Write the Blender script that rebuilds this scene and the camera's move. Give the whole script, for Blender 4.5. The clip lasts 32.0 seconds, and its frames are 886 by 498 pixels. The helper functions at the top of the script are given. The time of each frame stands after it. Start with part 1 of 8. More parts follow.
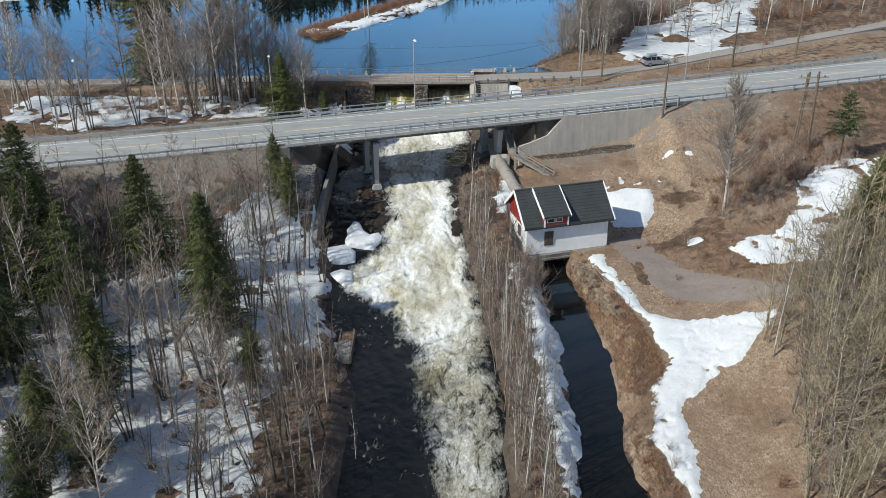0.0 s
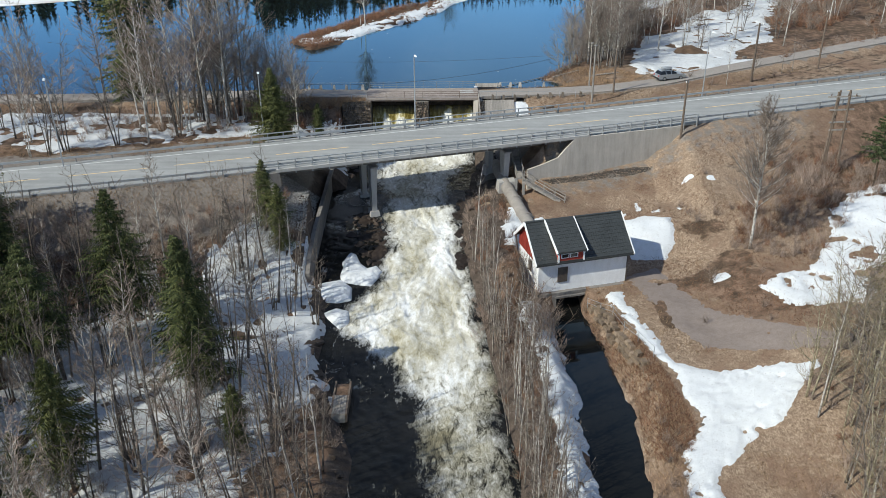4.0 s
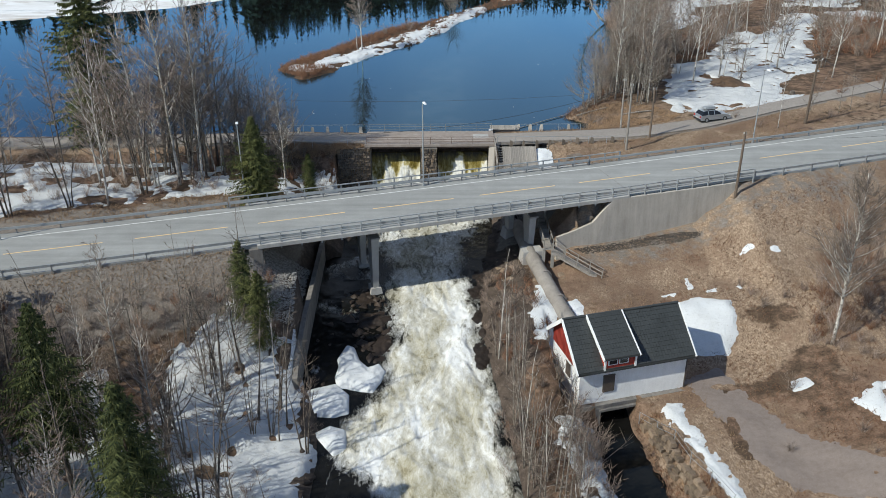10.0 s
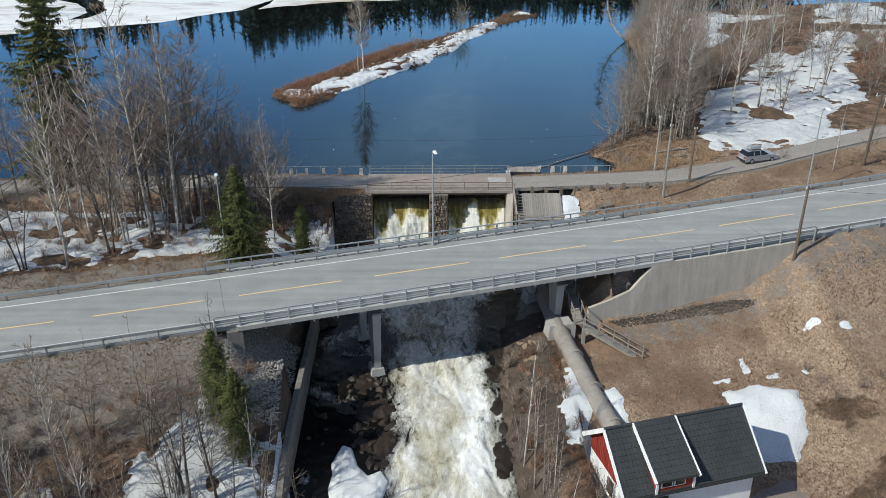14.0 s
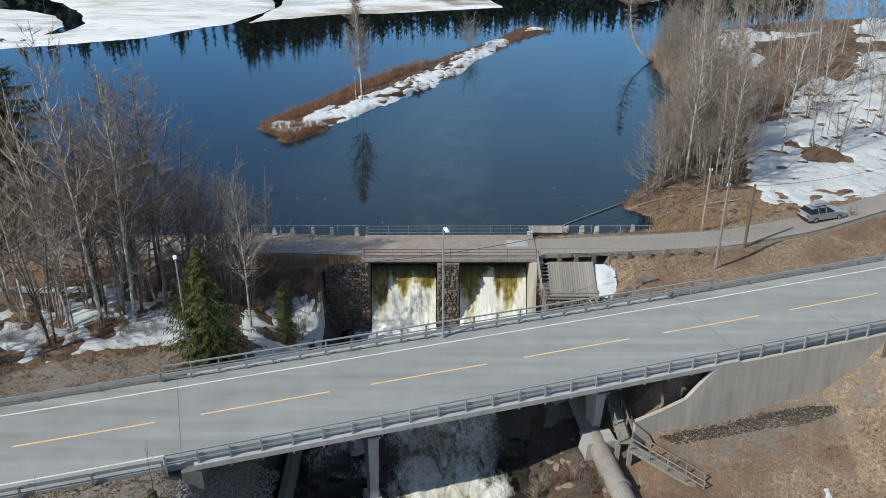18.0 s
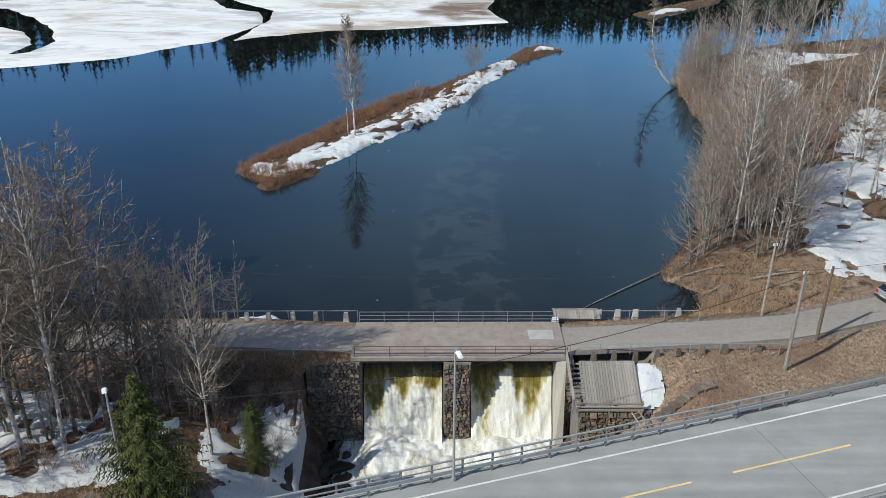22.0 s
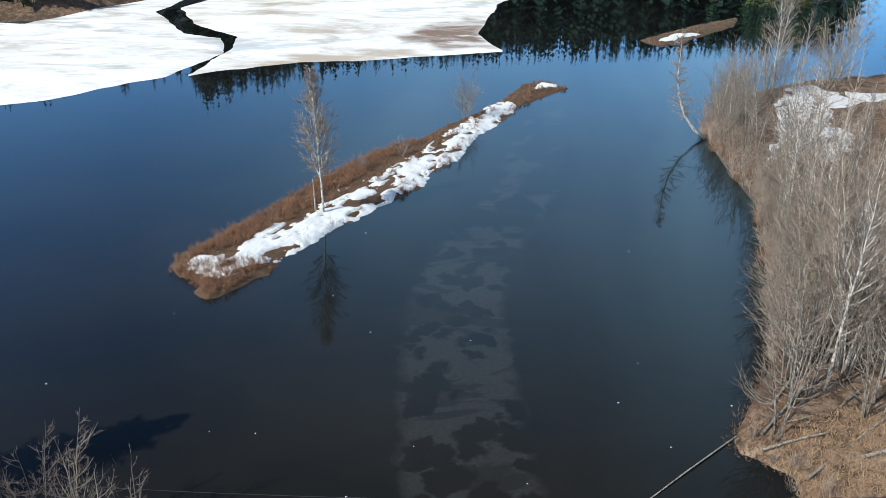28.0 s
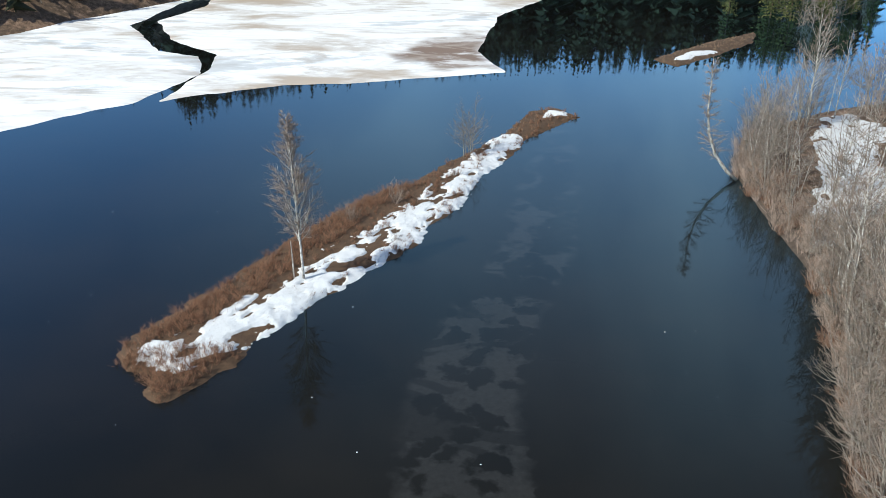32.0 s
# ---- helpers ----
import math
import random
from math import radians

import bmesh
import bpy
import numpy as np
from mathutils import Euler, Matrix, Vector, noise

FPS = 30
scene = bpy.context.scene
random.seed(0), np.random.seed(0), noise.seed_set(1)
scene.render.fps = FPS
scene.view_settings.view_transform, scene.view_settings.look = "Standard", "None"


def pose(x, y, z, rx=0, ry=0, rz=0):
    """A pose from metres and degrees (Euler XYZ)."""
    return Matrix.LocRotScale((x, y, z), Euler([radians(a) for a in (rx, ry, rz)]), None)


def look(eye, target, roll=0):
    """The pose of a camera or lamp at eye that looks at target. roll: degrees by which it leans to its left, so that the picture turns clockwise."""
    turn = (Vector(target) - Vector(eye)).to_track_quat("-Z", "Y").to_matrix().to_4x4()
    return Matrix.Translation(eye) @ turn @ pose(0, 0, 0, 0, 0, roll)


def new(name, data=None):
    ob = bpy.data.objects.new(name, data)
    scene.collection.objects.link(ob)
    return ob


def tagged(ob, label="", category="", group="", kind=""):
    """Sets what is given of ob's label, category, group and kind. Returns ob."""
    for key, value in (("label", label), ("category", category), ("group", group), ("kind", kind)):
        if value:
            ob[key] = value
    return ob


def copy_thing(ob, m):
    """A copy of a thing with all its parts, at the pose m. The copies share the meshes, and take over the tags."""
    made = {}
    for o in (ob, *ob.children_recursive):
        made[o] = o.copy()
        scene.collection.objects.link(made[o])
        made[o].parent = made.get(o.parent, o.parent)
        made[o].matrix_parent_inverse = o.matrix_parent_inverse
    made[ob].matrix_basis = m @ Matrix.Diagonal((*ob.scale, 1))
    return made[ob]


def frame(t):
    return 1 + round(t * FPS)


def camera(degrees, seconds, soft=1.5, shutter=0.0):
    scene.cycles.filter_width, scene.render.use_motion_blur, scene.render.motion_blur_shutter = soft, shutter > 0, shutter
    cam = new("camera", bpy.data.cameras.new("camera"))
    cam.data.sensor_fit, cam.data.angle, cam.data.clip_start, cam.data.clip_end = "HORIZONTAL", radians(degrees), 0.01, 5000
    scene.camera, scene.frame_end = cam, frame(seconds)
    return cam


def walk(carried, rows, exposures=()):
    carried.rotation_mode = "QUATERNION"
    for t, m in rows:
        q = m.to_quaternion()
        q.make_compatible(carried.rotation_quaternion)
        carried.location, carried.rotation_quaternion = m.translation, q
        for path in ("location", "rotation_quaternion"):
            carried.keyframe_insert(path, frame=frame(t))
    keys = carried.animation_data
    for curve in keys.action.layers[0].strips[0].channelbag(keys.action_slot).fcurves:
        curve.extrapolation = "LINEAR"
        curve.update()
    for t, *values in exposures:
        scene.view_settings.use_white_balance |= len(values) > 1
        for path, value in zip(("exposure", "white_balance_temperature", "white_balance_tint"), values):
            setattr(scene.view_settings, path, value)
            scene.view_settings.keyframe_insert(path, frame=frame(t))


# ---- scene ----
cam = camera(55.0, 32.0, 0.6)
# seconds, x, y, z, yaw, pitch, lean to the right
ROWS = [
    (0.0, 0.670, -16.696, 37.159, 0.000, -26.298, 0.460),
    (1.0, 0.658, -14.798, 37.040, 0.050, -26.312, 0.426),
    (2.0, 0.463, -12.610, 36.976, 0.006, -26.318, 0.393),
    (3.0, 0.155, -10.189, 36.998, -0.147, -26.307, 0.359),
    (4.0, -0.212, -7.557, 37.060, -0.328, -26.291, 0.325),
    (5.0, -0.600, -4.718, 37.118, -0.464, -26.281, 0.291),
    (6.0, -0.982, -1.736, 37.201, -0.575, -26.269, 0.258),
    (7.0, -1.342, 1.295, 37.358, -0.659, -26.245, 0.224),
    (8.0, -1.669, 4.490, 37.493, -0.721, -26.229, 0.190),
    (9.0, -1.961, 8.011, 37.502, -0.777, -26.249, 0.156),
    (10.0, -2.220, 11.642, 37.469, -0.802, -26.272, 0.122),
    (11.0, -2.449, 15.172, 37.440, -0.767, -26.273, 0.089),
    (12.0, -2.655, 18.747, 37.435, -0.711, -26.257, 0.055),
    (13.0, -2.844, 22.429, 37.509, -0.669, -26.209, 0.021),
    (14.0, -3.024, 26.254, 37.594, -0.640, -26.163, -0.013),
    (15.0, -3.200, 30.308, 37.633, -0.650, -26.159, -0.047),
    (16.0, -3.376, 34.494, 37.651, -0.656, -26.170, -0.081),
    (17.0, -3.556, 38.766, 37.648, -0.601, -26.190, -0.114),
    (18.0, -3.739, 43.050, 37.649, -0.561, -26.199, -0.148),
    (19.0, -3.923, 47.242, 37.687, -0.612, -26.151, -0.182),
    (20.0, -4.106, 51.372, 37.727, -0.689, -26.104, -0.216),
    (21.0, -4.282, 55.390, 37.729, -0.718, -26.116, -0.250),
    (22.0, -4.444, 59.417, 37.739, -0.786, -26.137, -0.284),
    (23.0, -4.586, 63.595, 37.806, -0.978, -26.127, -0.318),
    (24.0, -4.702, 67.808, 37.871, -1.219, -26.115, -0.351),
    (25.0, -4.787, 72.018, 37.863, -1.461, -26.129, -0.385),
    (26.0, -4.837, 76.152, 37.857, -1.692, -26.130, -0.419),
    (27.0, -4.855, 80.103, 37.922, -1.869, -26.069, -0.453),
    (28.0, -4.848, 83.968, 37.997, -2.024, -26.002, -0.487),
    (29.0, -4.829, 87.832, 38.024, -2.170, -25.970, -0.521),
    (30.0, -4.822, 91.671, 38.048, -2.299, -25.960, -0.555),
    (31.0, -4.861, 95.492, 38.118, -2.443, -25.979, -0.589),
    (32.0, -4.994, 99.340, 38.163, -2.472, -26.001, -0.623),
]
walk(cam, [(t, pose(x, y, z, 0, 0, yaw) @ pose(0, 0, 0, 90 + pitch) @ pose(0, 0, 0, 0, 0, -lean)) for t, x, y, z, yaw, pitch, lean in ROWS],
     ((0, 0.2), (3, 0.2), (8, 0.12), (12, 0.06), (19, 0.06), (25, 0.16), (28, 0.42), (32, 0.38)))
# ---- light ----
SUN_EL, SHADOW_AZ = radians(41), math.atan2(0.52, 0.85)
to_sun = Vector((-math.cos(SUN_EL) * math.cos(SHADOW_AZ), -math.cos(SUN_EL) * math.sin(SHADOW_AZ), math.sin(SUN_EL)))
sun = new("sun", bpy.data.lights.new("sun", "SUN"))
sun.data.energy, sun.data.angle, sun.data.color = 4.3, radians(0.55), (0.97, 0.965, 0.865)
sun.matrix_world = look((0, 0, 80), Vector((0, 0, 80)) - to_sun)
world = bpy.data.worlds.new("sky")
scene.world = world
world.use_nodes = True
sky = world.node_tree.nodes.new("ShaderNodeTexSky")
sky.sky_type, sky.sun_disc = "NISHITA", False
sky.sun_elevation, sky.sun_rotation = SUN_EL, math.atan2(to_sun.x, to_sun.y)
sky.altitude, sky.air_density, sky.dust_density, sky.ozone_density = 600, 1.0, 0.1, 1.6
bg = world.node_tree.nodes["Background"]
bg.inputs[1].default_value = 0.125
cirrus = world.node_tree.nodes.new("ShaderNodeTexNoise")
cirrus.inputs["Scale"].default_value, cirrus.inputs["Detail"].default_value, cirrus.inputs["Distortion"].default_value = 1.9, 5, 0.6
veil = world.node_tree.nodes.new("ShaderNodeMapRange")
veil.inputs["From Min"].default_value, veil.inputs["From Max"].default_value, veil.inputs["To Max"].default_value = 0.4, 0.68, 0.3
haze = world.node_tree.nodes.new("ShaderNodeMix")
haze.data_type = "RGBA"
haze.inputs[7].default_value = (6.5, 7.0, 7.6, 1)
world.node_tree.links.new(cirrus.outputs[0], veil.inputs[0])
# Unseen haze bank, thickest to the right, added to lighten the lake's reflections.
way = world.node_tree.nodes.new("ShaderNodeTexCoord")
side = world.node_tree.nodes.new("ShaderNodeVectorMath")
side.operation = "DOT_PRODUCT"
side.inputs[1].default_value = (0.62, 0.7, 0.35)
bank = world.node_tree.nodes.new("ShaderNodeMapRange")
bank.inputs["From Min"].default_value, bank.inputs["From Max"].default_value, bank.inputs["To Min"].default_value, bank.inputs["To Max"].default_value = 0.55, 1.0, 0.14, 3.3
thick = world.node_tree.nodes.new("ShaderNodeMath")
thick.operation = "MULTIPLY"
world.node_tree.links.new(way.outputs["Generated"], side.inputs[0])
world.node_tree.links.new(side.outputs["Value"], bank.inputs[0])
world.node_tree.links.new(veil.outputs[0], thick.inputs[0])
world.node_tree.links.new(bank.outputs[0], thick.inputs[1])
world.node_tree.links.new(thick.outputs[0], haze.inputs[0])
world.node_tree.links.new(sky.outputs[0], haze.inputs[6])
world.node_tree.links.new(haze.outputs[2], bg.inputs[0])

rng = np.random.default_rng(7)


# ---- materials ----
class Nodes:
    """Short hand for the node tree of one material."""

    def __init__(self, name):
        self.m = bpy.data.materials.new(name)
        self.m.use_nodes = True
        self.t = self.m.node_tree
        self.p = self.t.nodes["Principled BSDF"]
        geo = self.t.nodes.new("ShaderNodeNewGeometry")
        self.pos = geo.outputs["Position"]
        self.island = geo.outputs["Random Per Island"]
        self.normal = geo.outputs["Normal"]
        self.obj = self.t.nodes.new("ShaderNodeTexCoord").outputs["Object"]
        self.rand = self.t.nodes.new("ShaderNodeObjectInfo").outputs["Random"]

    def put(self, sock, v):
        if isinstance(v, bpy.types.NodeSocket):
            self.t.links.new(v, sock)
        elif isinstance(v, (tuple, list)) and len(v) == 3 and sock.type == "RGBA":
            sock.default_value = (*v, 1)
        else:
            sock.default_value = v

    def noise(self, scale, detail=4, rough=0.55, src=None, stretch=None, out=0, warp=0.0):
        n = self.t.nodes.new("ShaderNodeTexNoise")
        n.inputs["Scale"].default_value, n.inputs["Detail"].default_value, n.inputs["Roughness"].default_value = scale, detail, rough
        n.inputs["Distortion"].default_value = warp
        v = src or self.pos
        if stretch:
            mp = self.t.nodes.new("ShaderNodeMapping")
            mp.inputs["Scale"].default_value = stretch
            self.t.links.new(v, mp.inputs["Vector"])
            v = mp.outputs[0]
        self.t.links.new(v, n.inputs["Vector"])
        return n.outputs[out]

    def voronoi(self, scale, feature="F1", src=None, out="Distance"):
        n = self.t.nodes.new("ShaderNodeTexVoronoi")
        n.feature = feature
        n.inputs["Scale"].default_value = scale
        self.t.links.new(src or self.pos, n.inputs["Vector"])
        return n.outputs[out]

    def attr(self, name):
        n = self.t.nodes.new("ShaderNodeAttribute")
        n.attribute_name = name
        return n.outputs["Fac"]

    def ramp(self, v, *stops):
        n = self.t.nodes.new("ShaderNodeValToRGB")
        el = n.color_ramp.elements
        while len(el) < len(stops):
            el.new(0.5)
        for e, (p, c) in zip(el, stops):
            e.position, e.color = p, (*c, 1) if isinstance(c, tuple) else (c, c, c, 1)
        self.t.links.new(v, n.inputs[0])
        return n.outputs[0]

    def mix(self, f, a, b, how="MIX"):
        n = self.t.nodes.new("ShaderNodeMix")
        n.data_type, n.blend_type = "RGBA", how
        self.put(n.inputs[0], f), self.put(n.inputs[6], a), self.put(n.inputs[7], b)
        return n.outputs[2]

    def math(self, op, a, b=0.0, clamp=False):
        n = self.t.nodes.new("ShaderNodeMath")
        n.operation, n.use_clamp = op, clamp
        self.put(n.inputs[0], a), self.put(n.inputs[1], b)
        return n.outputs[0]

    def bump(self, h, strength=0.3, dist=0.05):
        n = self.t.nodes.new("ShaderNodeBump")
        n.inputs["Strength"].default_value, n.inputs["Distance"].default_value = strength, dist
        self.t.links.new(h, n.inputs["Height"])
        self.t.links.new(n.outputs[0], self.p.inputs["Normal"])

    def set(self, **kw):
        for k, v in kw.items():
            self.put(self.p.inputs[k.replace("_", " ")], v)
        return self.m


def plain(name, c, rough=0.7, metal=0.0, vary=0.25, scale=6.0, spec=0.5, bump=0.15):
    """A painted, metal or stone surface with grain at two scales."""
    n = Nodes(name)
    a = n.noise(scale, 5, 0.6)
    b = n.noise(scale * 0.13, 3)
    v = n.mix(0.45, a, b)
    lo, hi = tuple(x * (1 - vary) for x in c), tuple(min(1, x * (1 + vary)) for x in c)
    n.bump(a, bump, 0.02)
    return n.set(Base_Color=n.ramp(v, (0.3, lo), (0.7, hi)), Roughness=rough, Metallic=metal, Specular_IOR_Level=spec)


def make_ground():
    n = Nodes("ground_earth")
    big, mid, fine = n.noise(0.12, 5, 0.6), n.noise(0.9, 6, 0.65), n.noise(7, 5, 0.7)
    straw = n.noise(9, 4, 0.7, stretch=(1, 0.35, 1))
    tuft = n.noise(2.6, 5, 0.7, warp=0.8)
    grass = n.ramp(n.mix(0.45, straw, tuft), (0.34, (0.085, 0.055, 0.038)), (0.48, (0.25, 0.178, 0.124)), (0.63, (0.45, 0.345, 0.245)))
    litter = n.ramp(n.mix(0.5, fine, mid), (0.3, (0.03, 0.022, 0.016)), (0.5, (0.1, 0.068, 0.046)), (0.7, (0.2, 0.14, 0.095)))
    heath = n.ramp(n.mix(0.5, fine, mid), (0.3, (0.055, 0.035, 0.025)), (0.52, (0.185, 0.118, 0.08)), (0.72, (0.34, 0.232, 0.165)))
    grit = n.ramp(n.mix(0.5, n.noise(3, 6, 0.75), fine), (0.3, (0.1, 0.086, 0.074)), (0.5, (0.2, 0.174, 0.15)), (0.7, (0.34, 0.305, 0.27)))
    rock = n.ramp(n.mix(0.5, fine, mid), (0.3, (0.03, 0.024, 0.02)), (0.5, (0.085, 0.065, 0.052)), (0.72, (0.2, 0.16, 0.13)))
    jag = n.math("MULTIPLY", n.math("SUBTRACT", mid, 0.5), 0.9)
    edge = lambda a: n.ramp(n.math("ADD", n.attr(a), jag), (0.42, 0.0), (0.58, 1.0))
    c = n.mix(n.ramp(n.math("ADD", big, jag), (0.4, 0.0), (0.62, 1.0)), litter, heath)
    c = n.mix(edge("grass"), c, n.mix(n.ramp(n.math("ADD", big, n.math("MULTIPLY", n.math("SUBTRACT", mid, 0.5), 0.5)), (0.43, 0.0), (0.6, 0.85)), grass, heath))
    c = n.mix(edge("grit"), c, grit)
    c = n.mix(edge("rock"), c, rock)
    n.bump(n.mix(0.5, fine, mid), 0.9, 0.18)
    return n.set(Base_Color=c, Roughness=0.95, Specular_IOR_Level=0.15)


def make_snow(name="old_snow", k=1.1, litter=0.55, cut=0.58):
    n = Nodes(name)
    a, b, f = n.noise(0.35, 5, 0.6), n.noise(2.2, 6, 0.6), n.noise(11, 4, 0.65)
    c = n.ramp(n.mix(0.4, n.mix(0.5, a, b), f), (0.3, (0.41 * k, 0.41 * k, 0.4 * k)), (0.45, (0.59 * k, 0.605 * k, 0.61 * k)), (0.7, (0.69 * k, 0.705 * k, 0.715 * k)))
    dirt = n.ramp(n.noise(5, 6, 0.75), (cut, 0.0), (cut + 0.12, litter))
    n.bump(n.mix(0.6, b, f), 0.8, 0.16)
    return n.set(Base_Color=n.mix(dirt, c, (0.14, 0.105, 0.08)), Roughness=0.75, Specular_IOR_Level=0.3)


def make_asphalt():
    n = Nodes("worn_asphalt")
    a, b, tr = n.noise(0.5, 5, 0.65), n.noise(26, 3, 0.7), n.noise(0.9, 3, 0.5, stretch=(0.06, 1, 1), src=n.obj)
    c = n.ramp(n.mix(0.4, n.mix(0.55, a, b), tr), (0.36, (0.215, 0.217, 0.208)), (0.52, (0.295, 0.297, 0.285)), (0.66, (0.375, 0.377, 0.362)))
    n.bump(b, 0.2, 0.01)
    return n.set(Base_Color=c, Roughness=0.85, Specular_IOR_Level=0.3)


def make_track(name="gravel_track", k=1.0, hue=(1, 1, 1)):
    n = Nodes(name)
    a, b, f = n.noise(0.35, 5, 0.6), n.noise(2.5, 5, 0.65), n.noise(22, 3, 0.7)
    a = n.mix(0.5, a, n.noise(0.8, 4, 0.6, stretch=(0.07, 1, 1)))
    c = n.ramp(n.mix(0.5, n.mix(0.5, a, b), f), (0.32, (0.2 * k, 0.17 * k, 0.145 * k)), (0.52, (0.34 * k, 0.305 * k, 0.272 * k)), (0.7, (0.46 * k, 0.43 * k, 0.4 * k)))
    c = n.mix(1.0, c, hue, "MULTIPLY")
    n.bump(n.mix(0.5, b, f), 0.4, 0.03)
    return n.set(Base_Color=c, Roughness=0.93, Specular_IOR_Level=0.2)


def make_lake(name="lake_water", mirror_gain=2.25, murk=1.1, tint=(0.39, 0.705, 0.945)):
    n = Nodes(name)
    w = n.noise(0.9, 3, 0.5, stretch=(1, 0.5, 1))
    w2 = n.noise(0.05, 4, 0.6)
    drift = n.t.nodes.new("ShaderNodeVectorMath")
    drift.operation = "MULTIPLY_ADD"
    n.t.links.new(n.noise(0.22, 4, 0.6, out=1), drift.inputs[0])
    drift.inputs[1].default_value = (5.0, 7.0, 0.0)
    n.t.links.new(n.pos, drift.inputs[2])
    cell = n.math("ADD", n.voronoi(0.42, src=drift.outputs[0]), n.math("MULTIPLY", n.math("SUBTRACT", n.noise(1.1, 4, 0.6), 0.5), 0.35))
    holes = n.ramp(cell, (0.42, 0.0), (0.56, 1.0))
    shred = n.ramp(n.noise(0.16, 4, 0.62, stretch=(0.55, 1, 1), warp=0.8), (0.44, 0.0), (0.5, 1.0))
    near = n.attr("foam")
    rim = n.ramp(n.math("ADD", near, n.math("MULTIPLY", n.math("SUBTRACT", n.noise(0.4, 5, 0.65), 0.5), 0.7)), (0.36, 0.0), (0.62, 1.0))
    scum = n.math("MULTIPLY", n.math("MULTIPLY", rim, holes), n.math("MAXIMUM", shred, n.attr("calm")))
    scum = n.math("MULTIPLY", scum, n.ramp(n.noise(2.2, 5, 0.7), (0.3, 0.6), (0.65, 1.0)))
    n.bump(n.mix(0.5, w, w2), 0.012, 0.3)
    deep = n.ramp(w2, (0.35, (0.0075 * murk, 0.0078 * murk, 0.0075 * murk)), (0.65, (0.012 * murk, 0.011 * murk, 0.0095 * murk)))
    n.set(Base_Color=n.mix(n.math("MULTIPLY", scum, 0.04), deep, (0.4, 0.41, 0.41)), Roughness=0.6, Specular_IOR_Level=0.0)
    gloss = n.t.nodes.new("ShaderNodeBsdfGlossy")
    # The blue of reflected sky is put into the gloss colour.
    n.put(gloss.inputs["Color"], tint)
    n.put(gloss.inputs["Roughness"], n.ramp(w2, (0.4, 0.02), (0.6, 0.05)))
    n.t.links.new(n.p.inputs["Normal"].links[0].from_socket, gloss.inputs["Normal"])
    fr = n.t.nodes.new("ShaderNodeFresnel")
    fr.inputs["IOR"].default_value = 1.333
    # Mirror share raised beyond plain Fresnel to brighten the far water.
    share = n.math("SUBTRACT", n.math("MULTIPLY", fr.outputs[0], mirror_gain), 0.06, True)
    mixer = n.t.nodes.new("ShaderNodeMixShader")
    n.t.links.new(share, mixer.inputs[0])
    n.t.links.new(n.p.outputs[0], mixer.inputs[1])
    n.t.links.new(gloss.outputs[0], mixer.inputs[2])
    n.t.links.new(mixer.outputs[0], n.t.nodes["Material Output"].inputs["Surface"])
    return n.m


def make_river():
    n = Nodes("rapid_water")
    w1 = n.noise(1.0, 6, 0.7, stretch=(1.0, 0.42, 1), warp=1.0)
    w2 = n.noise(3.4, 6, 0.74, stretch=(1.0, 0.42, 1), warp=1.2)
    big = n.noise(0.16, 4, 0.6, warp=0.5)
    strand = n.math("SUBTRACT", 1.0, n.math("MULTIPLY", n.math("ABSOLUTE", n.math("SUBTRACT", w1, 0.5)), 9.0), True)
    fine = n.math("ADD", n.math("MULTIPLY", n.math("SUBTRACT", w1, 0.5), 1.5), n.math("MULTIPLY", n.math("SUBTRACT", w2, 0.5), 1.3))
    tone = n.math("ADD", n.attr("crest"), n.math("ADD", n.math("MULTIPLY", fine, 0.8), n.math("MULTIPLY", n.math("SUBTRACT", big, 0.42), 0.7)))
    wisp = n.math("MULTIPLY", strand, n.math("MULTIPLY", n.attr("foam"), 1.6, True))
    k = n.math("ADD", n.math("SUBTRACT", n.math("MULTIPLY", n.attr("foam"), 1.5), 0.36), n.math("ADD", n.math("MULTIPLY", fine, 0.95), n.math("MULTIPLY", wisp, 0.22)))
    f = n.ramp(k, (0.2, 0.0), (0.52, 0.38), (1.0, 1.0))
    white = n.ramp(tone, (0.1, (0.25, 0.22, 0.14)), (0.36, (0.41, 0.38, 0.285)), (0.6, (0.55, 0.53, 0.46)), (0.92, (0.79, 0.795, 0.775)))
    deep = n.ramp(big, (0.35, (0.003, 0.004, 0.0045)), (0.65, (0.008, 0.0075, 0.006)))
    n.bump(n.mix(0.5, w1, w2), 0.3, 0.3)
    return n.set(Base_Color=n.mix(f, deep, white), Roughness=n.math("ADD", n.math("MULTIPLY", f, 0.55), 0.1), IOR=1.333, Specular_IOR_Level=0.35)


def make_fall():
    n = Nodes("falling_water")
    st = n.noise(1.6, 6, 0.7, stretch=(1.6, 0.5, 0.16))
    fi = n.noise(5, 5, 0.75, stretch=(1.3, 0.6, 0.3))
    k = n.math("ADD", n.math("MULTIPLY", n.math("SUBTRACT", n.mix(0.4, st, fi), 0.5), 1.1), n.attr("foam"))
    c = n.ramp(k, (0.1, (0.04, 0.03, 0.01)), (0.32, (0.16, 0.122, 0.024)), (0.5, (0.36, 0.305, 0.125)), (0.7, (0.56, 0.535, 0.42)), (0.98, (0.78, 0.775, 0.735)))
    n.bump(n.mix(0.5, st, fi), 0.6, 0.2)
    return n.set(Base_Color=c, Roughness=n.ramp(k, (0.2, 0.12), (0.7, 0.6)), IOR=1.333)


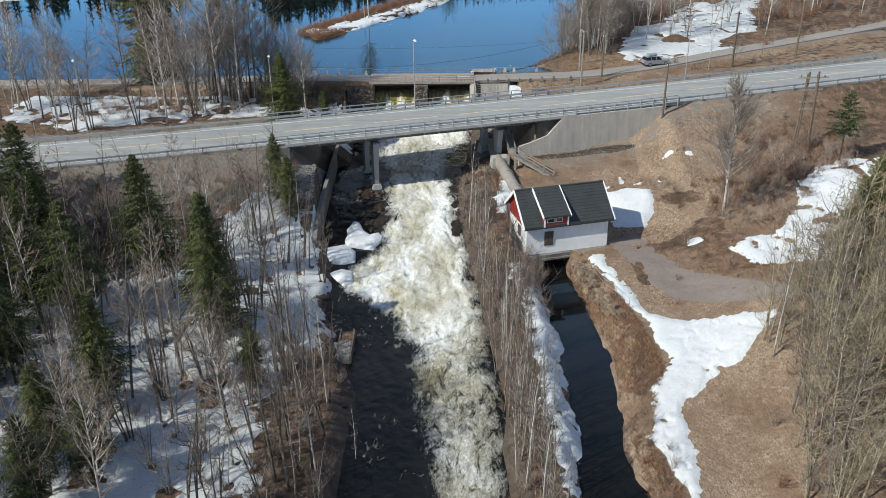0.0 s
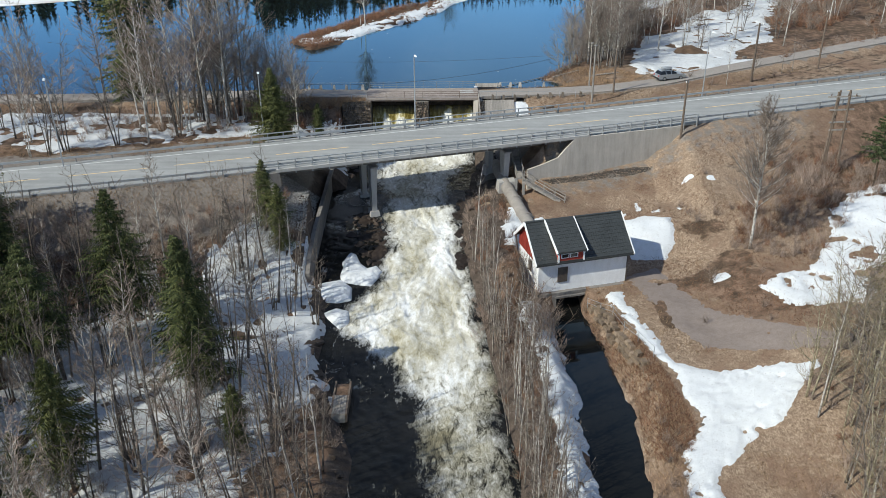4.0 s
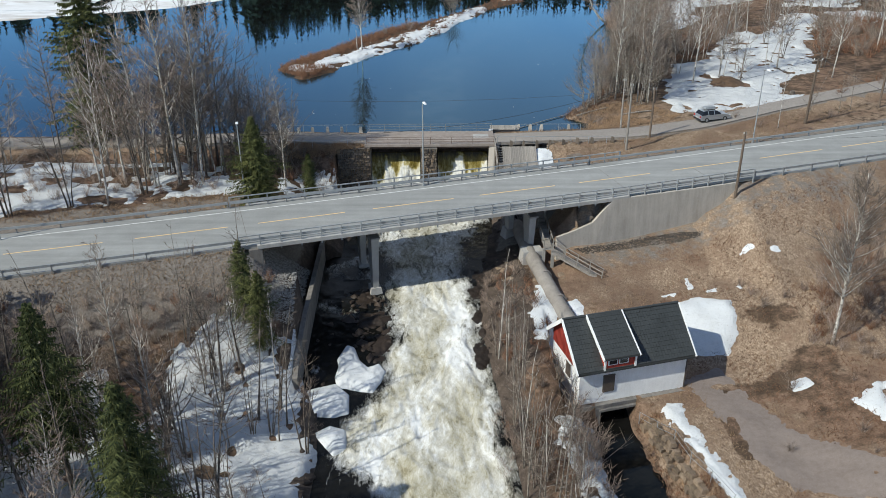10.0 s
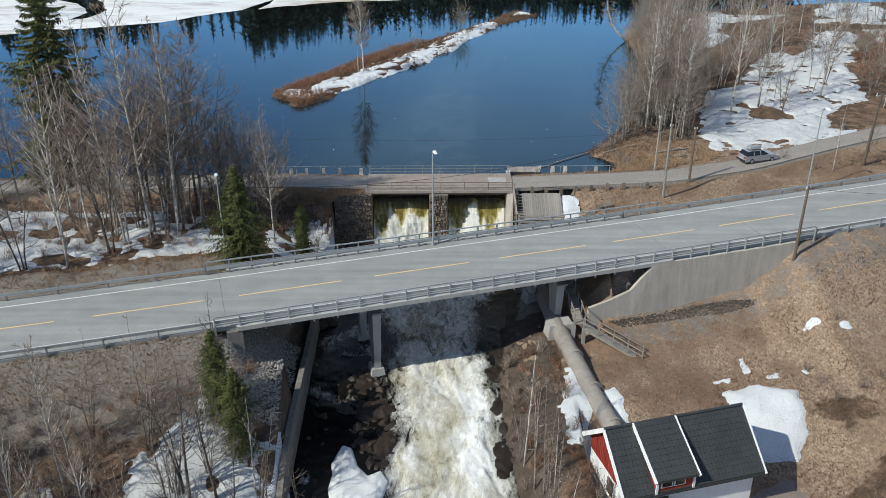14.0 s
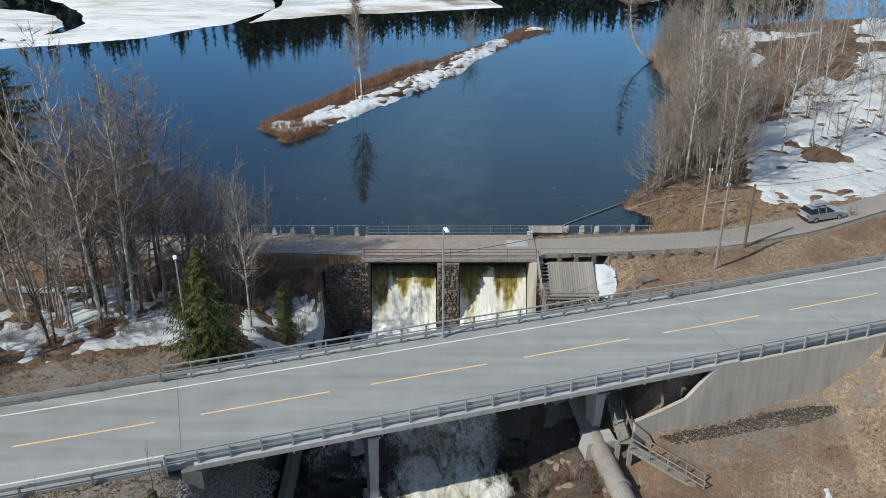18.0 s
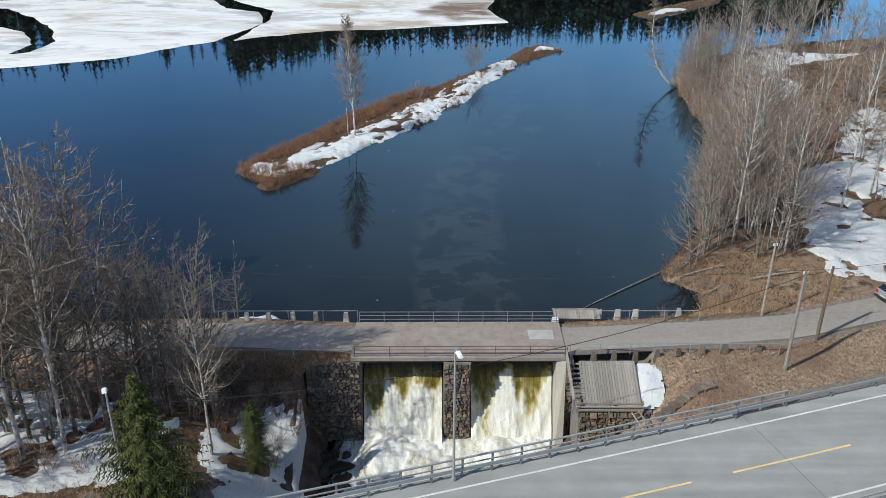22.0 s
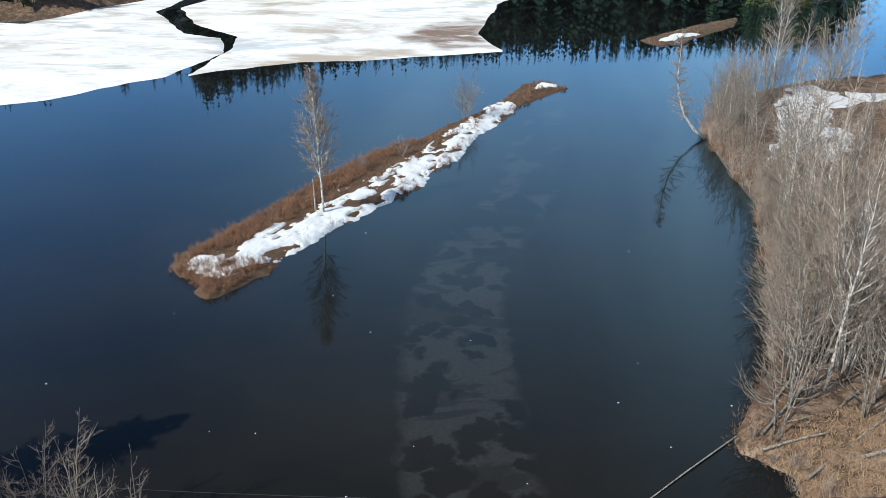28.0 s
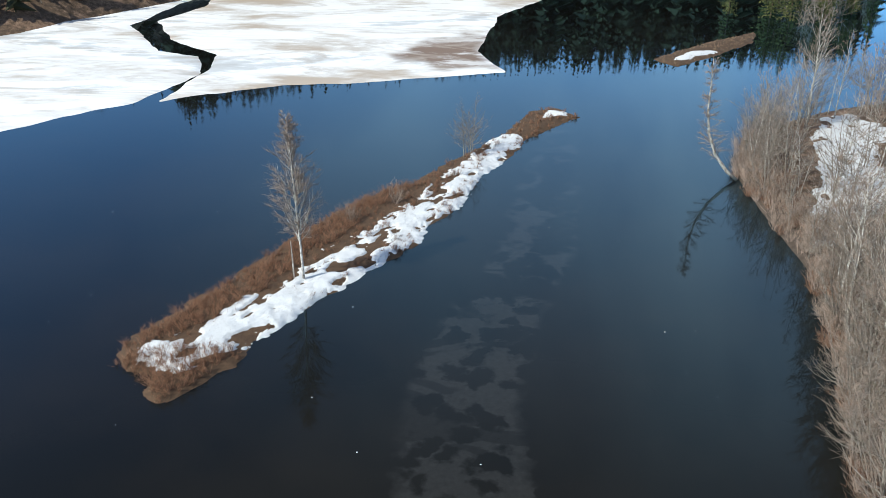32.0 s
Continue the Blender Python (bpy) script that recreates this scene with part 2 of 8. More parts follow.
def make_ice():
    n = Nodes("lake_ice")
    a, b, f = n.noise(0.028, 5, 0.6, stretch=(0.6, 1.3, 1)), n.noise(0.12, 5, 0.65, stretch=(0.5, 1.2, 1)), n.noise(1.1, 5, 0.7)
    c = n.ramp(n.mix(0.4, a, b), (0.4, (0.44, 0.37, 0.3)), (0.44, (0.6, 0.57, 0.53)), (0.475, (0.76, 0.76, 0.745)), (0.55, (0.82, 0.825, 0.82)), (0.585, (0.56, 0.58, 0.59)), (0.64, (0.47, 0.475, 0.47)))
    c = n.mix(n.math("MULTIPLY", n.attr("dirt"), n.ramp(b, (0.42, 0.35), (0.5, 1.0))), c, (0.2, 0.14, 0.105))
    seam = n.noise(0.035, 6, 0.6, stretch=(0.55, 1.4, 1), warp=1.5)
    seam = n.math("SUBTRACT", 1.0, n.math("MULTIPLY", n.math("ABSOLUTE", n.math("SUBTRACT", seam, 0.5)), 22.0), True)
    c = n.mix(n.math("MULTIPLY", seam, n.ramp(b, (0.42, 0.15), (0.6, 0.75))), c, (0.42, 0.37, 0.32))
    n.bump(f, 0.3, 0.05)
    return n.set(Base_Color=c, Roughness=0.55, Specular_IOR_Level=0.3)


def make_bark(name, lo, mid, hi, scale=3.0):
    n = Nodes(name)
    v = n.noise(scale, 5, 0.7, src=n.obj, stretch=(1, 1, 0.6))
    c = n.ramp(v, (0.36, lo), (0.47, mid), (0.6, hi))
    tint = n.ramp(n.rand, (0.0, (0.82, 0.8, 0.78)), (1.0, (1.0, 1.0, 1.0)))
    return n.set(Base_Color=n.mix(1.0, c, tint, "MULTIPLY"), Roughness=0.85, Specular_IOR_Level=0.2)


def make_twigs(name, a, b):
    n = Nodes(name)
    c = n.mix(n.island, a, b)
    tint = n.ramp(n.rand, (0.0, (0.72, 0.7, 0.68)), (1.0, (1.1, 1.0, 0.95)))
    return n.set(Base_Color=n.mix(1.0, c, tint, "MULTIPLY"), Roughness=0.85, Specular_IOR_Level=0.2)


def make_needles(name, a, b):
    n = Nodes(name)
    c = n.mix(n.island, a, b)
    tint = n.ramp(n.rand, (0.0, (0.7, 0.72, 0.7)), (1.0, (1.15, 1.05, 0.95)))
    return n.set(Base_Color=n.mix(1.0, c, tint, "MULTIPLY"), Roughness=0.8, Specular_IOR_Level=0.25)


def make_stone(name, lo, hi, wet=0.85):
    n = Nodes(name)
    a, b = n.noise(1.3, 6, 0.65), n.noise(9, 5, 0.7)
    c = n.ramp(n.mix(0.5, a, b), (0.32, lo), (0.68, hi))
    tint = n.ramp(n.rand, (0.0, (0.65, 0.63, 0.6)), (1.0, (1.2, 1.15, 1.1)))
    isl = n.ramp(n.island, (0.0, (0.7, 0.69, 0.67)), (1.0, (1.15, 1.12, 1.1)))
    n.bump(n.mix(0.5, a, b), 0.8, 0.08)
    return n.set(Base_Color=n.mix(1.0, n.mix(1.0, c, tint, "MULTIPLY"), isl, "MULTIPLY"), Roughness=wet, Specular_IOR_Level=0.35)


def make_concrete(name, lo, hi):
    n = Nodes(name)
    a, b = n.noise(0.6, 6, 0.65), n.noise(8, 5, 0.7)
    streak = n.noise(1.4, 5, 0.7, stretch=(1, 1, 0.12))
    c = n.ramp(n.mix(0.5, n.mix(0.5, a, b), streak), (0.35, lo), (0.65, hi))
    n.bump(b, 0.25, 0.02)
    return n.set(Base_Color=c, Roughness=0.88, Specular_IOR_Level=0.3)


def make_boards(name, lo, hi, scale=1.0):
    n = Nodes(name)
    g = n.noise(3 * scale, 6, 0.65, src=n.obj, stretch=(6, 6, 0.5))
    c = n.ramp(g, (0.32, lo), (0.68, hi))
    tint = n.ramp(n.rand, (0.0, (0.78, 0.78, 0.78)), (1.0, (1.12, 1.1, 1.08)))
    n.bump(g, 0.3, 0.01)
    return n.set(Base_Color=n.mix(1.0, c, tint, "MULTIPLY"), Roughness=0.82, Specular_IOR_Level=0.25)


def make_plaster():
    n = Nodes("white_plaster")
    a, b = n.noise(0.9, 6, 0.65), n.noise(14, 4, 0.7)
    st = n.noise(1.8, 6, 0.72, stretch=(1, 1, 0.22))
    c = n.ramp(n.mix(0.35, n.mix(0.5, a, b), st), (0.3, (0.55, 0.52, 0.49)), (0.43, (0.76, 0.76, 0.75)), (0.6, (0.88, 0.88, 0.875)))
    n.bump(b, 0.2, 0.01)
    return n.set(Base_Color=c, Roughness=0.85, Specular_IOR_Level=0.3)


def make_glass(name, c):
    n = Nodes(name)
    return n.set(Base_Color=c, Roughness=0.06, Specular_IOR_Level=0.6, IOR=1.45)


M = dict(
    # Forest snow: litter specks, on a base toned down partly for twig shade.
    forestsnow=make_snow("littered_shaded_snow", 0.92, 0.7, 0.56), canal=make_lake("canal_water", 2.3, 0.9, (0.5, 0.75, 1.0)),
    paleconcrete=make_concrete("pale_concrete", (0.3, 0.29, 0.275), (0.48, 0.465, 0.44)), brownstone=make_stone("brown_stone", (0.1, 0.075, 0.055), (0.33, 0.265, 0.2)),
    wallconcrete=make_concrete("beige_wall_concrete", (0.33, 0.3, 0.26), (0.52, 0.475, 0.42)),
    darkstone=make_stone("dark_broken_stone", (0.03, 0.025, 0.021), (0.13, 0.112, 0.096)),
    brownearth=make_stone("brown_earth", (0.05, 0.034, 0.024), (0.2, 0.135, 0.09), 0.95),
    marsh=make_stone("brown_marsh_soil", (0.045, 0.029, 0.019), (0.2, 0.125, 0.077), 0.95),
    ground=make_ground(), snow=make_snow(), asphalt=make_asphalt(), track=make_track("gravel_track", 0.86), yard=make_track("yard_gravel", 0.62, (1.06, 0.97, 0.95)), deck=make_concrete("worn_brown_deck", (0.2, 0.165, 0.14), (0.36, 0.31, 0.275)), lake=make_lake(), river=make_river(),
    fall=make_fall(), ice=make_ice(), plaster=make_plaster(),
    birch=make_bark("birch_bark", (0.07, 0.055, 0.045), (0.42, 0.39, 0.35), (0.68, 0.65, 0.6), 4.0),
    alder=make_bark("grey_bark", (0.09, 0.077, 0.064), (0.22, 0.192, 0.162), (0.38, 0.34, 0.295), 5.0),
    darkbark=make_bark("dark_bark", (0.042, 0.036, 0.031), (0.12, 0.102, 0.087), (0.225, 0.195, 0.168), 5.0),
    pine=make_bark("conifer_bark", (0.05, 0.035, 0.025), (0.12, 0.085, 0.06), (0.2, 0.15, 0.11), 6.0),
    twig=make_twigs("bare_twigs", (0.12, 0.099, 0.084), (0.42, 0.35, 0.298)),
    darktwig=make_twigs("dark_bare_twigs", (0.06, 0.05, 0.044), (0.21, 0.176, 0.152)),
    aspen=make_bark("yellow_grey_bark", (0.12, 0.1, 0.065), (0.3, 0.265, 0.18), (0.48, 0.43, 0.31), 5.0),
    strawtwig=make_twigs("straw_coloured_twigs", (0.15, 0.125, 0.085), (0.41, 0.352, 0.245)),
    redtwig=make_twigs("red_brown_twigs", (0.1, 0.058, 0.04), (0.32, 0.185, 0.118)),
    straw=make_twigs("dry_straw", (0.19, 0.132, 0.084), (0.39, 0.29, 0.19)),
    needle=make_needles("spruce_needles", (0.02, 0.034, 0.013), (0.14, 0.155, 0.056)),
    farneedle=make_needles("far_spruce_needles", (0.012, 0.018, 0.009), (0.055, 0.06, 0.03)),
    pinegreen=make_needles("pine_needles", (0.03, 0.05, 0.02), (0.1, 0.12, 0.05)),
    stone=make_stone("grey_stone", (0.06, 0.05, 0.042), (0.27, 0.235, 0.2)),
    rock=make_stone("wet_rock", (0.010, 0.008, 0.007), (0.06, 0.044, 0.034), 0.55),
    concrete=make_concrete("weathered_concrete", (0.2, 0.19, 0.175), (0.36, 0.345, 0.32)),
    oldconcrete=make_concrete("stained_concrete", (0.11, 0.1, 0.09), (0.27, 0.25, 0.23)),
    pipe=make_concrete("grey_pipe_coating", (0.2, 0.18, 0.16), (0.33, 0.3, 0.27)),
    galv=plain("galvanised_steel", (0.36, 0.375, 0.385), 0.5, 0.35, 0.2, 8),
    greyrail=plain("grey_painted_rail", (0.21, 0.215, 0.22), 0.6, 0.1, 0.25, 6),
    rust=plain("rusty_steel", (0.12, 0.08, 0.06), 0.85, 0.0, 0.4, 9),
    yellow=plain("yellow_road_paint", (0.74, 0.52, 0.25), 0.7, 0, 0.18, 5),
    whiteline=plain("white_road_paint", (0.62, 0.62, 0.6), 0.7, 0, 0.2, 4),
    wood=make_boards("grey_weathered_wood", (0.18, 0.16, 0.14), (0.42, 0.39, 0.35)),
    redwood=make_boards("red_painted_boards", (0.22, 0.03, 0.022), (0.36, 0.055, 0.038), 0.6),
    whitewood=plain("white_painted_wood", (0.78, 0.78, 0.77), 0.6, 0, 0.08, 5),
    roof=plain("dark_roof_tiles", (0.038, 0.042, 0.042), 0.6, 0, 0.35, 5),
    pole=make_boards("creosoted_pole_wood", (0.1, 0.075, 0.055), (0.24, 0.185, 0.145)),
    glass=make_glass("dark_window_glass", (0.012, 0.014, 0.017)),
    cable=plain("black_cable", (0.02, 0.02, 0.022), 0.6),
    lampwhite=plain("white_lamp_housing", (0.75, 0.76, 0.77), 0.45, 0, 0.06),
    silver=plain("silver_car_paint", (0.42, 0.45, 0.48), 0.3, 0.55, 0.04),
    tyre=plain("tyre_rubber", (0.02, 0.02, 0.02), 0.85),
    redlight=plain("red_light_glass", (0.4, 0.02, 0.02), 0.3),
    clearlight=plain("headlight_glass", (0.6, 0.62, 0.64), 0.2),
    rim=plain("alloy_rim", (0.4, 0.41, 0.42), 0.35, 0.7, 0.08),
    brownwin=plain("brown_door_paint", (0.09, 0.072, 0.06), 0.6),
)


# ---- mesh helpers ----
class Geo:
    """Collects vertices and faces of one part."""

    def __init__(self):
        self.v, self.f = [], []

    def add(self, v, f):
        o = len(self.v)
        self.v += [tuple(p) for p in v]
        self.f += [tuple(i + o for i in q) for q in f]
        return self

    def box(self, c, size, rz=0.0, m=None, taper=1.0):
        a, b, h = (s / 2 for s in size)
        cs, sn = math.cos(rz), math.sin(rz)
        pts = []
        for z, k in ((-h, 1.0), (h, taper)):
            for x, y in ((-a * k, -b * k), (a * k, -b * k), (a * k, b * k), (-a * k, b * k)):
                pts.append((c[0] + x * cs - y * sn, c[1] + x * sn + y * cs, c[2] + z))
        if m is not None:
            pts = [m @ Vector(p) for p in pts]
        return self.add(pts, [(3, 2, 1, 0), (4, 5, 6, 7), (0, 1, 5, 4), (1, 2, 6, 5), (2, 3, 7, 6), (3, 0, 4, 7)])

    def slab(self, lower, upper):
        """A solid between two loops of the same length."""
        n = len(lower)
        f = [tuple(range(n))[::-1], tuple(range(n, 2 * n))] + [(i, (i + 1) % n, n + (i + 1) % n, n + i) for i in range(n)]
        return self.add(list(lower) + list(upper), f)

    def prism(self, loop, z0, z1):
        return self.slab([(x, y, z0) for x, y in loop], [(x, y, z1) for x, y in loop])

    def beam(self, a, b, w, h):
        """A straight bar of square section from a to b."""
        a, b = Vector(a), Vector(b)
        d = (b - a).normalized()
        s = d.cross(Vector((0, 0, 1)))
        s = Vector((1, 0, 0)) if s.length < 1e-4 else s.normalized()
        u = s.cross(d)
        q = [s * (i * w / 2) + u * (j * h / 2) for i, j in ((-1, -1), (1, -1), (1, 1), (-1, 1))]
        return self.add([a + k for k in q] + [b + k for k in q], [(3, 2, 1, 0), (4, 5, 6, 7), (0, 1, 5, 4), (1, 2, 6, 5), (2, 3, 7, 6), (3, 0, 4, 7)])

    def tube(self, path, radii, sides=6, cap=True):
        path = [Vector(p) for p in path]
        if not isinstance(radii, (list, tuple)):
            radii = [radii] * len(path)
        rings, o = [], len(self.v)
        ref = Vector((0.31, 0.83, 0.46))
        for i, p in enumerate(path):
            d = (path[min(i + 1, len(path) - 1)] - path[max(i - 1, 0)]).normalized()
            s = d.cross(ref).normalized()
            u = s.cross(d)
            for k in range(sides):
                a = 2 * math.pi * k / sides
                self.v.append(tuple(p + (s * math.cos(a) + u * math.sin(a)) * radii[i]))
        for i in range(len(path) - 1):
            for k in range(sides):
                k2 = (k + 1) % sides
                self.f.append((o + i * sides + k, o + i * sides + k2, o + (i + 1) * sides + k2, o + (i + 1) * sides + k))
        if cap:
            self.f.append(tuple(o + k for k in range(sides))[::-1])
            self.f.append(tuple(o + (len(path) - 1) * sides + k for k in range(sides)))
        return self

    def spike(self, a, b, r):
        """A twig: three sides that run to a point."""
        a, b = Vector(a), Vector(b)
        d = b - a
        s = d.cross(Vector((0.37, 0.21, 0.9)))
        if s.length < 1e-6:
            s = Vector((1, 0, 0))
        s.normalize()
        u = s.cross(d.normalized())
        q = [a + s * r, a + (u * 0.87 - s * 0.5) * r, a - (u * 0.87 + s * 0.5) * r, b]
        return self.add(q, [(0, 1, 3), (1, 2, 3), (2, 0, 3)])

    def mesh(self, name, mat, smooth=False):
        me = bpy.data.meshes.new(name)
        me.from_pydata(self.v, [], self.f)
        me.materials.append(mat)
        if smooth:
            me.shade_smooth()
        return me


def part(name, g, mat, parent=None, label="", smooth=False):
    ob = new(name, g if isinstance(g, bpy.types.Mesh) else g.mesh(name, mat, smooth))
    if parent:
        ob.parent = parent
    return tagged(ob, label=label)


def thing(name, label, category, at=(0, 0, 0), rz=0.0, group="", kind=""):
    ob = new(name)
    ob.empty_display_size = 0.3
    ob.matrix_world = pose(*at, 0, 0, rz)
    return tagged(ob, label, category, group, kind)


def solid(name, g, mat, label, category, kind="", group="", smooth=False):
    return tagged(new(name, g if isinstance(g, bpy.types.Mesh) else g.mesh(name, mat, smooth)), label, category, group, kind)


def grid_mesh(name, xs, ys, zz, mat, keep=None, attrs=None, smooth=True):
    """A sheet over the grid xs, ys with heights zz (rows along y)."""
    X, Y = np.meshgrid(xs, ys)
    nx, ny = len(xs), len(ys)
    idx = np.arange(nx * ny).reshape(ny, nx)
    quads = np.stack([idx[:-1, :-1], idx[:-1, 1:], idx[1:, 1:], idx[1:, :-1]], -1).reshape(-1, 4)
    if keep is not None:
        k = keep
        cell = (k[:-1, :-1] | k[:-1, 1:] | k[1:, 1:] | k[1:, :-1]).ravel()
        quads = quads[cell]
    used = np.unique(quads)
    remap = np.full(nx * ny, -1)
    remap[used] = np.arange(len(used))
    quads = remap[quads]
    co = np.stack([X.ravel(), Y.ravel(), zz.ravel()], -1)[used]
    me = bpy.data.meshes.new(name)
    me.vertices.add(len(co))
    me.vertices.foreach_set("co", co.astype(np.float32).ravel())
    me.loops.add(len(quads) * 4)
    me.loops.foreach_set("vertex_index", quads.astype(np.int32).ravel())
    me.polygons.add(len(quads))
    me.polygons.foreach_set("loop_start", np.arange(0, len(quads) * 4, 4, dtype=np.int32))
    me.update(calc_edges=True)
    me.validate()
    if smooth:
        me.shade_smooth()
    me.materials.append(mat)
    for key, val in (attrs or {}).items():
        a = me.attributes.new(key, "FLOAT", "POINT")
        a.data.foreach_set("value", val.ravel()[used].astype(np.float32))
    return me


def hash2(ix, iy, seed):
    h = (ix.astype(np.int64) * 374761393 + iy.astype(np.int64) * 668265263 + seed * 982451653) & 0x7FFFFFFF
    h = ((h ^ (h >> 13)) * 1274126177) & 0x7FFFFFFF
    return ((h ^ (h >> 16)) & 0xFFFF) / 65535.0


def vnoise(x, y, scale, seed=0):
    u, v = np.asarray(x) * scale, np.asarray(y) * scale
    iu, iv = np.floor(u), np.floor(v)
    a, b = u - iu, v - iv
    a, b = a * a * (3 - 2 * a), b * b * (3 - 2 * b)
    h = lambda i, j: hash2(iu + i, iv + j, seed)
    return (h(0, 0) * (1 - a) + h(1, 0) * a) * (1 - b) + (h(0, 1) * (1 - a) + h(1, 1) * a) * b - 0.5


def fbm(x, y, scale, seed=0, octaves=4):
    return sum(vnoise(x, y, scale * 2 ** i, seed + i) / 2 ** i for i in range(octaves))


def smooth(a, b, x):
    t = np.clip((np.asarray(x) - a) / (b - a), 0, 1)
    return t * t * (3 - 2 * t)


def inside(poly, x, y):
    """Signed distance to a polygon, positive inside."""
    x, y = np.asarray(x, float), np.asarray(y, float)
    best, ins = np.full(np.broadcast(x, y).shape, 1e9), np.zeros(np.broadcast(x, y).shape, bool)
    for (ax, ay), (bx, by) in zip(poly, poly[1:] + poly[:1]):
        dx, dy = bx - ax, by - ay
        t = np.clip(((x - ax) * dx + (y - ay) * dy) / (dx * dx + dy * dy + 1e-12), 0, 1)
        best = np.minimum(best, np.hypot(x - ax - t * dx, y - ay - t * dy))
        if dy:
            ins ^= ((ay > y) != (by > y)) & (x < dx * (y - ay) / dy + ax)
    return np.where(ins, best, -best)


# ---- plan ----
def road_y(x):
    return 96.8 + 0.303 * np.asarray(x, float) + 0.0009 * np.clip(-18 - np.asarray(x, float), 0, 90) ** 2


def road_z(x):
    return 1.5 + 0.012 * np.clip(np.asarray(x, float) - 20, 0, 80) - 0.006 * np.clip(-25 - np.asarray(x, float), 0, 80)


RC = math.cos(math.atan(0.303))
RD = Vector((RC, math.sin(math.atan(0.303)), 0))
RN = Vector((-RD.y, RD.x, 0))


def on_road(x, s, dz=0.0):
    """The point at x along the road, s metres to its far side."""
    return Vector((x + RN.x * s, float(road_y(x)) + RN.y * s, float(road_z(x)) + dz))


def track_y(x):
    return np.interp(x, [-400, -50, -20, -10, 6, 17, 25, 34, 47, 66, 90, 200], [112, 117, 117.8, 116.9, 116.9, 117.8, 118.6, 121.4, 127.5, 135.5, 147, 200])


def track_z(x):
    return np.interp(x, [-60, -12, 8, 20, 36, 50, 66, 120], [1.3, 1.5, 1.5, 1.55, 1.9, 2.6, 3.3, 5.0])


def shore_x(y):
    return np.interp(y, [119, 122, 125, 127, 129.5, 131, 134, 137, 140, 146, 152, 161, 172, 186, 196, 203, 210, 217, 222, 226, 230, 240, 420], [14.0, 17.0, 19.6, 20.0, 17.2, 17.3, 19.2, 21.2, 23.4, 25.8, 28, 31, 34, 34.8, 35.7, 37.8, 41, 47, 55, 66, 85, 140, 320])


def river_z(y):
    return np.interp(y, [10, 55, 66, 73, 80, 88, 94, 98, 110, 118], [-9.2, -9.0, -8.7, -8.3, -7.7, -7.0, -6.6, -6.3, -6.1, -6.0])


def left_x(y):
    return np.interp(y, [30, 40, 47, 52, 57, 61, 66, 73, 77, 80, 98, 110, 116], [-7.5, -7.4, -7.1, -8.8, -10, -11.6, -11.5, -12.2, -14.3, -14.4, -14.4, -13, -10.4])


def right_x(y):
    return np.interp(y, [30, 39, 45, 52, 60, 72, 83, 90, 98, 108, 115], [5.6, 5.2, 5.9, 5.3, 4.6, 3.7, 2.6, 2.4, 3.2, 4.6, 5.2])


def canal_l(y):
    return np.interp(y, [30, 35, 42, 49, 55, 64, 69, 72], [11.4, 11.4, 12.1, 12.0, 12.5, 11.8, 12.0, 12.2])


def canal_r(y):
    return np.interp(y, [30, 34, 39, 46, 53, 64, 70, 72], [16.6, 16.4, 15.6, 16.1, 16.9, 15.8, 15.0, 15.0])


def far_y(x):
    return np.interp(x, [-500, -300, -88, -60, -20, 30, 150, 400], [190, 225, 279, 322, 352, 356, 360, 380])


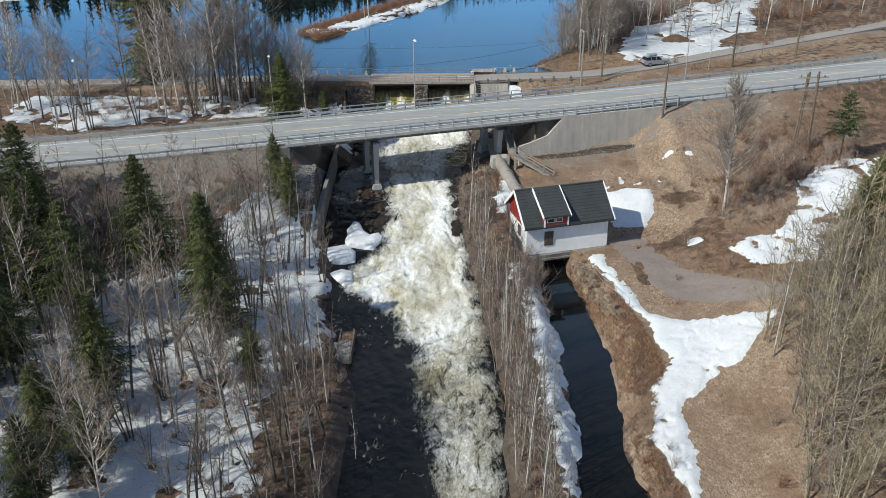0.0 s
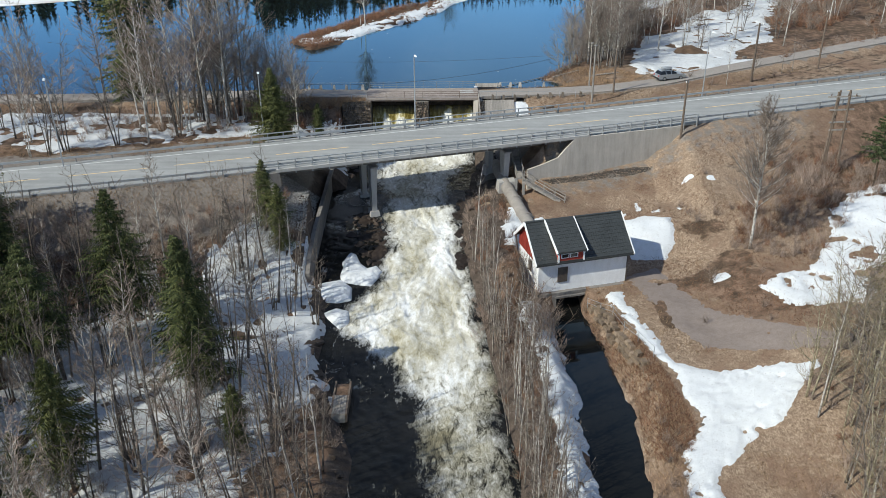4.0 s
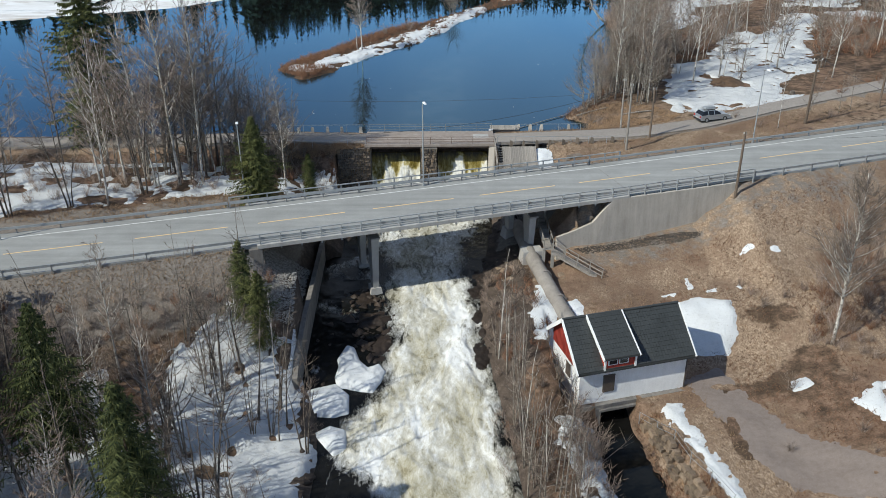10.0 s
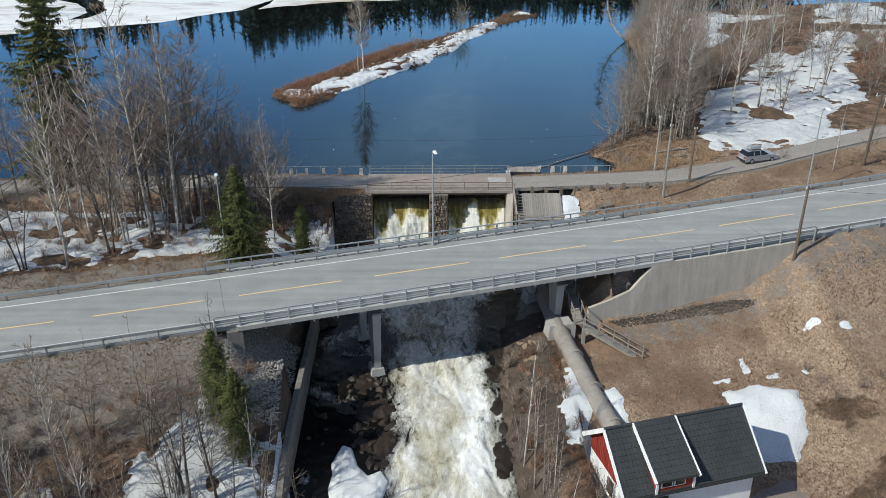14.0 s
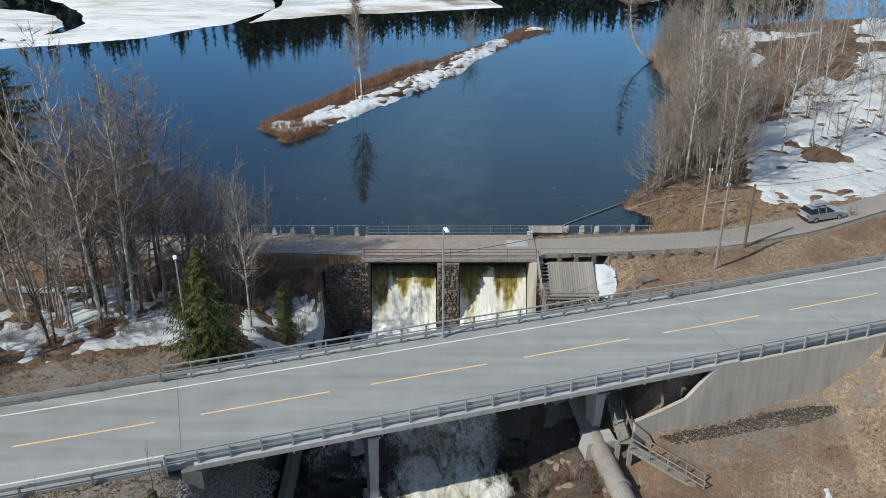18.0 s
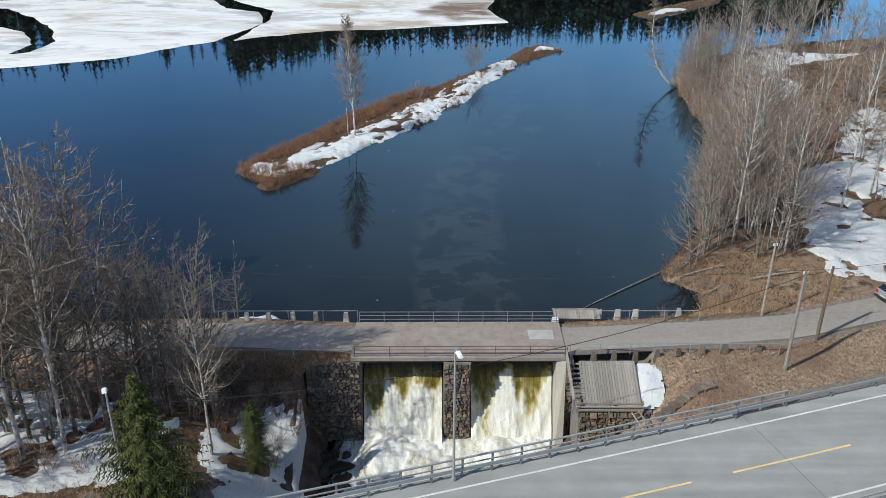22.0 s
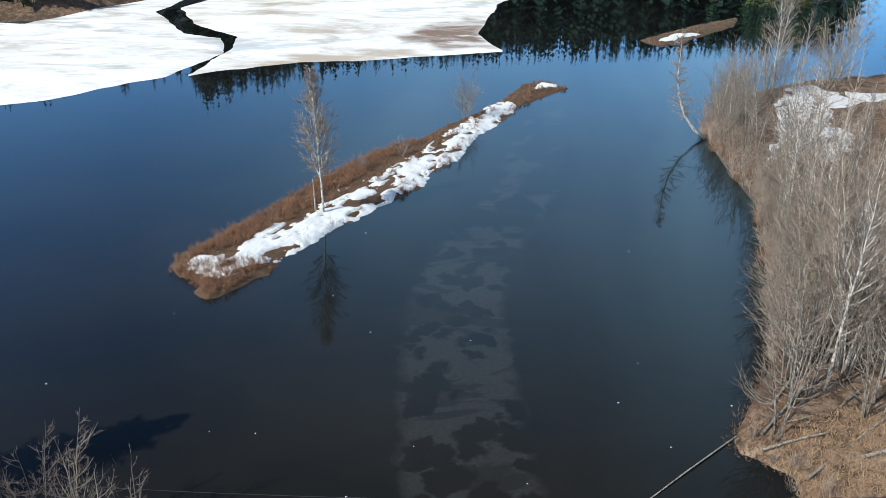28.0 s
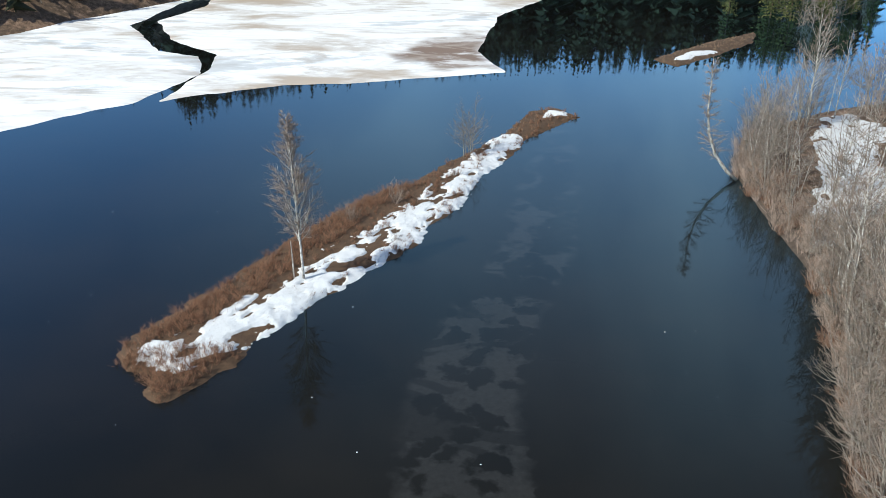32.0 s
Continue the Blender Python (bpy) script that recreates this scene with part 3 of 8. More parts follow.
def terrain(x, y):
    x, y = np.asarray(x, float), np.asarray(y, float)
    s = (y - road_y(x)) * RC
    zr, wz = road_z(x), river_z(y)
    rough = fbm(x, y, 0.22, 3, 4)
    # downstream, left bank
    dl, dr = left_x(y) - x, x - right_x(y)
    pl = -7.7 + 0.05 * np.clip(dl, 0, 60) + 0.7 * rough
    zl = np.minimum(wz - 0.25 + 0.9 * dl, pl)
    # right bank: spit, canal, yard
    spit = np.minimum(wz - 0.25 + 0.8 * dr, -8.1 + 0.35 * rough)
    wave = fbm(x, y, 0.45, 8, 3)
    cl, cr = canal_l(y) + 0.7 * wave, canal_r(y) + 0.9 * wave
    yard = -7.5 + 2.3 * smooth(25, 37, x) + 0.11 * np.clip(x - 37, 0, 60) + 0.3 * smooth(8, 30, x) * rough - 1.2 * smooth(58, 35, y) * smooth(32, 22, x)
    low = np.where(x < (cl + cr) / 2, np.minimum(spit, -9.7 + 0.9 * (cl - x)), np.minimum(-9.7 + 0.95 * (x - cr), yard))
    low = np.maximum(low, -10.4)
    up = np.interp(x, [2, 4.5, 7, 9, 15, 22, 30, 40, 60], [-7.2, -6.0, -5.1, -5.0, -4.9, -5.6, -4.8, -3.6, -2.0]) + 0.5 * rough
    up = np.minimum(up, wz - 0.25 + 1.1 * dr)
    pad = np.where(x > 8.8, np.minimum(yard, up), np.minimum(up, wz - 0.25 + 1.0 * dr))
    w = smooth(78.5, 85, y)
    high = pad * (1 - w) + up * w
    zrgt = np.where(y < 71.6 + 3.4 * ((x > 11.9) & (x < 15.5)), low, high)
    z = np.where(dl > 0, zl, np.where(dr > 0, zrgt, wz - np.minimum(1.4, 0.25 + 0.9 * np.minimum(-dl, -dr))))
    # road banks
    out = np.abs(s) - 5.3
    bank = np.where(s < 0, zr - 0.25 - 0.66 * out, zr - 0.25 - 0.5 * out) + 0.25 * rough * smooth(0, 2, out)
    foot = np.interp(x, [10, 13.4, 15.2, 18.8, 21, 25.5, 27.8, 28.8, 30.9, 32.5, 38, 80], [-4.2, -3.5, -3.6, -3.55, -3.4, -2.95, -2.65, -1.75, -0.75, 0.8, 1.3, 1.9])
    near = np.where(s < -4.3, foot - np.interp(x, [28, 45, 60], [0.3, 0.42, 0.6]) * (-s - 5.6) + 0.3 * rough * smooth(6.5, 9, -s), zr - 0.25)
    bank = np.where((x > 12) & (s < 0), near, bank)
    bank = np.where((out < 0) & ((x < 12) | (x > 40) | (s > -4.3)), zr - 0.25, bank)
    bank = np.where((s < -4.3) & (x > 2) & (x <= 12), -99, bank)
    span_l = np.interp(x, [-21, -19.5, -15.2, -14.9], [1.2, 0.2, -4.7, -9])
    span_r = np.interp(x, [5, 8, 12, 14], [-9, -5.2, -1.6, 1.2])
    cut = np.where((x > -21) & (s > -8), span_l, 99)
    cut = np.where(x > -14.9, -9, cut)
    cut = np.where((x > -3) & (s >= -4.3), span_r, cut)
    cut = np.where((x > 8) & (s < -4.3), 99, cut)
    bank = np.minimum(bank, np.where(s < 9, cut, 99))
    down = np.where(s < 5.2, np.maximum(z, bank), -99)
    # between the road and the dam
    ul = np.interp(x, [-120, -60, -34, -23, -18.5, -15.5, -13.6, -11], [1.0, 0.5, 0.2, 0.3, -1.2, -3.4, -5.2, -8]) + 0.4 * rough
    ur = np.interp(x, [3.5, 5, 6.5, 9, 12, 15, 40, 80], [-8, -6.2, -5.0, -3.2, -0.8, 1.0, 1.4, 3.2])
    u = np.where(x < -4, ul, ur)
    yd, zd = track_y(x), track_z(x)
    off = y - yd
    hold = zd - 0.15 - 0.75 * np.clip(-off - 2.9, 0, 50)
    hold = np.where((x > -14.2) & (x < 12.4) & (y < 116.3), -8, hold)
    bank_u = np.where(s > 5.2, np.where((x > -19) & (x < 13), -99, bank), -99)
    mid = np.maximum(np.maximum(u, hold), bank_u)
    mid = np.where(np.abs(off) < 2.9, zd - 0.15, mid)
    mid = np.where((x > -14.2) & (x < 12.4) & (y < 116.3), np.maximum(u, bank_u), mid)
    # lake side
    sx = x - shore_x(y)
    rb = np.clip(np.where(sx < 0, 0.5 * sx, 0.28 * sx), -3, None)
    rb = np.minimum(rb, 1.2 + 0.022 * np.clip(sx, 0, 60) + 0.5 * rough)
    drop = zd - 0.15 - 0.8 * np.clip(off - 2.9, 0, 50)
    beyond = y - far_y(x)
    fs = np.clip(0.5 * beyond, -3, 1.2) + np.clip(beyond - 4, 0, 40) * np.interp(x, [-120, -20, 60, 160], [0.3, 0.45, 0.3, 0.15])
    lake = np.maximum(np.maximum(drop, rb), np.maximum(fs, -3))
    upper = np.where(off > 2.9, lake, mid)
    return np.where(s < 5.2, down, upper)


def ground_at(x, y):
    return float(terrain(np.array([x]), np.array([y]))[0])


# ---- ground ----
gx = np.concatenate([-np.geomspace(2500, 75, 22), np.arange(-74, 74.1, 0.55), np.geomspace(75, 2500, 22)])
gy = np.concatenate([-np.geomspace(1500, 1, 18), np.arange(0, 26, 2.0), np.arange(26, 128, 0.55), np.arange(128, 300, 1.5), np.arange(300, 420, 4.0), np.geomspace(424, 3000, 16)])
GX, GY = np.meshgrid(gx, gy)
GZ = terrain(GX, GY)
S = (GY - road_y(GX)) * RC
grass = np.clip(smooth(14, 18, GX) * smooth(-120, -60, GY) - smooth(46, 56, GX + 0.4 * fbm(GX, GY, 0.06, 9) * 40) * (S < 0), 0, 1)
grass = np.maximum(grass, (GX > 8) & (GX < 24) & (GY > 78) & (S < 0))
grass = np.where((GY > 121) & (GX > 10), 0.12 + 0.4 * smooth(150, 130, GY), grass)
grass = np.where((S > 5) & (GX > 8) & (GY < 121), 0.85, grass)
grass = np.where((S > 5) & (GX < -14), 0.75 * smooth(-1.2, 0.4, -(S - 8) * 0.3), grass)
grass = grass - 0.85 * smooth(-0.06, 0.14, fbm(GX, GY, 0.075, 77, 3)) * (S < 0) * (GX > 22) * (GY > 64)
grit = np.where((S > 0) & (GX > 8), smooth(7.6, 5.6, S), smooth(16, 7, np.abs(S))) * ((GX < -12) | (S > 0)) * (S < 12)
grit = np.maximum(grit, smooth(-15, -8, S) * smooth(11, 15, GX) * smooth(64, 46, GX) * (S < 0) * 0.5)
off_track = np.abs(GY - track_y(GX))
grit = np.maximum(grit, 0.9 * smooth(2.7, 2.0, off_track) * (S > 6))
grass = np.maximum(grass, 0.75 * smooth(4.2, 3.0, off_track) * (S > 6) * (GX > -60))
inriver = np.minimum(GX - left_x(GY), right_x(GY) - GX)
rock = smooth(-3.2, -0.6, inriver) * (GY > -300) * (GY < 118)
rock = np.maximum(rock, smooth(71, 78, GY) * smooth(10, 6, GX) * (GX > 0) * (S < 0) * 0.9)
rock = np.maximum(rock, 0.85 * smooth(3.4, 1.2, np.abs(GX - shore_x(GY) - 0.6)) * (GY > 134) * (GY < 230))
ground = tagged(new("ground", grid_mesh("ground", gx, gy, GZ, M["ground"], attrs=dict(grass=grass, grit=grit, rock=rock))),
                "brown spring ground with dead grass and leaf litter", "ground", kind="structure")

# ---- water ----
lx = np.concatenate([np.linspace(-900, -65, 12), np.arange(-60, -16, 2.0), np.arange(-16, 30, 0.8), np.arange(30, 60, 2.0), np.linspace(62, 900, 12)])
ly = np.concatenate([np.arange(119.8, 240, 1.0), np.arange(240, 260, 2.0), np.linspace(262, 1200, 20)])
LX, LY = np.meshgrid(lx, ly)
streak = smooth(3.0, -3.0, np.abs(LX - np.interp(LY, [120, 135, 151, 164, 178, 198, 230], [-1.5, -1.5, -1.5, 2.4, 8.4, 12.5, 20])) - np.interp(LY, [120, 165, 180, 200, 235], [4.4, 4.2, 4.0, 3.2, 1.0])) * smooth(246, 215, LY)
solid("water", grid_mesh("lake", lx, ly, np.zeros_like(LX), M["lake"], attrs=dict(foam=streak, calm=0.4 * smooth(168, 150, LY))), None, "dark blue still lake with faint foam streaks", "water", kind="structure")

rx, ry = np.arange(-15, 7.01, 0.13), np.concatenate([np.arange(-160, 24, 2.0), np.arange(24, 116.6, 0.17)])
RX, RY = np.meshgrid(rx, ry)
wl = np.interp(RY, [30, 46, 54, 60.8, 67, 71, 76, 83, 95, 101, 112, 116], [0.6, -1.8, -2.0, -4.8, -9.5, -8.6, -6.2, -6.0, -6.5, -9, -11, -11])
wr = np.interp(RY, [30, 45, 60, 72, 83, 95, 101, 112, 116], [4.8, 4.8, 4.0, 3.4, 2.2, 0.8, 1.5, 5, 5.5])
core = np.minimum(RX - wl, wr - RX) + 1.2 * fbm(RX, RY * 0.5, 0.6, 25, 4)
foam = smooth(-3.2, 2.4, core + 1.6 * fbm(RX, RY, 0.35, 20))
foam = np.maximum(foam * (0.62 + 0.38 * smooth(46, 66, RY)) * (1 - 0.3 * smooth(90, 96, RY) * smooth(110, 105, RY)), 0.03)
WX, WY = RX + 1.5 * fbm(RX, RY * 0.6, 0.3, 26, 4), 0.5 * RY + 1.5 * fbm(RX, RY * 0.6, 0.3, 28, 4)
fold = lambda sc, sd: np.clip(1 - 3.4 * np.abs(fbm(WX, WY, sc, sd, 3)), 0, 1)
crest = np.clip(0.4 + 0.12 * smooth(48, 70, RY) + 0.55 * fbm(WX, WY, 0.28, 45, 4) + 0.16 * fbm(WX, WY * 0.7, 1.5, 46, 4), 0, 1)
pool = smooth(106, 111.5, RY)
crest = crest * (1 - 0.6 * pool) + 0.52 * pool
thin = smooth(0.62, 0.95, fold(0.9, 52)) * smooth(0, 0.25, fbm(RX, RY, 0.12, 53, 3) + 0.18)
foam = np.maximum(foam, 0.42 * thin * smooth(30, 38, RY) * smooth(72, 64, RY))
boil = fbm(WX, WY, 0.36, 31, 3)
sheet = lambda poly: smooth(-0.5, 0.9, inside(poly, RX, RY) + 0.9 * fbm(RX, RY, 0.7, 49, 3))
for poly, k in (([(-15.1, 90), (-14, 87), (-9.2, 86.5), (-9, 88.2), (-12, 89.2)], 0.64), ([(-14.3, 82), (-13.3, 81.6), (-12.3, 77.4), (-13.9, 76.7)], 0.56), ([(-14.6, 96), (-12.7, 98), (-8.5, 100), (-7, 94), (-9, 93), (-13.6, 93.4)], 0.56), ([(-8.9, 91.4), (-7, 93.8), (-5, 91.2), (-6.3, 89.4), (-7.8, 90.3)], 0.72)):
    foam = np.maximum(foam, k * sheet(poly) * (0.72 + 0.5 * fbm(RX * 0.5, RY, 0.9, 48, 3)))
RZ = river_z(RY) + foam * (0.5 * boil + 0.12 * fbm(WX, WY, 1.9, 58, 3)) * np.interp(RY, [30, 55, 70, 95, 116], [0.4, 0.7, 1.2, 1.1, 0.9]) + 0.06 * fbm(RX, RY, 1.4, 41)
RZ = RZ + 0.7 * np.exp(-((RY - 112.4) / 2.6) ** 2) * smooth(-10.5, -8.5, RX) * smooth(5.6, 4.2, RX) * (0.8 + 0.5 * boil + 0.35 * fbm(RX, RY, 1.8, 44, 4))
solid("river", grid_mesh("river", rx, ry, RZ, M["river"], attrs=dict(foam=foam, crest=crest)), None, "white foaming rapids over dark peaty river water", "river", kind="structure")
cx, cy = np.arange(10.5, 18.6, 0.5), np.concatenate([np.arange(-160, 10, 5.0), np.arange(10, 75, 0.7)])
CX, CY = np.meshgrid(cx, cy)
solid("canal_water", grid_mesh("canal_water", cx, cy, np.full_like(CX, -9.55), M["canal"], attrs=dict(foam=0 * CX, calm=0 * CX)), None, "still black water in a narrow tailrace canal", "water", kind="structure")


def fall(x0, x1, seed, brink):
    """Water through one gate: a brown sheet that breaks up below the height given across its width."""
    xs, ts = np.arange(x0, x1 + 0.01, 0.1), np.linspace(0, 1, 80)
    X, T = np.meshgrid(xs, ts)
    U = (X - x0) / (x1 - x0)
    n1, n2 = fbm(X, T * 3, 1.1, seed, 4), fbm(X, T * 9, 0.6, seed + 5, 4)
    n3 = fbm(X, T * 2.2, 2.6, seed + 9, 4)
    start = np.interp(U, np.linspace(0, 1, len(brink)), brink) + 0.16 * n3
    white = smooth(-0.14, 0.26, T - start + 0.3 * n1 + 0.12 * fbm(X, T * 6, 4.0, seed + 21, 2))
    y = 116.2 - 1.4 * T - 1.5 * T ** 2 + np.minimum(n1 * 0.45 + n2 * 0.35, 0.1) * smooth(0.08, 0.5, T) - 0.2 * white
    z = -0.04 - 0.7 * T - 6.0 * T ** 1.5 + 0.4 * n2 * T
    me = grid_mesh("waterfall", xs, ts, z, M["fall"], attrs=dict(foam=np.clip(0.1 + 0.22 * smooth(0.05, 0.3, T) + 0.58 * white, 0, 1)))
    co = np.empty(len(me.vertices) * 3, np.float32)
    me.vertices.foreach_get("co", co)
    co = co.reshape(-1, 3)
    co[:, 1] = y.ravel()
    me.vertices.foreach_set("co", co.ravel())
    me.update()
    return solid("waterfall", me, None, "yellow-brown water falling white through a dam gate", "waterfall", kind="stuff", group="gate falls")


fall(-9.9, -3.7, 50, (0.44, 0.5, 0.56, 0.24, 0.36, 0.5, 0.14, 0.16, 0.3, 0.54, 0.4))
fall(-1.4, 5.0, 70, (0.34, 0.62, 0.68, 0.5, 0.02, 0.1, 0.6, 0.68, 0.5, 0.24, 0.08))

# ice on the far side of the lake
ice_a = [(-150, 180), (-100, 200), (-62.4, 216.3), (-56.8, 222.3), (-51.8, 227.1), (-47.9, 230.1), (-45, 237.6), (-41, 248.6), (-44.2, 261.2), (-53.3, 265.8), (-65, 290), (-62, 310), (-58, 330), (-120, 330), (-300, 260), (-300, 190)]
ice_b = [(-54, 312), (-60.7, 294.4), (-53.6, 275.9), (-41.5, 262.2), (-40.8, 252.6), (-44.1, 231), (-34.8, 236.6), (-26.1, 240.3), (-14.9, 241.8), (0.6, 245.8), (12.1, 249.4), (8.6, 266.1), (15.8, 300.6), (29.6, 323.4), (36, 350), (-20, 360), (-56, 340)]


def floe(poly, name, x0, x1, y0, y1, step, pools=()):
    xs, ys = np.arange(x0, x1, step), np.arange(y0, y1, step)
    X, Y = np.meshgrid(xs, ys)
    d = inside(poly, X, Y) + 0.9 * fbm(X, Y, 0.2, 60)
    for pool in pools:
        d = np.minimum(d, -inside(pool, X, Y) + 1.2 * fbm(X, Y, 0.15, 66))
    z = 0.16 * np.tanh(d * 0.8) + 0.05 * fbm(X, Y, 0.05, 61)
    dirt = smooth(1.6, -1.6, -inside([(-6, 261), (-1.5, 273), (7, 282), (12, 278), (9.5, 262), (11, 251), (2, 250)], X, Y) + 4 * fbm(X, Y, 0.12, 63))
    solid(name, grid_mesh(name, xs, ys, z, M["ice"], keep=d > -1.0, attrs=dict(dirt=dirt)), None, "white rotting lake ice with grey wet patches", "ice", kind="structure")


floe(ice_a, "ice_sheet", -300, -38, 176, 335, 1.0, ([(-104, 264), (-86, 245), (-79, 230), (-80, 220), (-84, 218.5), (-83, 227), (-89, 238), (-99, 246), (-125, 250), (-150, 248), (-150, 258), (-120, 266)], [(-90, 275), (-86, 284), (-94, 294), (-120, 300), (-140, 285), (-110, 280)]))
floe(ice_b, "ice_sheet", -64, 40, 226, 362, 0.8)


# ---- snow ----
def snow_patch(poly, thick=0.35, step=0.4, ragged=1.0, seed=100, holes=0.0, grow=0.0, label="old white snow patch melting on brown ground", base=None, hole_scale=0.35, name="snow_patch", mat="snow", cat="snow", wells=(), edge=1.3, along=None):
    px, py = [p[0] for p in poly], [p[1] for p in poly]
    xs, ys = np.arange(min(px) - 2, max(px) + 2, step), np.arange(min(py) - 2, max(py) + 2, step)
    X, Y = np.meshgrid(xs, ys)
    d = inside(poly, X, Y) + grow + ragged * 2.2 * fbm(X, Y, 0.3, seed) + ragged * 0.9 * fbm(X, Y, 1.3, seed + 9) + (0.25 + 0.3 * ragged) * fbm(X, Y, 2.8, seed + 11, 2)
    if holes:
        U, V = (X, Y) if along is None else (X * along[0] + Y * along[1], 2.2 * (Y * along[0] - X * along[1]))
        d = np.minimum(d, (fbm(U, V, hole_scale, seed + 17, 5) + 0.62 - holes) * 3.2)
    for (wx, wy), rad in wells:
        i, j = int((wx - xs[0]) / step), int((wy - ys[0]) / step)
        m = int(rad / step) + 2
        box = (slice(max(0, j - m), max(0, j + m + 1)), slice(max(0, i - m), max(0, i + m + 1)))
        d[box] = np.minimum(d[box], (np.hypot((X[box] - wx) * 1.2, Y[box] - wy) - rad + 0.5 * fbm(X[box], Y[box], 1.1, seed + 29, 3)) * 1.6)
    g = terrain(X, Y) if base is None else base(X, Y)
    z = g + thick * np.tanh(d * edge) + 0.05 * fbm(X, Y, 0.8, seed + 3) * np.clip(d, 0, 1)
    solid(name, grid_mesh(name, xs, ys, z, M[mat], keep=d > -0.8), None, label, cat, kind="structure")
    return xs, ys


path_snow = [(16.9, 72.0), (18.9, 65.1), (20.5, 57.9), (21.8, 53.6), (21.7, 49.6), (19.3, 46.1), (18.1, 39.7), (18.8, 34.9), (19.6, 28), (21.4, 28), (20.9, 31.6), (20.8, 38.2), (21.9, 44.4), (23.6, 46), (27.7, 49.6), (33.7, 56), (26.4, 56.8), (21.7, 58.8), (20.4, 64), (19.4, 72)]
snow_patch(path_snow, 0.26, 0.2, 0.5, 101, 0.16, hole_scale=0.8)
snow_patch([(33.3, 69.5), (34.1, 65.3), (38.6, 65.9), (41.2, 64.5), (48.5, 74.5), (57.6, 87.7), (52.6, 89.3), (46.5, 83.2), (43, 77), (39.5, 72), (36, 71)], 0.26, 0.25, 0.7, 111, 0.24, 0.3, hole_scale=0.5)
snow_patch([(21.5, 86.2), (24.5, 86.5), (27.4, 85.2), (27.2, 81), (26.0, 78.9), (22.3, 79.4), (20.8, 81)], 0.4, 0.35, 0.3, 121)
spit_snow = [(8.6, 71), (8.4, 67), (8.8, 59.7), (9.4, 51.3), (9.6, 44.2), (9.1, 38.2), (9.4, 33), (11.6, 33), (12.3, 42.3), (12.1, 49), (12.6, 54.8), (11.9, 63.8), (12.0, 70)]
snow_patch(spit_snow, 0.42, 0.22, 0.6, 131, 0.27, 0.0, hole_scale=0.6)
# ---- island in the lake ----
isl = [(-28.9, 158.3), (-28.0, 161.3), (-24.9, 166), (-22.3, 170.7), (-19.4, 176.1), (-15.6, 182.8), (-11.7, 189), (-7.3, 194.1), (-3.9, 196.2), (0.6, 203.8), (4.6, 208.4), (9.2, 215.4), (13.8, 225.6), (17.9, 226.6), (20.4, 222.2), (15.4, 216.9), (11, 211.4), (9.2, 207.4), (3.8, 198.4), (-0.2, 187), (-3.8, 182.5), (-4.4, 179), (-6.4, 175.8), (-9.7, 172.8), (-13.9, 166.3), (-16, 162.9), (-18.5, 160.2), (-18.9, 157.3), (-22.1, 153.5), (-23.7, 151.3), (-25, 153.6), (-25.2, 155.7), (-27.1, 156.3)]


def islet_z(poly, seed, top):
    return lambda X, Y: np.where(True, top * np.tanh((inside(poly, X, Y) + 0.2 + 0.7 * fbm(X, Y, 0.7, seed)) * 0.8) + 0.12 * fbm(X, Y, 0.9, seed + 1), 0)


def islet(poly, seed, top, label, reach=0.0):
    zf = islet_z(poly, seed, top)
    px, py = [p[0] for p in poly], [p[1] for p in poly]
    xs, ys = np.arange(min(px) - 2, max(px) + 2, 0.4), np.arange(min(py) - 2, max(py) + 2, 0.4)
    X, Y = np.meshgrid(xs, ys)
    z = zf(X, Y)
    solid("islet", grid_mesh("islet", xs, ys, z, M["marsh"], keep=z > -0.35), None, label, "islet", kind="structure")
    return zf


isl_z = islet(isl, 200, 0.45, "long narrow islet of brown marsh in the lake")
isl_snow = [(-25.6, 158.2), (-22.4, 160.8), (-20.5, 164), (-18.3, 166.3), (-15.8, 168.5), (-13.8, 173), (-10.6, 178), (-7, 183), (-3.4, 188.5), (-0.5, 195), (4, 201.5), (7.4, 210), (8.9, 211.6), (8.2, 207.9), (3.4, 198.9), (-0.6, 189), (-5.2, 180.4), (-8.6, 175.2), (-13.2, 168.2), (-15.8, 164.6), (-19.6, 160.4), (-23.2, 157.0)]
snow_patch(isl_snow, 0.2, 0.16, 0.7, 211, 0.41, 1.3, "sunlit old snow along the islet", isl_z, 0.42, along=(0.58, 0.81), edge=3.0)
isl2 = [(41.5, 259.2), (44.7, 253.5), (53.7, 261.5), (66.1, 274), (70, 283), (57.7, 274), (47.4, 264.5)]
isl2_z = islet(isl2, 220, 0.5, "low marshy islet near the far shore")
snow_patch([(45, 257), (48, 258), (55, 264), (50, 263.5)], 0.3, 0.4, 0.4, 225, 0.05, 0.3, "small snow patch on the islet", isl2_z)
snow_patch([(15, 221), (18.5, 222.3), (19, 224), (16.5, 224)], 0.3, 0.25, 0.3, 228, 0.05, 0.3, "small snow patch on the islet", isl_z)


# ---- road and bridge ----
def ribbon(xs, s0, s1, dz0, dz1=None):
    """A solid strip along the road between the offsets s0 and s1."""
    g = Geo()
    n = len(xs)
    v = []
    for x in xs:
        for s, dz in ((s0, dz0), (s1, dz0), (s1, dz1), (s0, dz1)):
            v.append(on_road(x, s, dz))
    f = [(3, 2, 1, 0), tuple(4 * n - 4 + k for k in range(4))]
    for i in range(n - 1):
        for k in range(4):
            a, b = 4 * i + k, 4 * i + (k + 1) % 4
            f.append((a, b, b + 4, a + 4))
    return g.add(v, f)


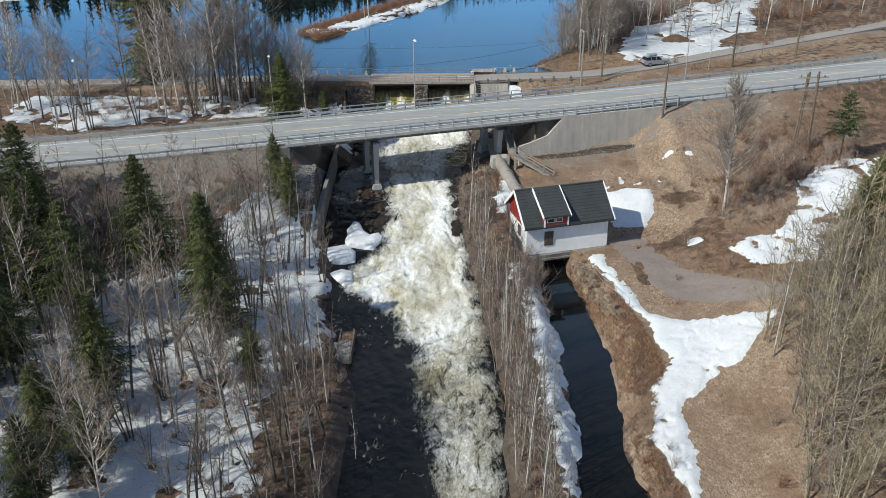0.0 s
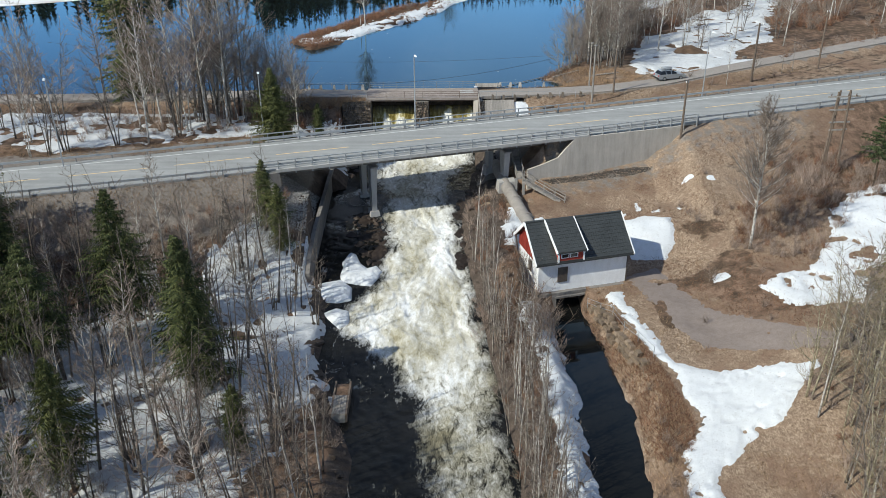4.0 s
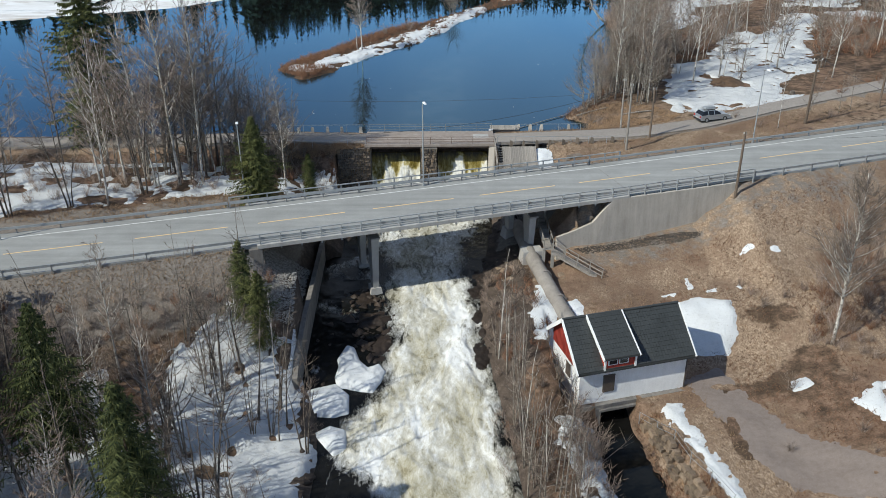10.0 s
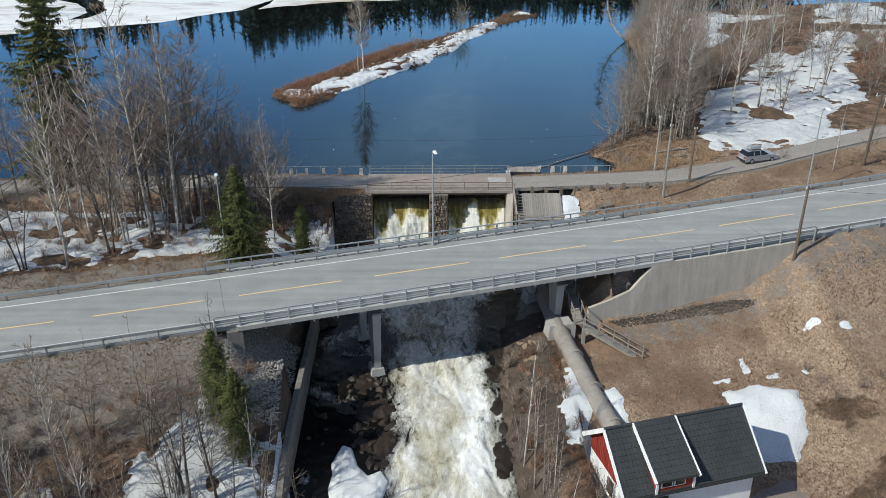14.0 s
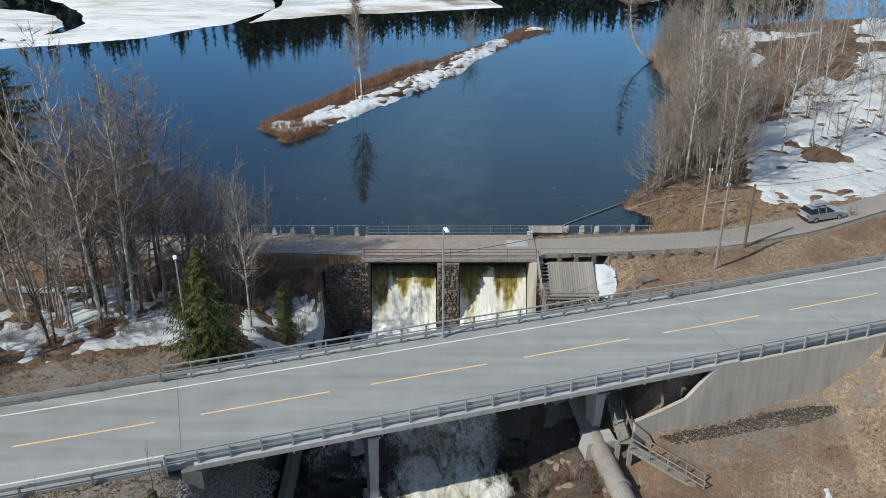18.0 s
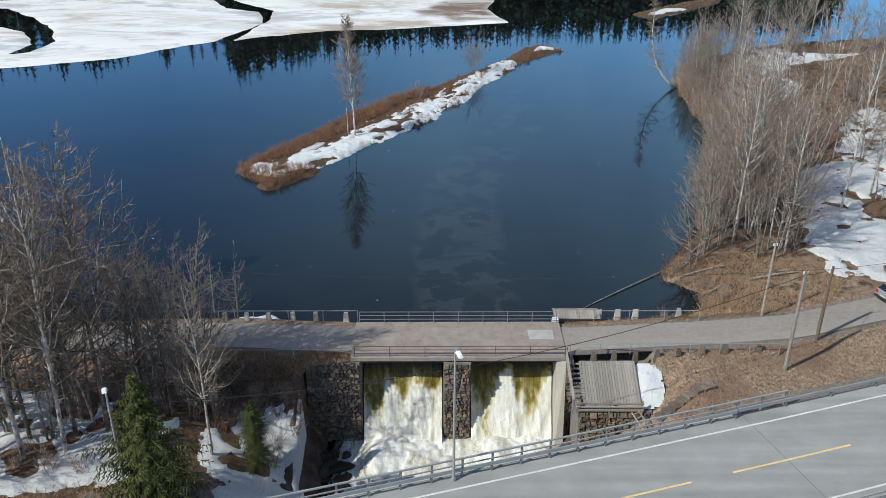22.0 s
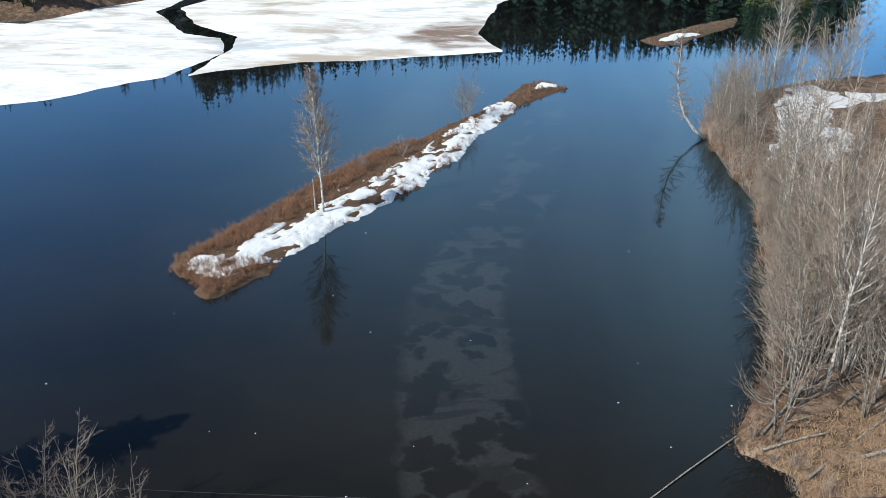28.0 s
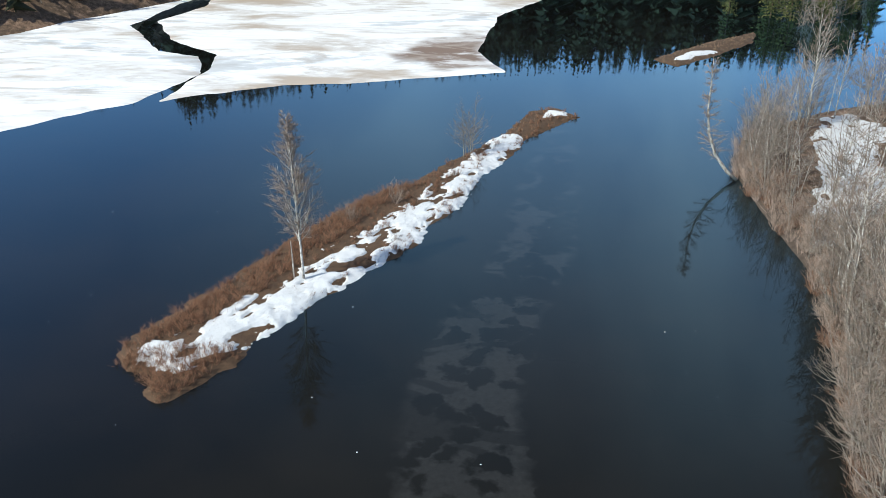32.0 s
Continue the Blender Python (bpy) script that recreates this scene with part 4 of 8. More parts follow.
xs_road = list(np.concatenate([np.linspace(-420, -80, 18), np.arange(-76, 80, 4.0), np.linspace(84, 420, 18)]))
road = solid("road", ribbon(xs_road, -5.0, 5.0, -0.35, 0.0), M["asphalt"], "two-lane road of pale worn grey asphalt", "road", kind="structure")
x0 = -8.46 + 11.48 * -6
for k in range(14):
    part("lane_dash", ribbon(list(np.linspace(x0 + 11.48 * k, x0 + 11.48 * k + 8.6, 4)), -0.07, 0.07, 0.002, 0.012), M["yellow"], road, "broken yellow centre line")
for s in (-3.75, 3.75):
    part("edge_line", ribbon(list(np.arange(-80, 81, 4.0)), s - 0.07, s + 0.07, 0.002, 0.01), M["whiteline"], road, "solid white edge line")

for x in (-21.3, 18.4, 28.5):
    part("expansion_joint", ribbon([x - 0.025, x + 0.025], -4.9, 4.9 if x < 20 else 0.4, 0.002, 0.006), M["oldconcrete"], road, "narrow dark joint across the asphalt")

bridge = thing("road_bridge", "concrete road bridge with slender piers over the rapids", "bridge", kind="structure")
bx = list(np.linspace(-20.6, 17.8, 12))
part("deck_slab", ribbon(bx, -4.5, 4.5, -0.75, -0.36), M["oldconcrete"], bridge)
for s in (-5.2, 5.2):
    part("edge_beam", ribbon(bx, s - 0.22, s + 0.22, -0.3, 0.08), M["paleconcrete"], bridge, "pale concrete edge beam")
for s in (-2.6, 0.0, 2.6):
    part("girder", ribbon(bx, s - 0.45, s + 0.45, -1.45, -0.752), M["oldconcrete"], bridge)


def pier(x, foot_z, s):
    p = on_road(x, s)
    g = Geo()
    m = Matrix.Translation((p.x, p.y, 0)) @ Matrix.Rotation(math.atan(0.303), 4, "Z")
    top = float(road_z(x)) - 1.46
    lo = [(-0.28, -0.55), (0.28, -0.55), (0.28, 0.55), (-0.28, 0.55)]
    hi = [(-0.4, -0.95), (0.4, -0.95), (0.4, 0.95), (-0.4, 0.95)]
    g.slab([m @ Vector((a, b, foot_z)) for a, b in lo], [m @ Vector((a, b, top)) for a, b in hi])
    part("pier", g, M["paleconcrete"], bridge)
    f = Geo().slab([m @ Vector((a * 3.4, b * 1.9, foot_z - 2.2)) for a, b in lo], [m @ Vector((a * 1.9, b * 1.3, foot_z + 0.35)) for a, b in lo])
    part("pier_footing", f, M["paleconcrete"], bridge, "tapered concrete footing")


for x, fz in ((-9.2, -6.4), (7.6, -4.7)):
    for s in (-2.9, 2.9):
        pier(x, fz, s)
    g = ribbon([x - 0.45, x + 0.45], -4.2, 4.2, -1.62, -1.452)
    part("crosshead", g, M["concrete"], bridge)
for x, w in ((-20.8, 0.6), (17.3, 0.5)):
    part("abutment", ribbon([x - w, x + w], -5.35, 5.35, -6.5, -0.36), M["oldconcrete"], bridge)

# retaining wall under the near side of the road, right of the bridge
g = Geo()
wall = ((9.7, -5.6, -2.2), (11.6, -5.2, -1.75), (13.7, -4.4, -1.05), (15.9, -4.2, 1.4), (17.2, -4.2, 1.4), (20, -4.1, 1.4), (23.9, -3.6, 1.4), (26.2, -3.3, 1.4), (27.1, -2.5, 1.4), (29.3, -1.5, 1.43), (31, -0.4, 1.45))
for (x0, b0, t0), (x1, b1, t1) in zip(wall, wall[1:]):
    low, top = [], []
    for x, b, t in ((x0, b0, t0), (x1, b1, t1)):
        p, q = on_road(x, -5.62), on_road(x, -5.42)
        low += [(p.x, p.y, b), (p.x + RN.x * 0.5, p.y + RN.y * 0.5, b)]
        top += [(q.x, q.y, t), (q.x + RN.x * 0.3, q.y + RN.y * 0.3, t)]
    g.slab([low[0], low[2], low[3], low[1]], [top[0], top[2], top[3], top[1]])
solid("retaining_wall", g, M["wallconcrete"], "smooth grey concrete retaining wall below the road", "wall", kind="structure")


def bar(pts, w, h):
    """One continuous bar of flat section through the points."""
    g, n, v = Geo(), len(pts), []
    for p in pts:
        v += [p + RN * (i * w / 2) + Vector((0, 0, j * h / 2)) for i, j in ((-1, -1), (1, -1), (1, 1), (-1, 1))]
    f = [(3, 2, 1, 0), tuple(4 * n - 4 + k for k in range(4))]
    for i in range(n - 1):
        f += [(4 * i + k, 4 * i + (k + 1) % 4, 4 * i + 4 + (k + 1) % 4, 4 * i + 4 + k) for k in range(4)]
    return g.add(v, f)


def guard_rail(x0, x1, s, step, high, bars, label, mat="galv", dz=0.0):
    base = on_road(x0, s, dz)
    rail = thing("guard_rail", label, "guard rail", base)
    n = max(1, round((x1 - x0) / (step * RC)))
    pm = Geo().box((0, 0, high / 2 - 0.35), (0.12, 0.14, high + 0.7), math.atan(0.303)).mesh("post", M["greyrail" if len(bars) == 1 else mat])
    for i in range(n + 1):
        p = on_road(x0 + (x1 - x0) * i / n, s, dz) - base
        o = part("post", pm, None, rail)
        o.location = p
    for h, w, t in bars:
        pts = [on_road(x, s - math.copysign(0.07, s), dz + h) - base for x in np.linspace(x0, x1, max(2, int((x1 - x0) / 4)))]
        part("rail_beam", bar(pts, t, w), M[mat], rail)
    return rail


W = [(0.6, 0.26, 0.07)]
guard_rail(-74, -22.4, -5.12, 4, 0.72, W, "galvanised steel guard rail on short posts")
guard_rail(-74, -22.4, 4.85, 4, 0.72, W, "galvanised steel guard rail on short posts")
guard_rail(33.2, 74, -5.12, 4, 0.72, W, "galvanised steel guard rail on short posts")
guard_rail(18, 74, 4.85, 4, 0.72, W, "galvanised steel guard rail on short posts")
B3 = [(0.98, 0.1, 0.1), (0.55, 0.26, 0.06), (0.28, 0.1, 0.05)]
guard_rail(-22.2, 33, -5.2, 2, 0.98, B3, "galvanised bridge parapet with three rails", dz=0.1)
guard_rail(-22.2, 22, 5.2, 2, 0.98, B3[:1] + [(0.5, 0.08, 0.06)], "galvanised handrail along the far bridge edge", dz=0.1)
guard_rail(-22.2, 17.8, 4.75, 2, 0.7, W, "galvanised steel guard rail beside the handrail")

# ---- dam with its service track ----
tx = np.concatenate([np.linspace(-300, -60, 12), np.arange(-58, 70, 1.5), np.linspace(72, 200, 12)])
g = Geo()
v, f = [], []
for x in tx:
    y, z = float(track_y(x)), float(track_z(x))
    w = float(np.interp(x, [-40, -11, -10, 5.5, 6.5, 40], [1.75, 1.85, 2.3, 2.3, 1.7, 1.75]))
    for dy, dz in ((-w, 0.02), (-0.7, 0.07), (0.7, 0.07), (w, 0.02), (w, -0.4), (-w, -0.4)):
        v.append((x, y + dy, z + dz))
for i in range(len(tx) - 1):
    for k in range(6):
        a, b = 6 * i + k, 6 * i + (k + 1) % 6
        f.append((a, a + 6, b + 6, b))
g.add(v, f)
solid("gravel_road", g, M["track"], "narrow gravel service road across the dam", "road", kind="structure")

dam = thing("dam", "old stone dam with two open gates below a concrete deck", "dam", (-2.3, 117, 0), kind="structure")


def dpart(name, g, mat, label=""):
    g.v = [(x + 2.3, y - 117, z) for x, y, z in g.v]
    return part(name, g, M[mat], dam, label)


dpart("deck", Geo().box((-2.4, 116.75, 1.5), (16.6, 5.3, 0.3)), "deck", "brown worn concrete deck slab")
for x0, x1 in ((-9.95, -3.65), (-1.45, 5.05)):
    dpart("gate", Geo().box(((x0 + x1) / 2, 118.9, -0.6), (x1 - x0, 0.3, 3.8)), "rust", "dark gate leaf under the deck")
    dpart("lintel", Geo().box(((x0 + x1) / 2, 114.6, 1.2), (x1 - x0 + 0.3, 0.5, 0.26)), "rust", "dark beam over the gate")
    dpart("sill", Geo().box(((x0 + x1) / 2, 118.5, -3.6), (x1 - x0, 0.9, 7.0)), "rust", "brown stained sill")


def masonry(x0, x1, y, z0, z1, thick, course, seed, rx=0.0, holder=None):
    """Rough stone blocks, course by course, before a core."""
    r = random.Random(seed)
    core = Geo().box(((x0 + x1) / 2, y + thick / 2 + 0.12, (z0 + z1) / 2), (x1 - x0, thick, z1 - z0))
    core = dpart("core", core, "oldconcrete")
    z = z0
    while z < z1 - 0.1:
        h = min(course * r.uniform(0.75, 1.25), z1 - z)
        x = x0
        while x < x1 - 0.08:
            w = min(course * r.uniform(0.7, 1.8), x1 - x)
            g = Geo()
            d = r.uniform(-0.02, 0.2)
            j = lambda: r.uniform(-0.09, 0.09)
            lo = [(x + 0.03 + j() * 0.4, y - d, z + 0.02 + j() * 0.4), (x + w - 0.03 + j() * 0.4, y - d + j(), z + 0.03 + j() * 0.4), (x + w - 0.03, y + 0.2, z + 0.03), (x + 0.03, y + 0.2, z + 0.03)]
            hi = [(x + 0.04 + abs(j()), y - d + j() + 0.03, z + h - 0.03), (x + w - 0.04 - abs(j()), y - d + j() + 0.03, z + h - 0.04), (x + w - 0.03, y + 0.2, z + h - 0.03), (x + 0.03, y + 0.2, z + h - 0.03)]
            g.slab(lo, hi)
            dpart("stone", g, r.choice(("stone", "stone", "brownstone")))
            x += w
        z += h


masonry(-14.2, -10.0, 114.0, -6.6, 1.3, 4.5, 0.31, 1)
masonry(-3.6, -1.5, 113.9, -6.6, 1.2, 4.8, 0.3, 2)
dpart("cheek_wall", Geo().slab([(5.1, 112.6, -6.6), (5.8, 112.6, -6.6), (5.8, 118.4, -6.6), (5.1, 118.4, -6.6)], [(5.1, 114.3, 1.3), (5.8, 114.0, 1.3), (5.8, 118.4, 1.3), (5.1, 118.4, 1.3)]), "wallconcrete", "pale stained concrete cheek beside the gate")
masonry(5.82, 6.4, 113.7, -6.6, 1.3, 4.6, 0.3, 3)
masonry(6.4, 11.8, 110.4, -6.0, -0.75, 5.0, 0.34, 4)


def post_rail(name, x0, x1, y, z, step, high, bars, mat, label, yf=None):
    rail = thing(name, label, "railing", (x0, y, z))
    n = max(1, round((x1 - x0) / step))
    pm = Geo().box((0, 0, high / 2), (0.05, 0.05, high)).mesh("post", M[mat])
    for i in range(n + 1):
        o = part("post", pm, None, rail)
        o.location = ((x1 - x0) * i / n, 0, 0)
    for h in bars:
        part("rail", Geo().beam((0, 0, h), (x1 - x0, 0, h), 0.04, 0.045), M[mat], rail)
    return rail


post_rail("dam_railing", -10.4, 5.7, 119.25, 1.65, 2.0, 1.05, (0.35, 0.7, 1.03), "greyrail", "grey steel railing along the lake side of the dam")
post_rail("dam_railing", -10.4, 5.7, 114.25, 1.65, 2.7, 0.95, (0.3, 0.62, 0.93), "rust", "rusty brown steel railing above the gates")
post_rail("handrail", -22, -10.6, 119.9, 1.3, 2.9, 1.15, (1.12,), "galv", "thin grey handrail beside the gravel road")
post_rail("handrail", 8.9, 17.6, 119.9, 1.3, 2.9, 1.1, (1.07,), "galv", "thin grey handrail beside the gravel road")


# ---- power house ----
HX, HY, HZ, HA = 10.3, 71.75, -7.55, math.degrees(math.atan2(2.6, 9.9))
house = thing("power_house", "small white plastered power house with dark tiled roof and red gables", "house", (HX, HY, HZ), HA)
HL, HD, EV, RH, RI = 10.2, 5.9, 4.0, 6.75, 3.3
EB = 4.3
g = Geo()
g.slab([(0, 0, 0), (HL, 0, 0), (HL, HD, 0), (0, HD, 0)], [(0, 0, EV), (HL, 0, EV), (HL, HD, EV), (0, HD, EV)])
part("wall", g, M["plaster"], house)
for x in (0.02, HL - 0.14):
    g = Geo()
    a, b = x - 0.08, x + 0.2
    lo = [(a, -0.02, 3.3), (a, HD + 0.02, 3.3), (a, HD + 0.02, EB + 0.3), (a, RI, RH - 0.12), (a, -0.02, EV)]
    g.slab(lo, [(b, y, z) for _, y, z in lo])
    part("gable", g, M["redwood"], house, "red painted board gable")
    for i in range(22):
        y = 0.1 + i * (HD - 0.2) / 21
        top = EV + (RH - EV) * y / RI if y < RI else EB + (RH - EB) * (HD - y) / (HD - RI)
        part("board", Geo().box((a - 0.012 if x < 1 else b + 0.012, y, (3.35 + top - 0.15) / 2), (0.03, 0.12, top - 0.15 - 3.35)), M["redwood"], house)
front = [(-0.5, -0.55, EV - 0.42), (HL + 0.45, -0.55, EV - 0.42), (HL + 0.45, RI, RH), (-0.5, RI, RH)]
rear = [(-0.5, RI, RH), (HL + 0.45, RI, RH), (HL + 0.45, HD + 0.5, EB - 0.2), (-0.5, HD + 0.5, EB - 0.2)]
for q in (front, rear):
    roof = part("roof", Geo().slab(q, [(x, y, z + 0.16) for x, y, z in q]), M["roof"], house, "dark grey tiled roof slope")
    a, b, d = Vector(q[0]), Vector(q[1]), Vector(q[3])
    rows, cover = 12, Geo()
    for i in range(rows):
        k0, k1 = i / rows, (i + 1.08) / rows
        up0, up1 = (0.20, 0.165) if q is front else (0.165, 0.20)
        g = cover
        e = [a.lerp(d, k0), b.lerp(Vector(q[2]), k0), b.lerp(Vector(q[2]), min(1, k1)), a.lerp(d, min(1, k1))]
        cols = 40
        for c in range(cols):
            u0, u1 = c / cols, (c + 0.95) / cols
            p = [e[0].lerp(e[1], u0), e[0].lerp(e[1], u1), e[3].lerp(e[2], u1), e[3].lerp(e[2], u0)]
            hs = (up0 + 0.02, up0 + 0.02, up1 + 0.02, up1 + 0.02)
            g.slab([t + Vector((0, 0, 0.155)) for t in p], [t + Vector((0, 0, h)) for t, h in zip(p, hs)])
    tagged(part("tile_cover", cover, M["roof"], roof), kind="stuff")
part("ridge_cap", Geo().tube([(-0.5, RI, RH + 0.2), (HL + 0.45, RI, RH + 0.2)], 0.13, 8), M["roof"], house)
for x in (-0.52, HL + 0.47):
    for q0, q1 in (((x, -0.62, EV - 0.4), (x, RI, RH + 0.12)), ((x, RI, RH + 0.12), (x, HD + 0.55, EB - 0.15))):
        part("barge_board", Geo().beam(q0, q1, 0.1, 0.34), M["whitewood"], house, "white barge board")
part("fascia", Geo().beam((-0.5, -0.58, EV - 0.42), (HL + 0.45, -0.58, EV - 0.42), 0.05, 0.18), M["roof"], house)
# shed dormer
dl, dr = 1.75, 5.05
dor = part("dormer", Geo().slab([(dl + 0.2, -0.5, EV - 0.36), (dr - 0.2, -0.5, EV - 0.36), (dr - 0.2, 2.9, 6.0), (dl + 0.2, 2.9, 6.0)], [(dl + 0.2, -0.5, EV + 0.9), (dr - 0.2, -0.5, EV + 0.9), (dr - 0.2, 2.9, 6.5), (dl + 0.2, 2.9, 6.5)]), M["redwood"], house, "red boarded dormer front")
q = [(dl, -0.78, EV + 0.8), (dr, -0.78, EV + 0.8), (dr, RI - 0.02, RH + 0.12), (dl, RI - 0.02, RH + 0.12)]
part("dormer_roof", Geo().slab(q, [(x, y, z + 0.16) for x, y, z in q]), M["roof"], house)
cover = Geo()
for i in range(10):
    k0, k1 = i / 10, (i + 1) / 10
    y0, y1 = q[0][1] + (q[3][1] - q[0][1]) * k0, q[0][1] + (q[3][1] - q[0][1]) * k1
    z0, z1 = q[0][2] + (q[3][2] - q[0][2]) * k0, q[0][2] + (q[3][2] - q[0][2]) * k1
    for c in range(13):
        u0, u1 = dl + (dr - dl) * c / 13, dl + (dr - dl) * (c + 0.95) / 13
        p = [(u0, y0, z0), (u1, y0, z0), (u1, y1, z1), (u0, y1, z1)]
        cover.slab([(x, y, z + 0.155) for x, y, z in p], [(x, y, z + h) for (x, y, z), h in zip(p, (0.215, 0.215, 0.185, 0.185))])
tagged(part("tile_cover", cover, M["roof"], dor), kind="stuff")
for x in (dl - 0.03, dr + 0.03):
    part("dormer_barge", Geo().beam((x, -0.82, EV + 0.87), (x, RI, RH + 0.22), 0.12, 0.26), M["whitewood"], house, "white dormer barge board")
for x in (dl + 0.22, dr - 0.22):
    part("dormer_trim", Geo().box((x, -0.54, EV + 0.22), (0.18, 0.1, 1.15)), M["whitewood"], house, "white corner trim")
for x in (dl + 0.55, dl + 1.55):
    w = part("window", Geo().box((x + 0.4, -0.52, EV + 0.42), (0.9, 0.08, 0.54)), M["whitewood"], house, "small white dormer window")
    part("pane", Geo().box((x + 0.4, -0.56, EV + 0.42), (0.7, 0.04, 0.38)), M["glass"], w)
# door and edges of the front wall
d = part("door", Geo().box((2.75, -0.03, 1.95), (1.1, 0.1, 1.75)), M["brownwin"], house, "dark brown shuttered opening")
for k in range(7):
    part("slat", Geo().box((2.28 + k * 0.157, -0.09, 1.95), (0.13, 0.03, 1.65)), M["brownwin"], d)
part("corner_trim", Geo().box((HL + 0.01, -0.01, 2.0), (0.09, 0.09, 4.0)), M["brownwin"], house)
part("window", Geo().box((-0.03, 2.4, 2.3), (0.08, 0.9, 1.3)), M["brownwin"], house, "dark gable window")
base = Geo().box((HL / 2 - 0.1, HD / 2 - 0.1, -0.15), (HL + 0.9, HD + 0.8, 0.4))
part("plinth", base, M["oldconcrete"], house, "stained concrete plinth")
# outlet under the house
outlet = thing("tailrace_outlet", "dark concrete outlet under the power house", "outlet", (HX, HY, HZ), HA, kind="structure")
part("side_wall", Geo().box((1.7, 0.2, -1.6), (0.5, 1.6, 2.7)), M["oldconcrete"], outlet)
part("side_wall", Geo().box((5.6, 0.0, -1.6), (0.6, 2.4, 2.7)), M["oldconcrete"], outlet)
part("back_wall", Geo().box((3.6, 2.2, -1.6), (4.6, 0.4, 2.7)), M["oldconcrete"], outlet)
part("lip", Geo().box((5.4, -0.55, -0.42), (7.2, 0.4, 0.2)), M["oldconcrete"], outlet, "projecting concrete lip")

# pipe from the dam to the power house
pipe = thing("penstock_pipe", "thick grey concrete pipe running to the power house", "pipe", (8.5, 94.4, -4.6))
path = [(7.8, 103, -4.6), (8.0, 99.5, -4.3), (8.5, 94.4, -4.2), (10.3, 85.5, -5.1), (12.3, 77.2, -6.0)]
rel = [(x - 8.5, y - 94.4, z + 4.6) for x, y, z in path]
part("pipe_barrel", Geo().tube(rel, 0.78, 20), M["pipe"], pipe, smooth=False)
part("anchor_block", Geo().box((0.1, 0.2, -0.1), (2.5, 1.7, 2.3), math.radians(10), taper=0.9), M["paleconcrete"], pipe, "concrete anchor block")
for k in (0.25, 0.5, 0.75):
    p = Vector(rel[2]).lerp(Vector(rel[4]), k)
    dd = (Vector(rel[4]) - Vector(rel[2])).normalized() * 0.14
    part("joint_ring", Geo().tube([p - dd, p + dd], 0.86, 20), M["pipe"], pipe)

# walkway with handrail beside the right abutment
walk_way = thing("wooden_walkway", "grey weathered timber walkway with handrail on the slope", "walkway", (10.5, 92.3, -2.6))
a, b = Vector((0, 0, 0)), Vector((5.2, -1.6, -2.6))
for k in range(4):
    n = Vector((1.6, 5.2, 0)).normalized() * (-0.27 + 0.18 * k)
    part("plank", Geo().beam(a + n, b + n, 0.16, 0.05), M["wood"], walk_way)
for s in (-0.42, 0.42):
    n = Vector((1.6, 5.2, 0)).normalized() * s
    part("stringer", Geo().beam(a + n - Vector((0, 0, 0.15)), b + n - Vector((0, 0, 0.15)), 0.1, 0.22), M["wood"], walk_way)
    for k in range(5):
        p = a.lerp(b, k / 4) + n
        part("post", Geo().box(p + Vector((0, 0, 0.45)), (0.08, 0.08, 1.1)), M["wood"], walk_way)
    for h in ((0.5, 0.95) if s < 0 else (0.95,)):
        part("handrail", Geo().beam(a + n + Vector((0, 0, h)), b + n + Vector((0, 0, h)), 0.05, 0.09), M["wood"], walk_way)
up = thing("wooden_walkway", "grey timber walkway under the bridge with handrail", "walkway", (10.3, 92.6, -2.7))
for k in range(20):
    p = Vector((-0.1, 0.2 + k * 0.42, 0.05 * k / 20))
    part("tread", Geo().box(p, (1.0, 0.36, 0.06)), M["wood"], up)
for s in (-0.5, 0.45):
    for k in range(5):
        part("post", Geo().box((s - 0.1, 0.1 + k * 2.0, 0.5), (0.09, 0.09, 1.1)), M["wood"], up)
    part("handrail", Geo().beam((s - 0.1, 0, 1.0), (s - 0.1, 8.4, 1.0), 0.07, 0.1), M["wood"], up)
    part("support", Geo().box((s - 0.1, 0.3, -1.3), (0.3, 0.35, 2.6)), M["concrete"], up)

# training wall along the left bank
tw = Geo()
crown_line = ((74.6, -6.4), (77, -5.2), (82, -4.4), (90, -4.2), (100, -4.0), (104, -4.2))
for (a0, z0), (a1, z1) in zip(crown_line, crown_line[1:]):
    tw.slab([(-14.25, a0, -9.6), (-14.25, a1, -9.6), (-14.9, a1, -9.6), (-14.9, a0, -9.6)], [(-14.34, a0, z0), (-14.34, a1, z1), (-14.8, a1, z1), (-14.8, a0, z0)])
solid("river_wall", tw, M["oldconcrete"], "narrow pale concrete training wall along the rapids", "wall", kind="structure")


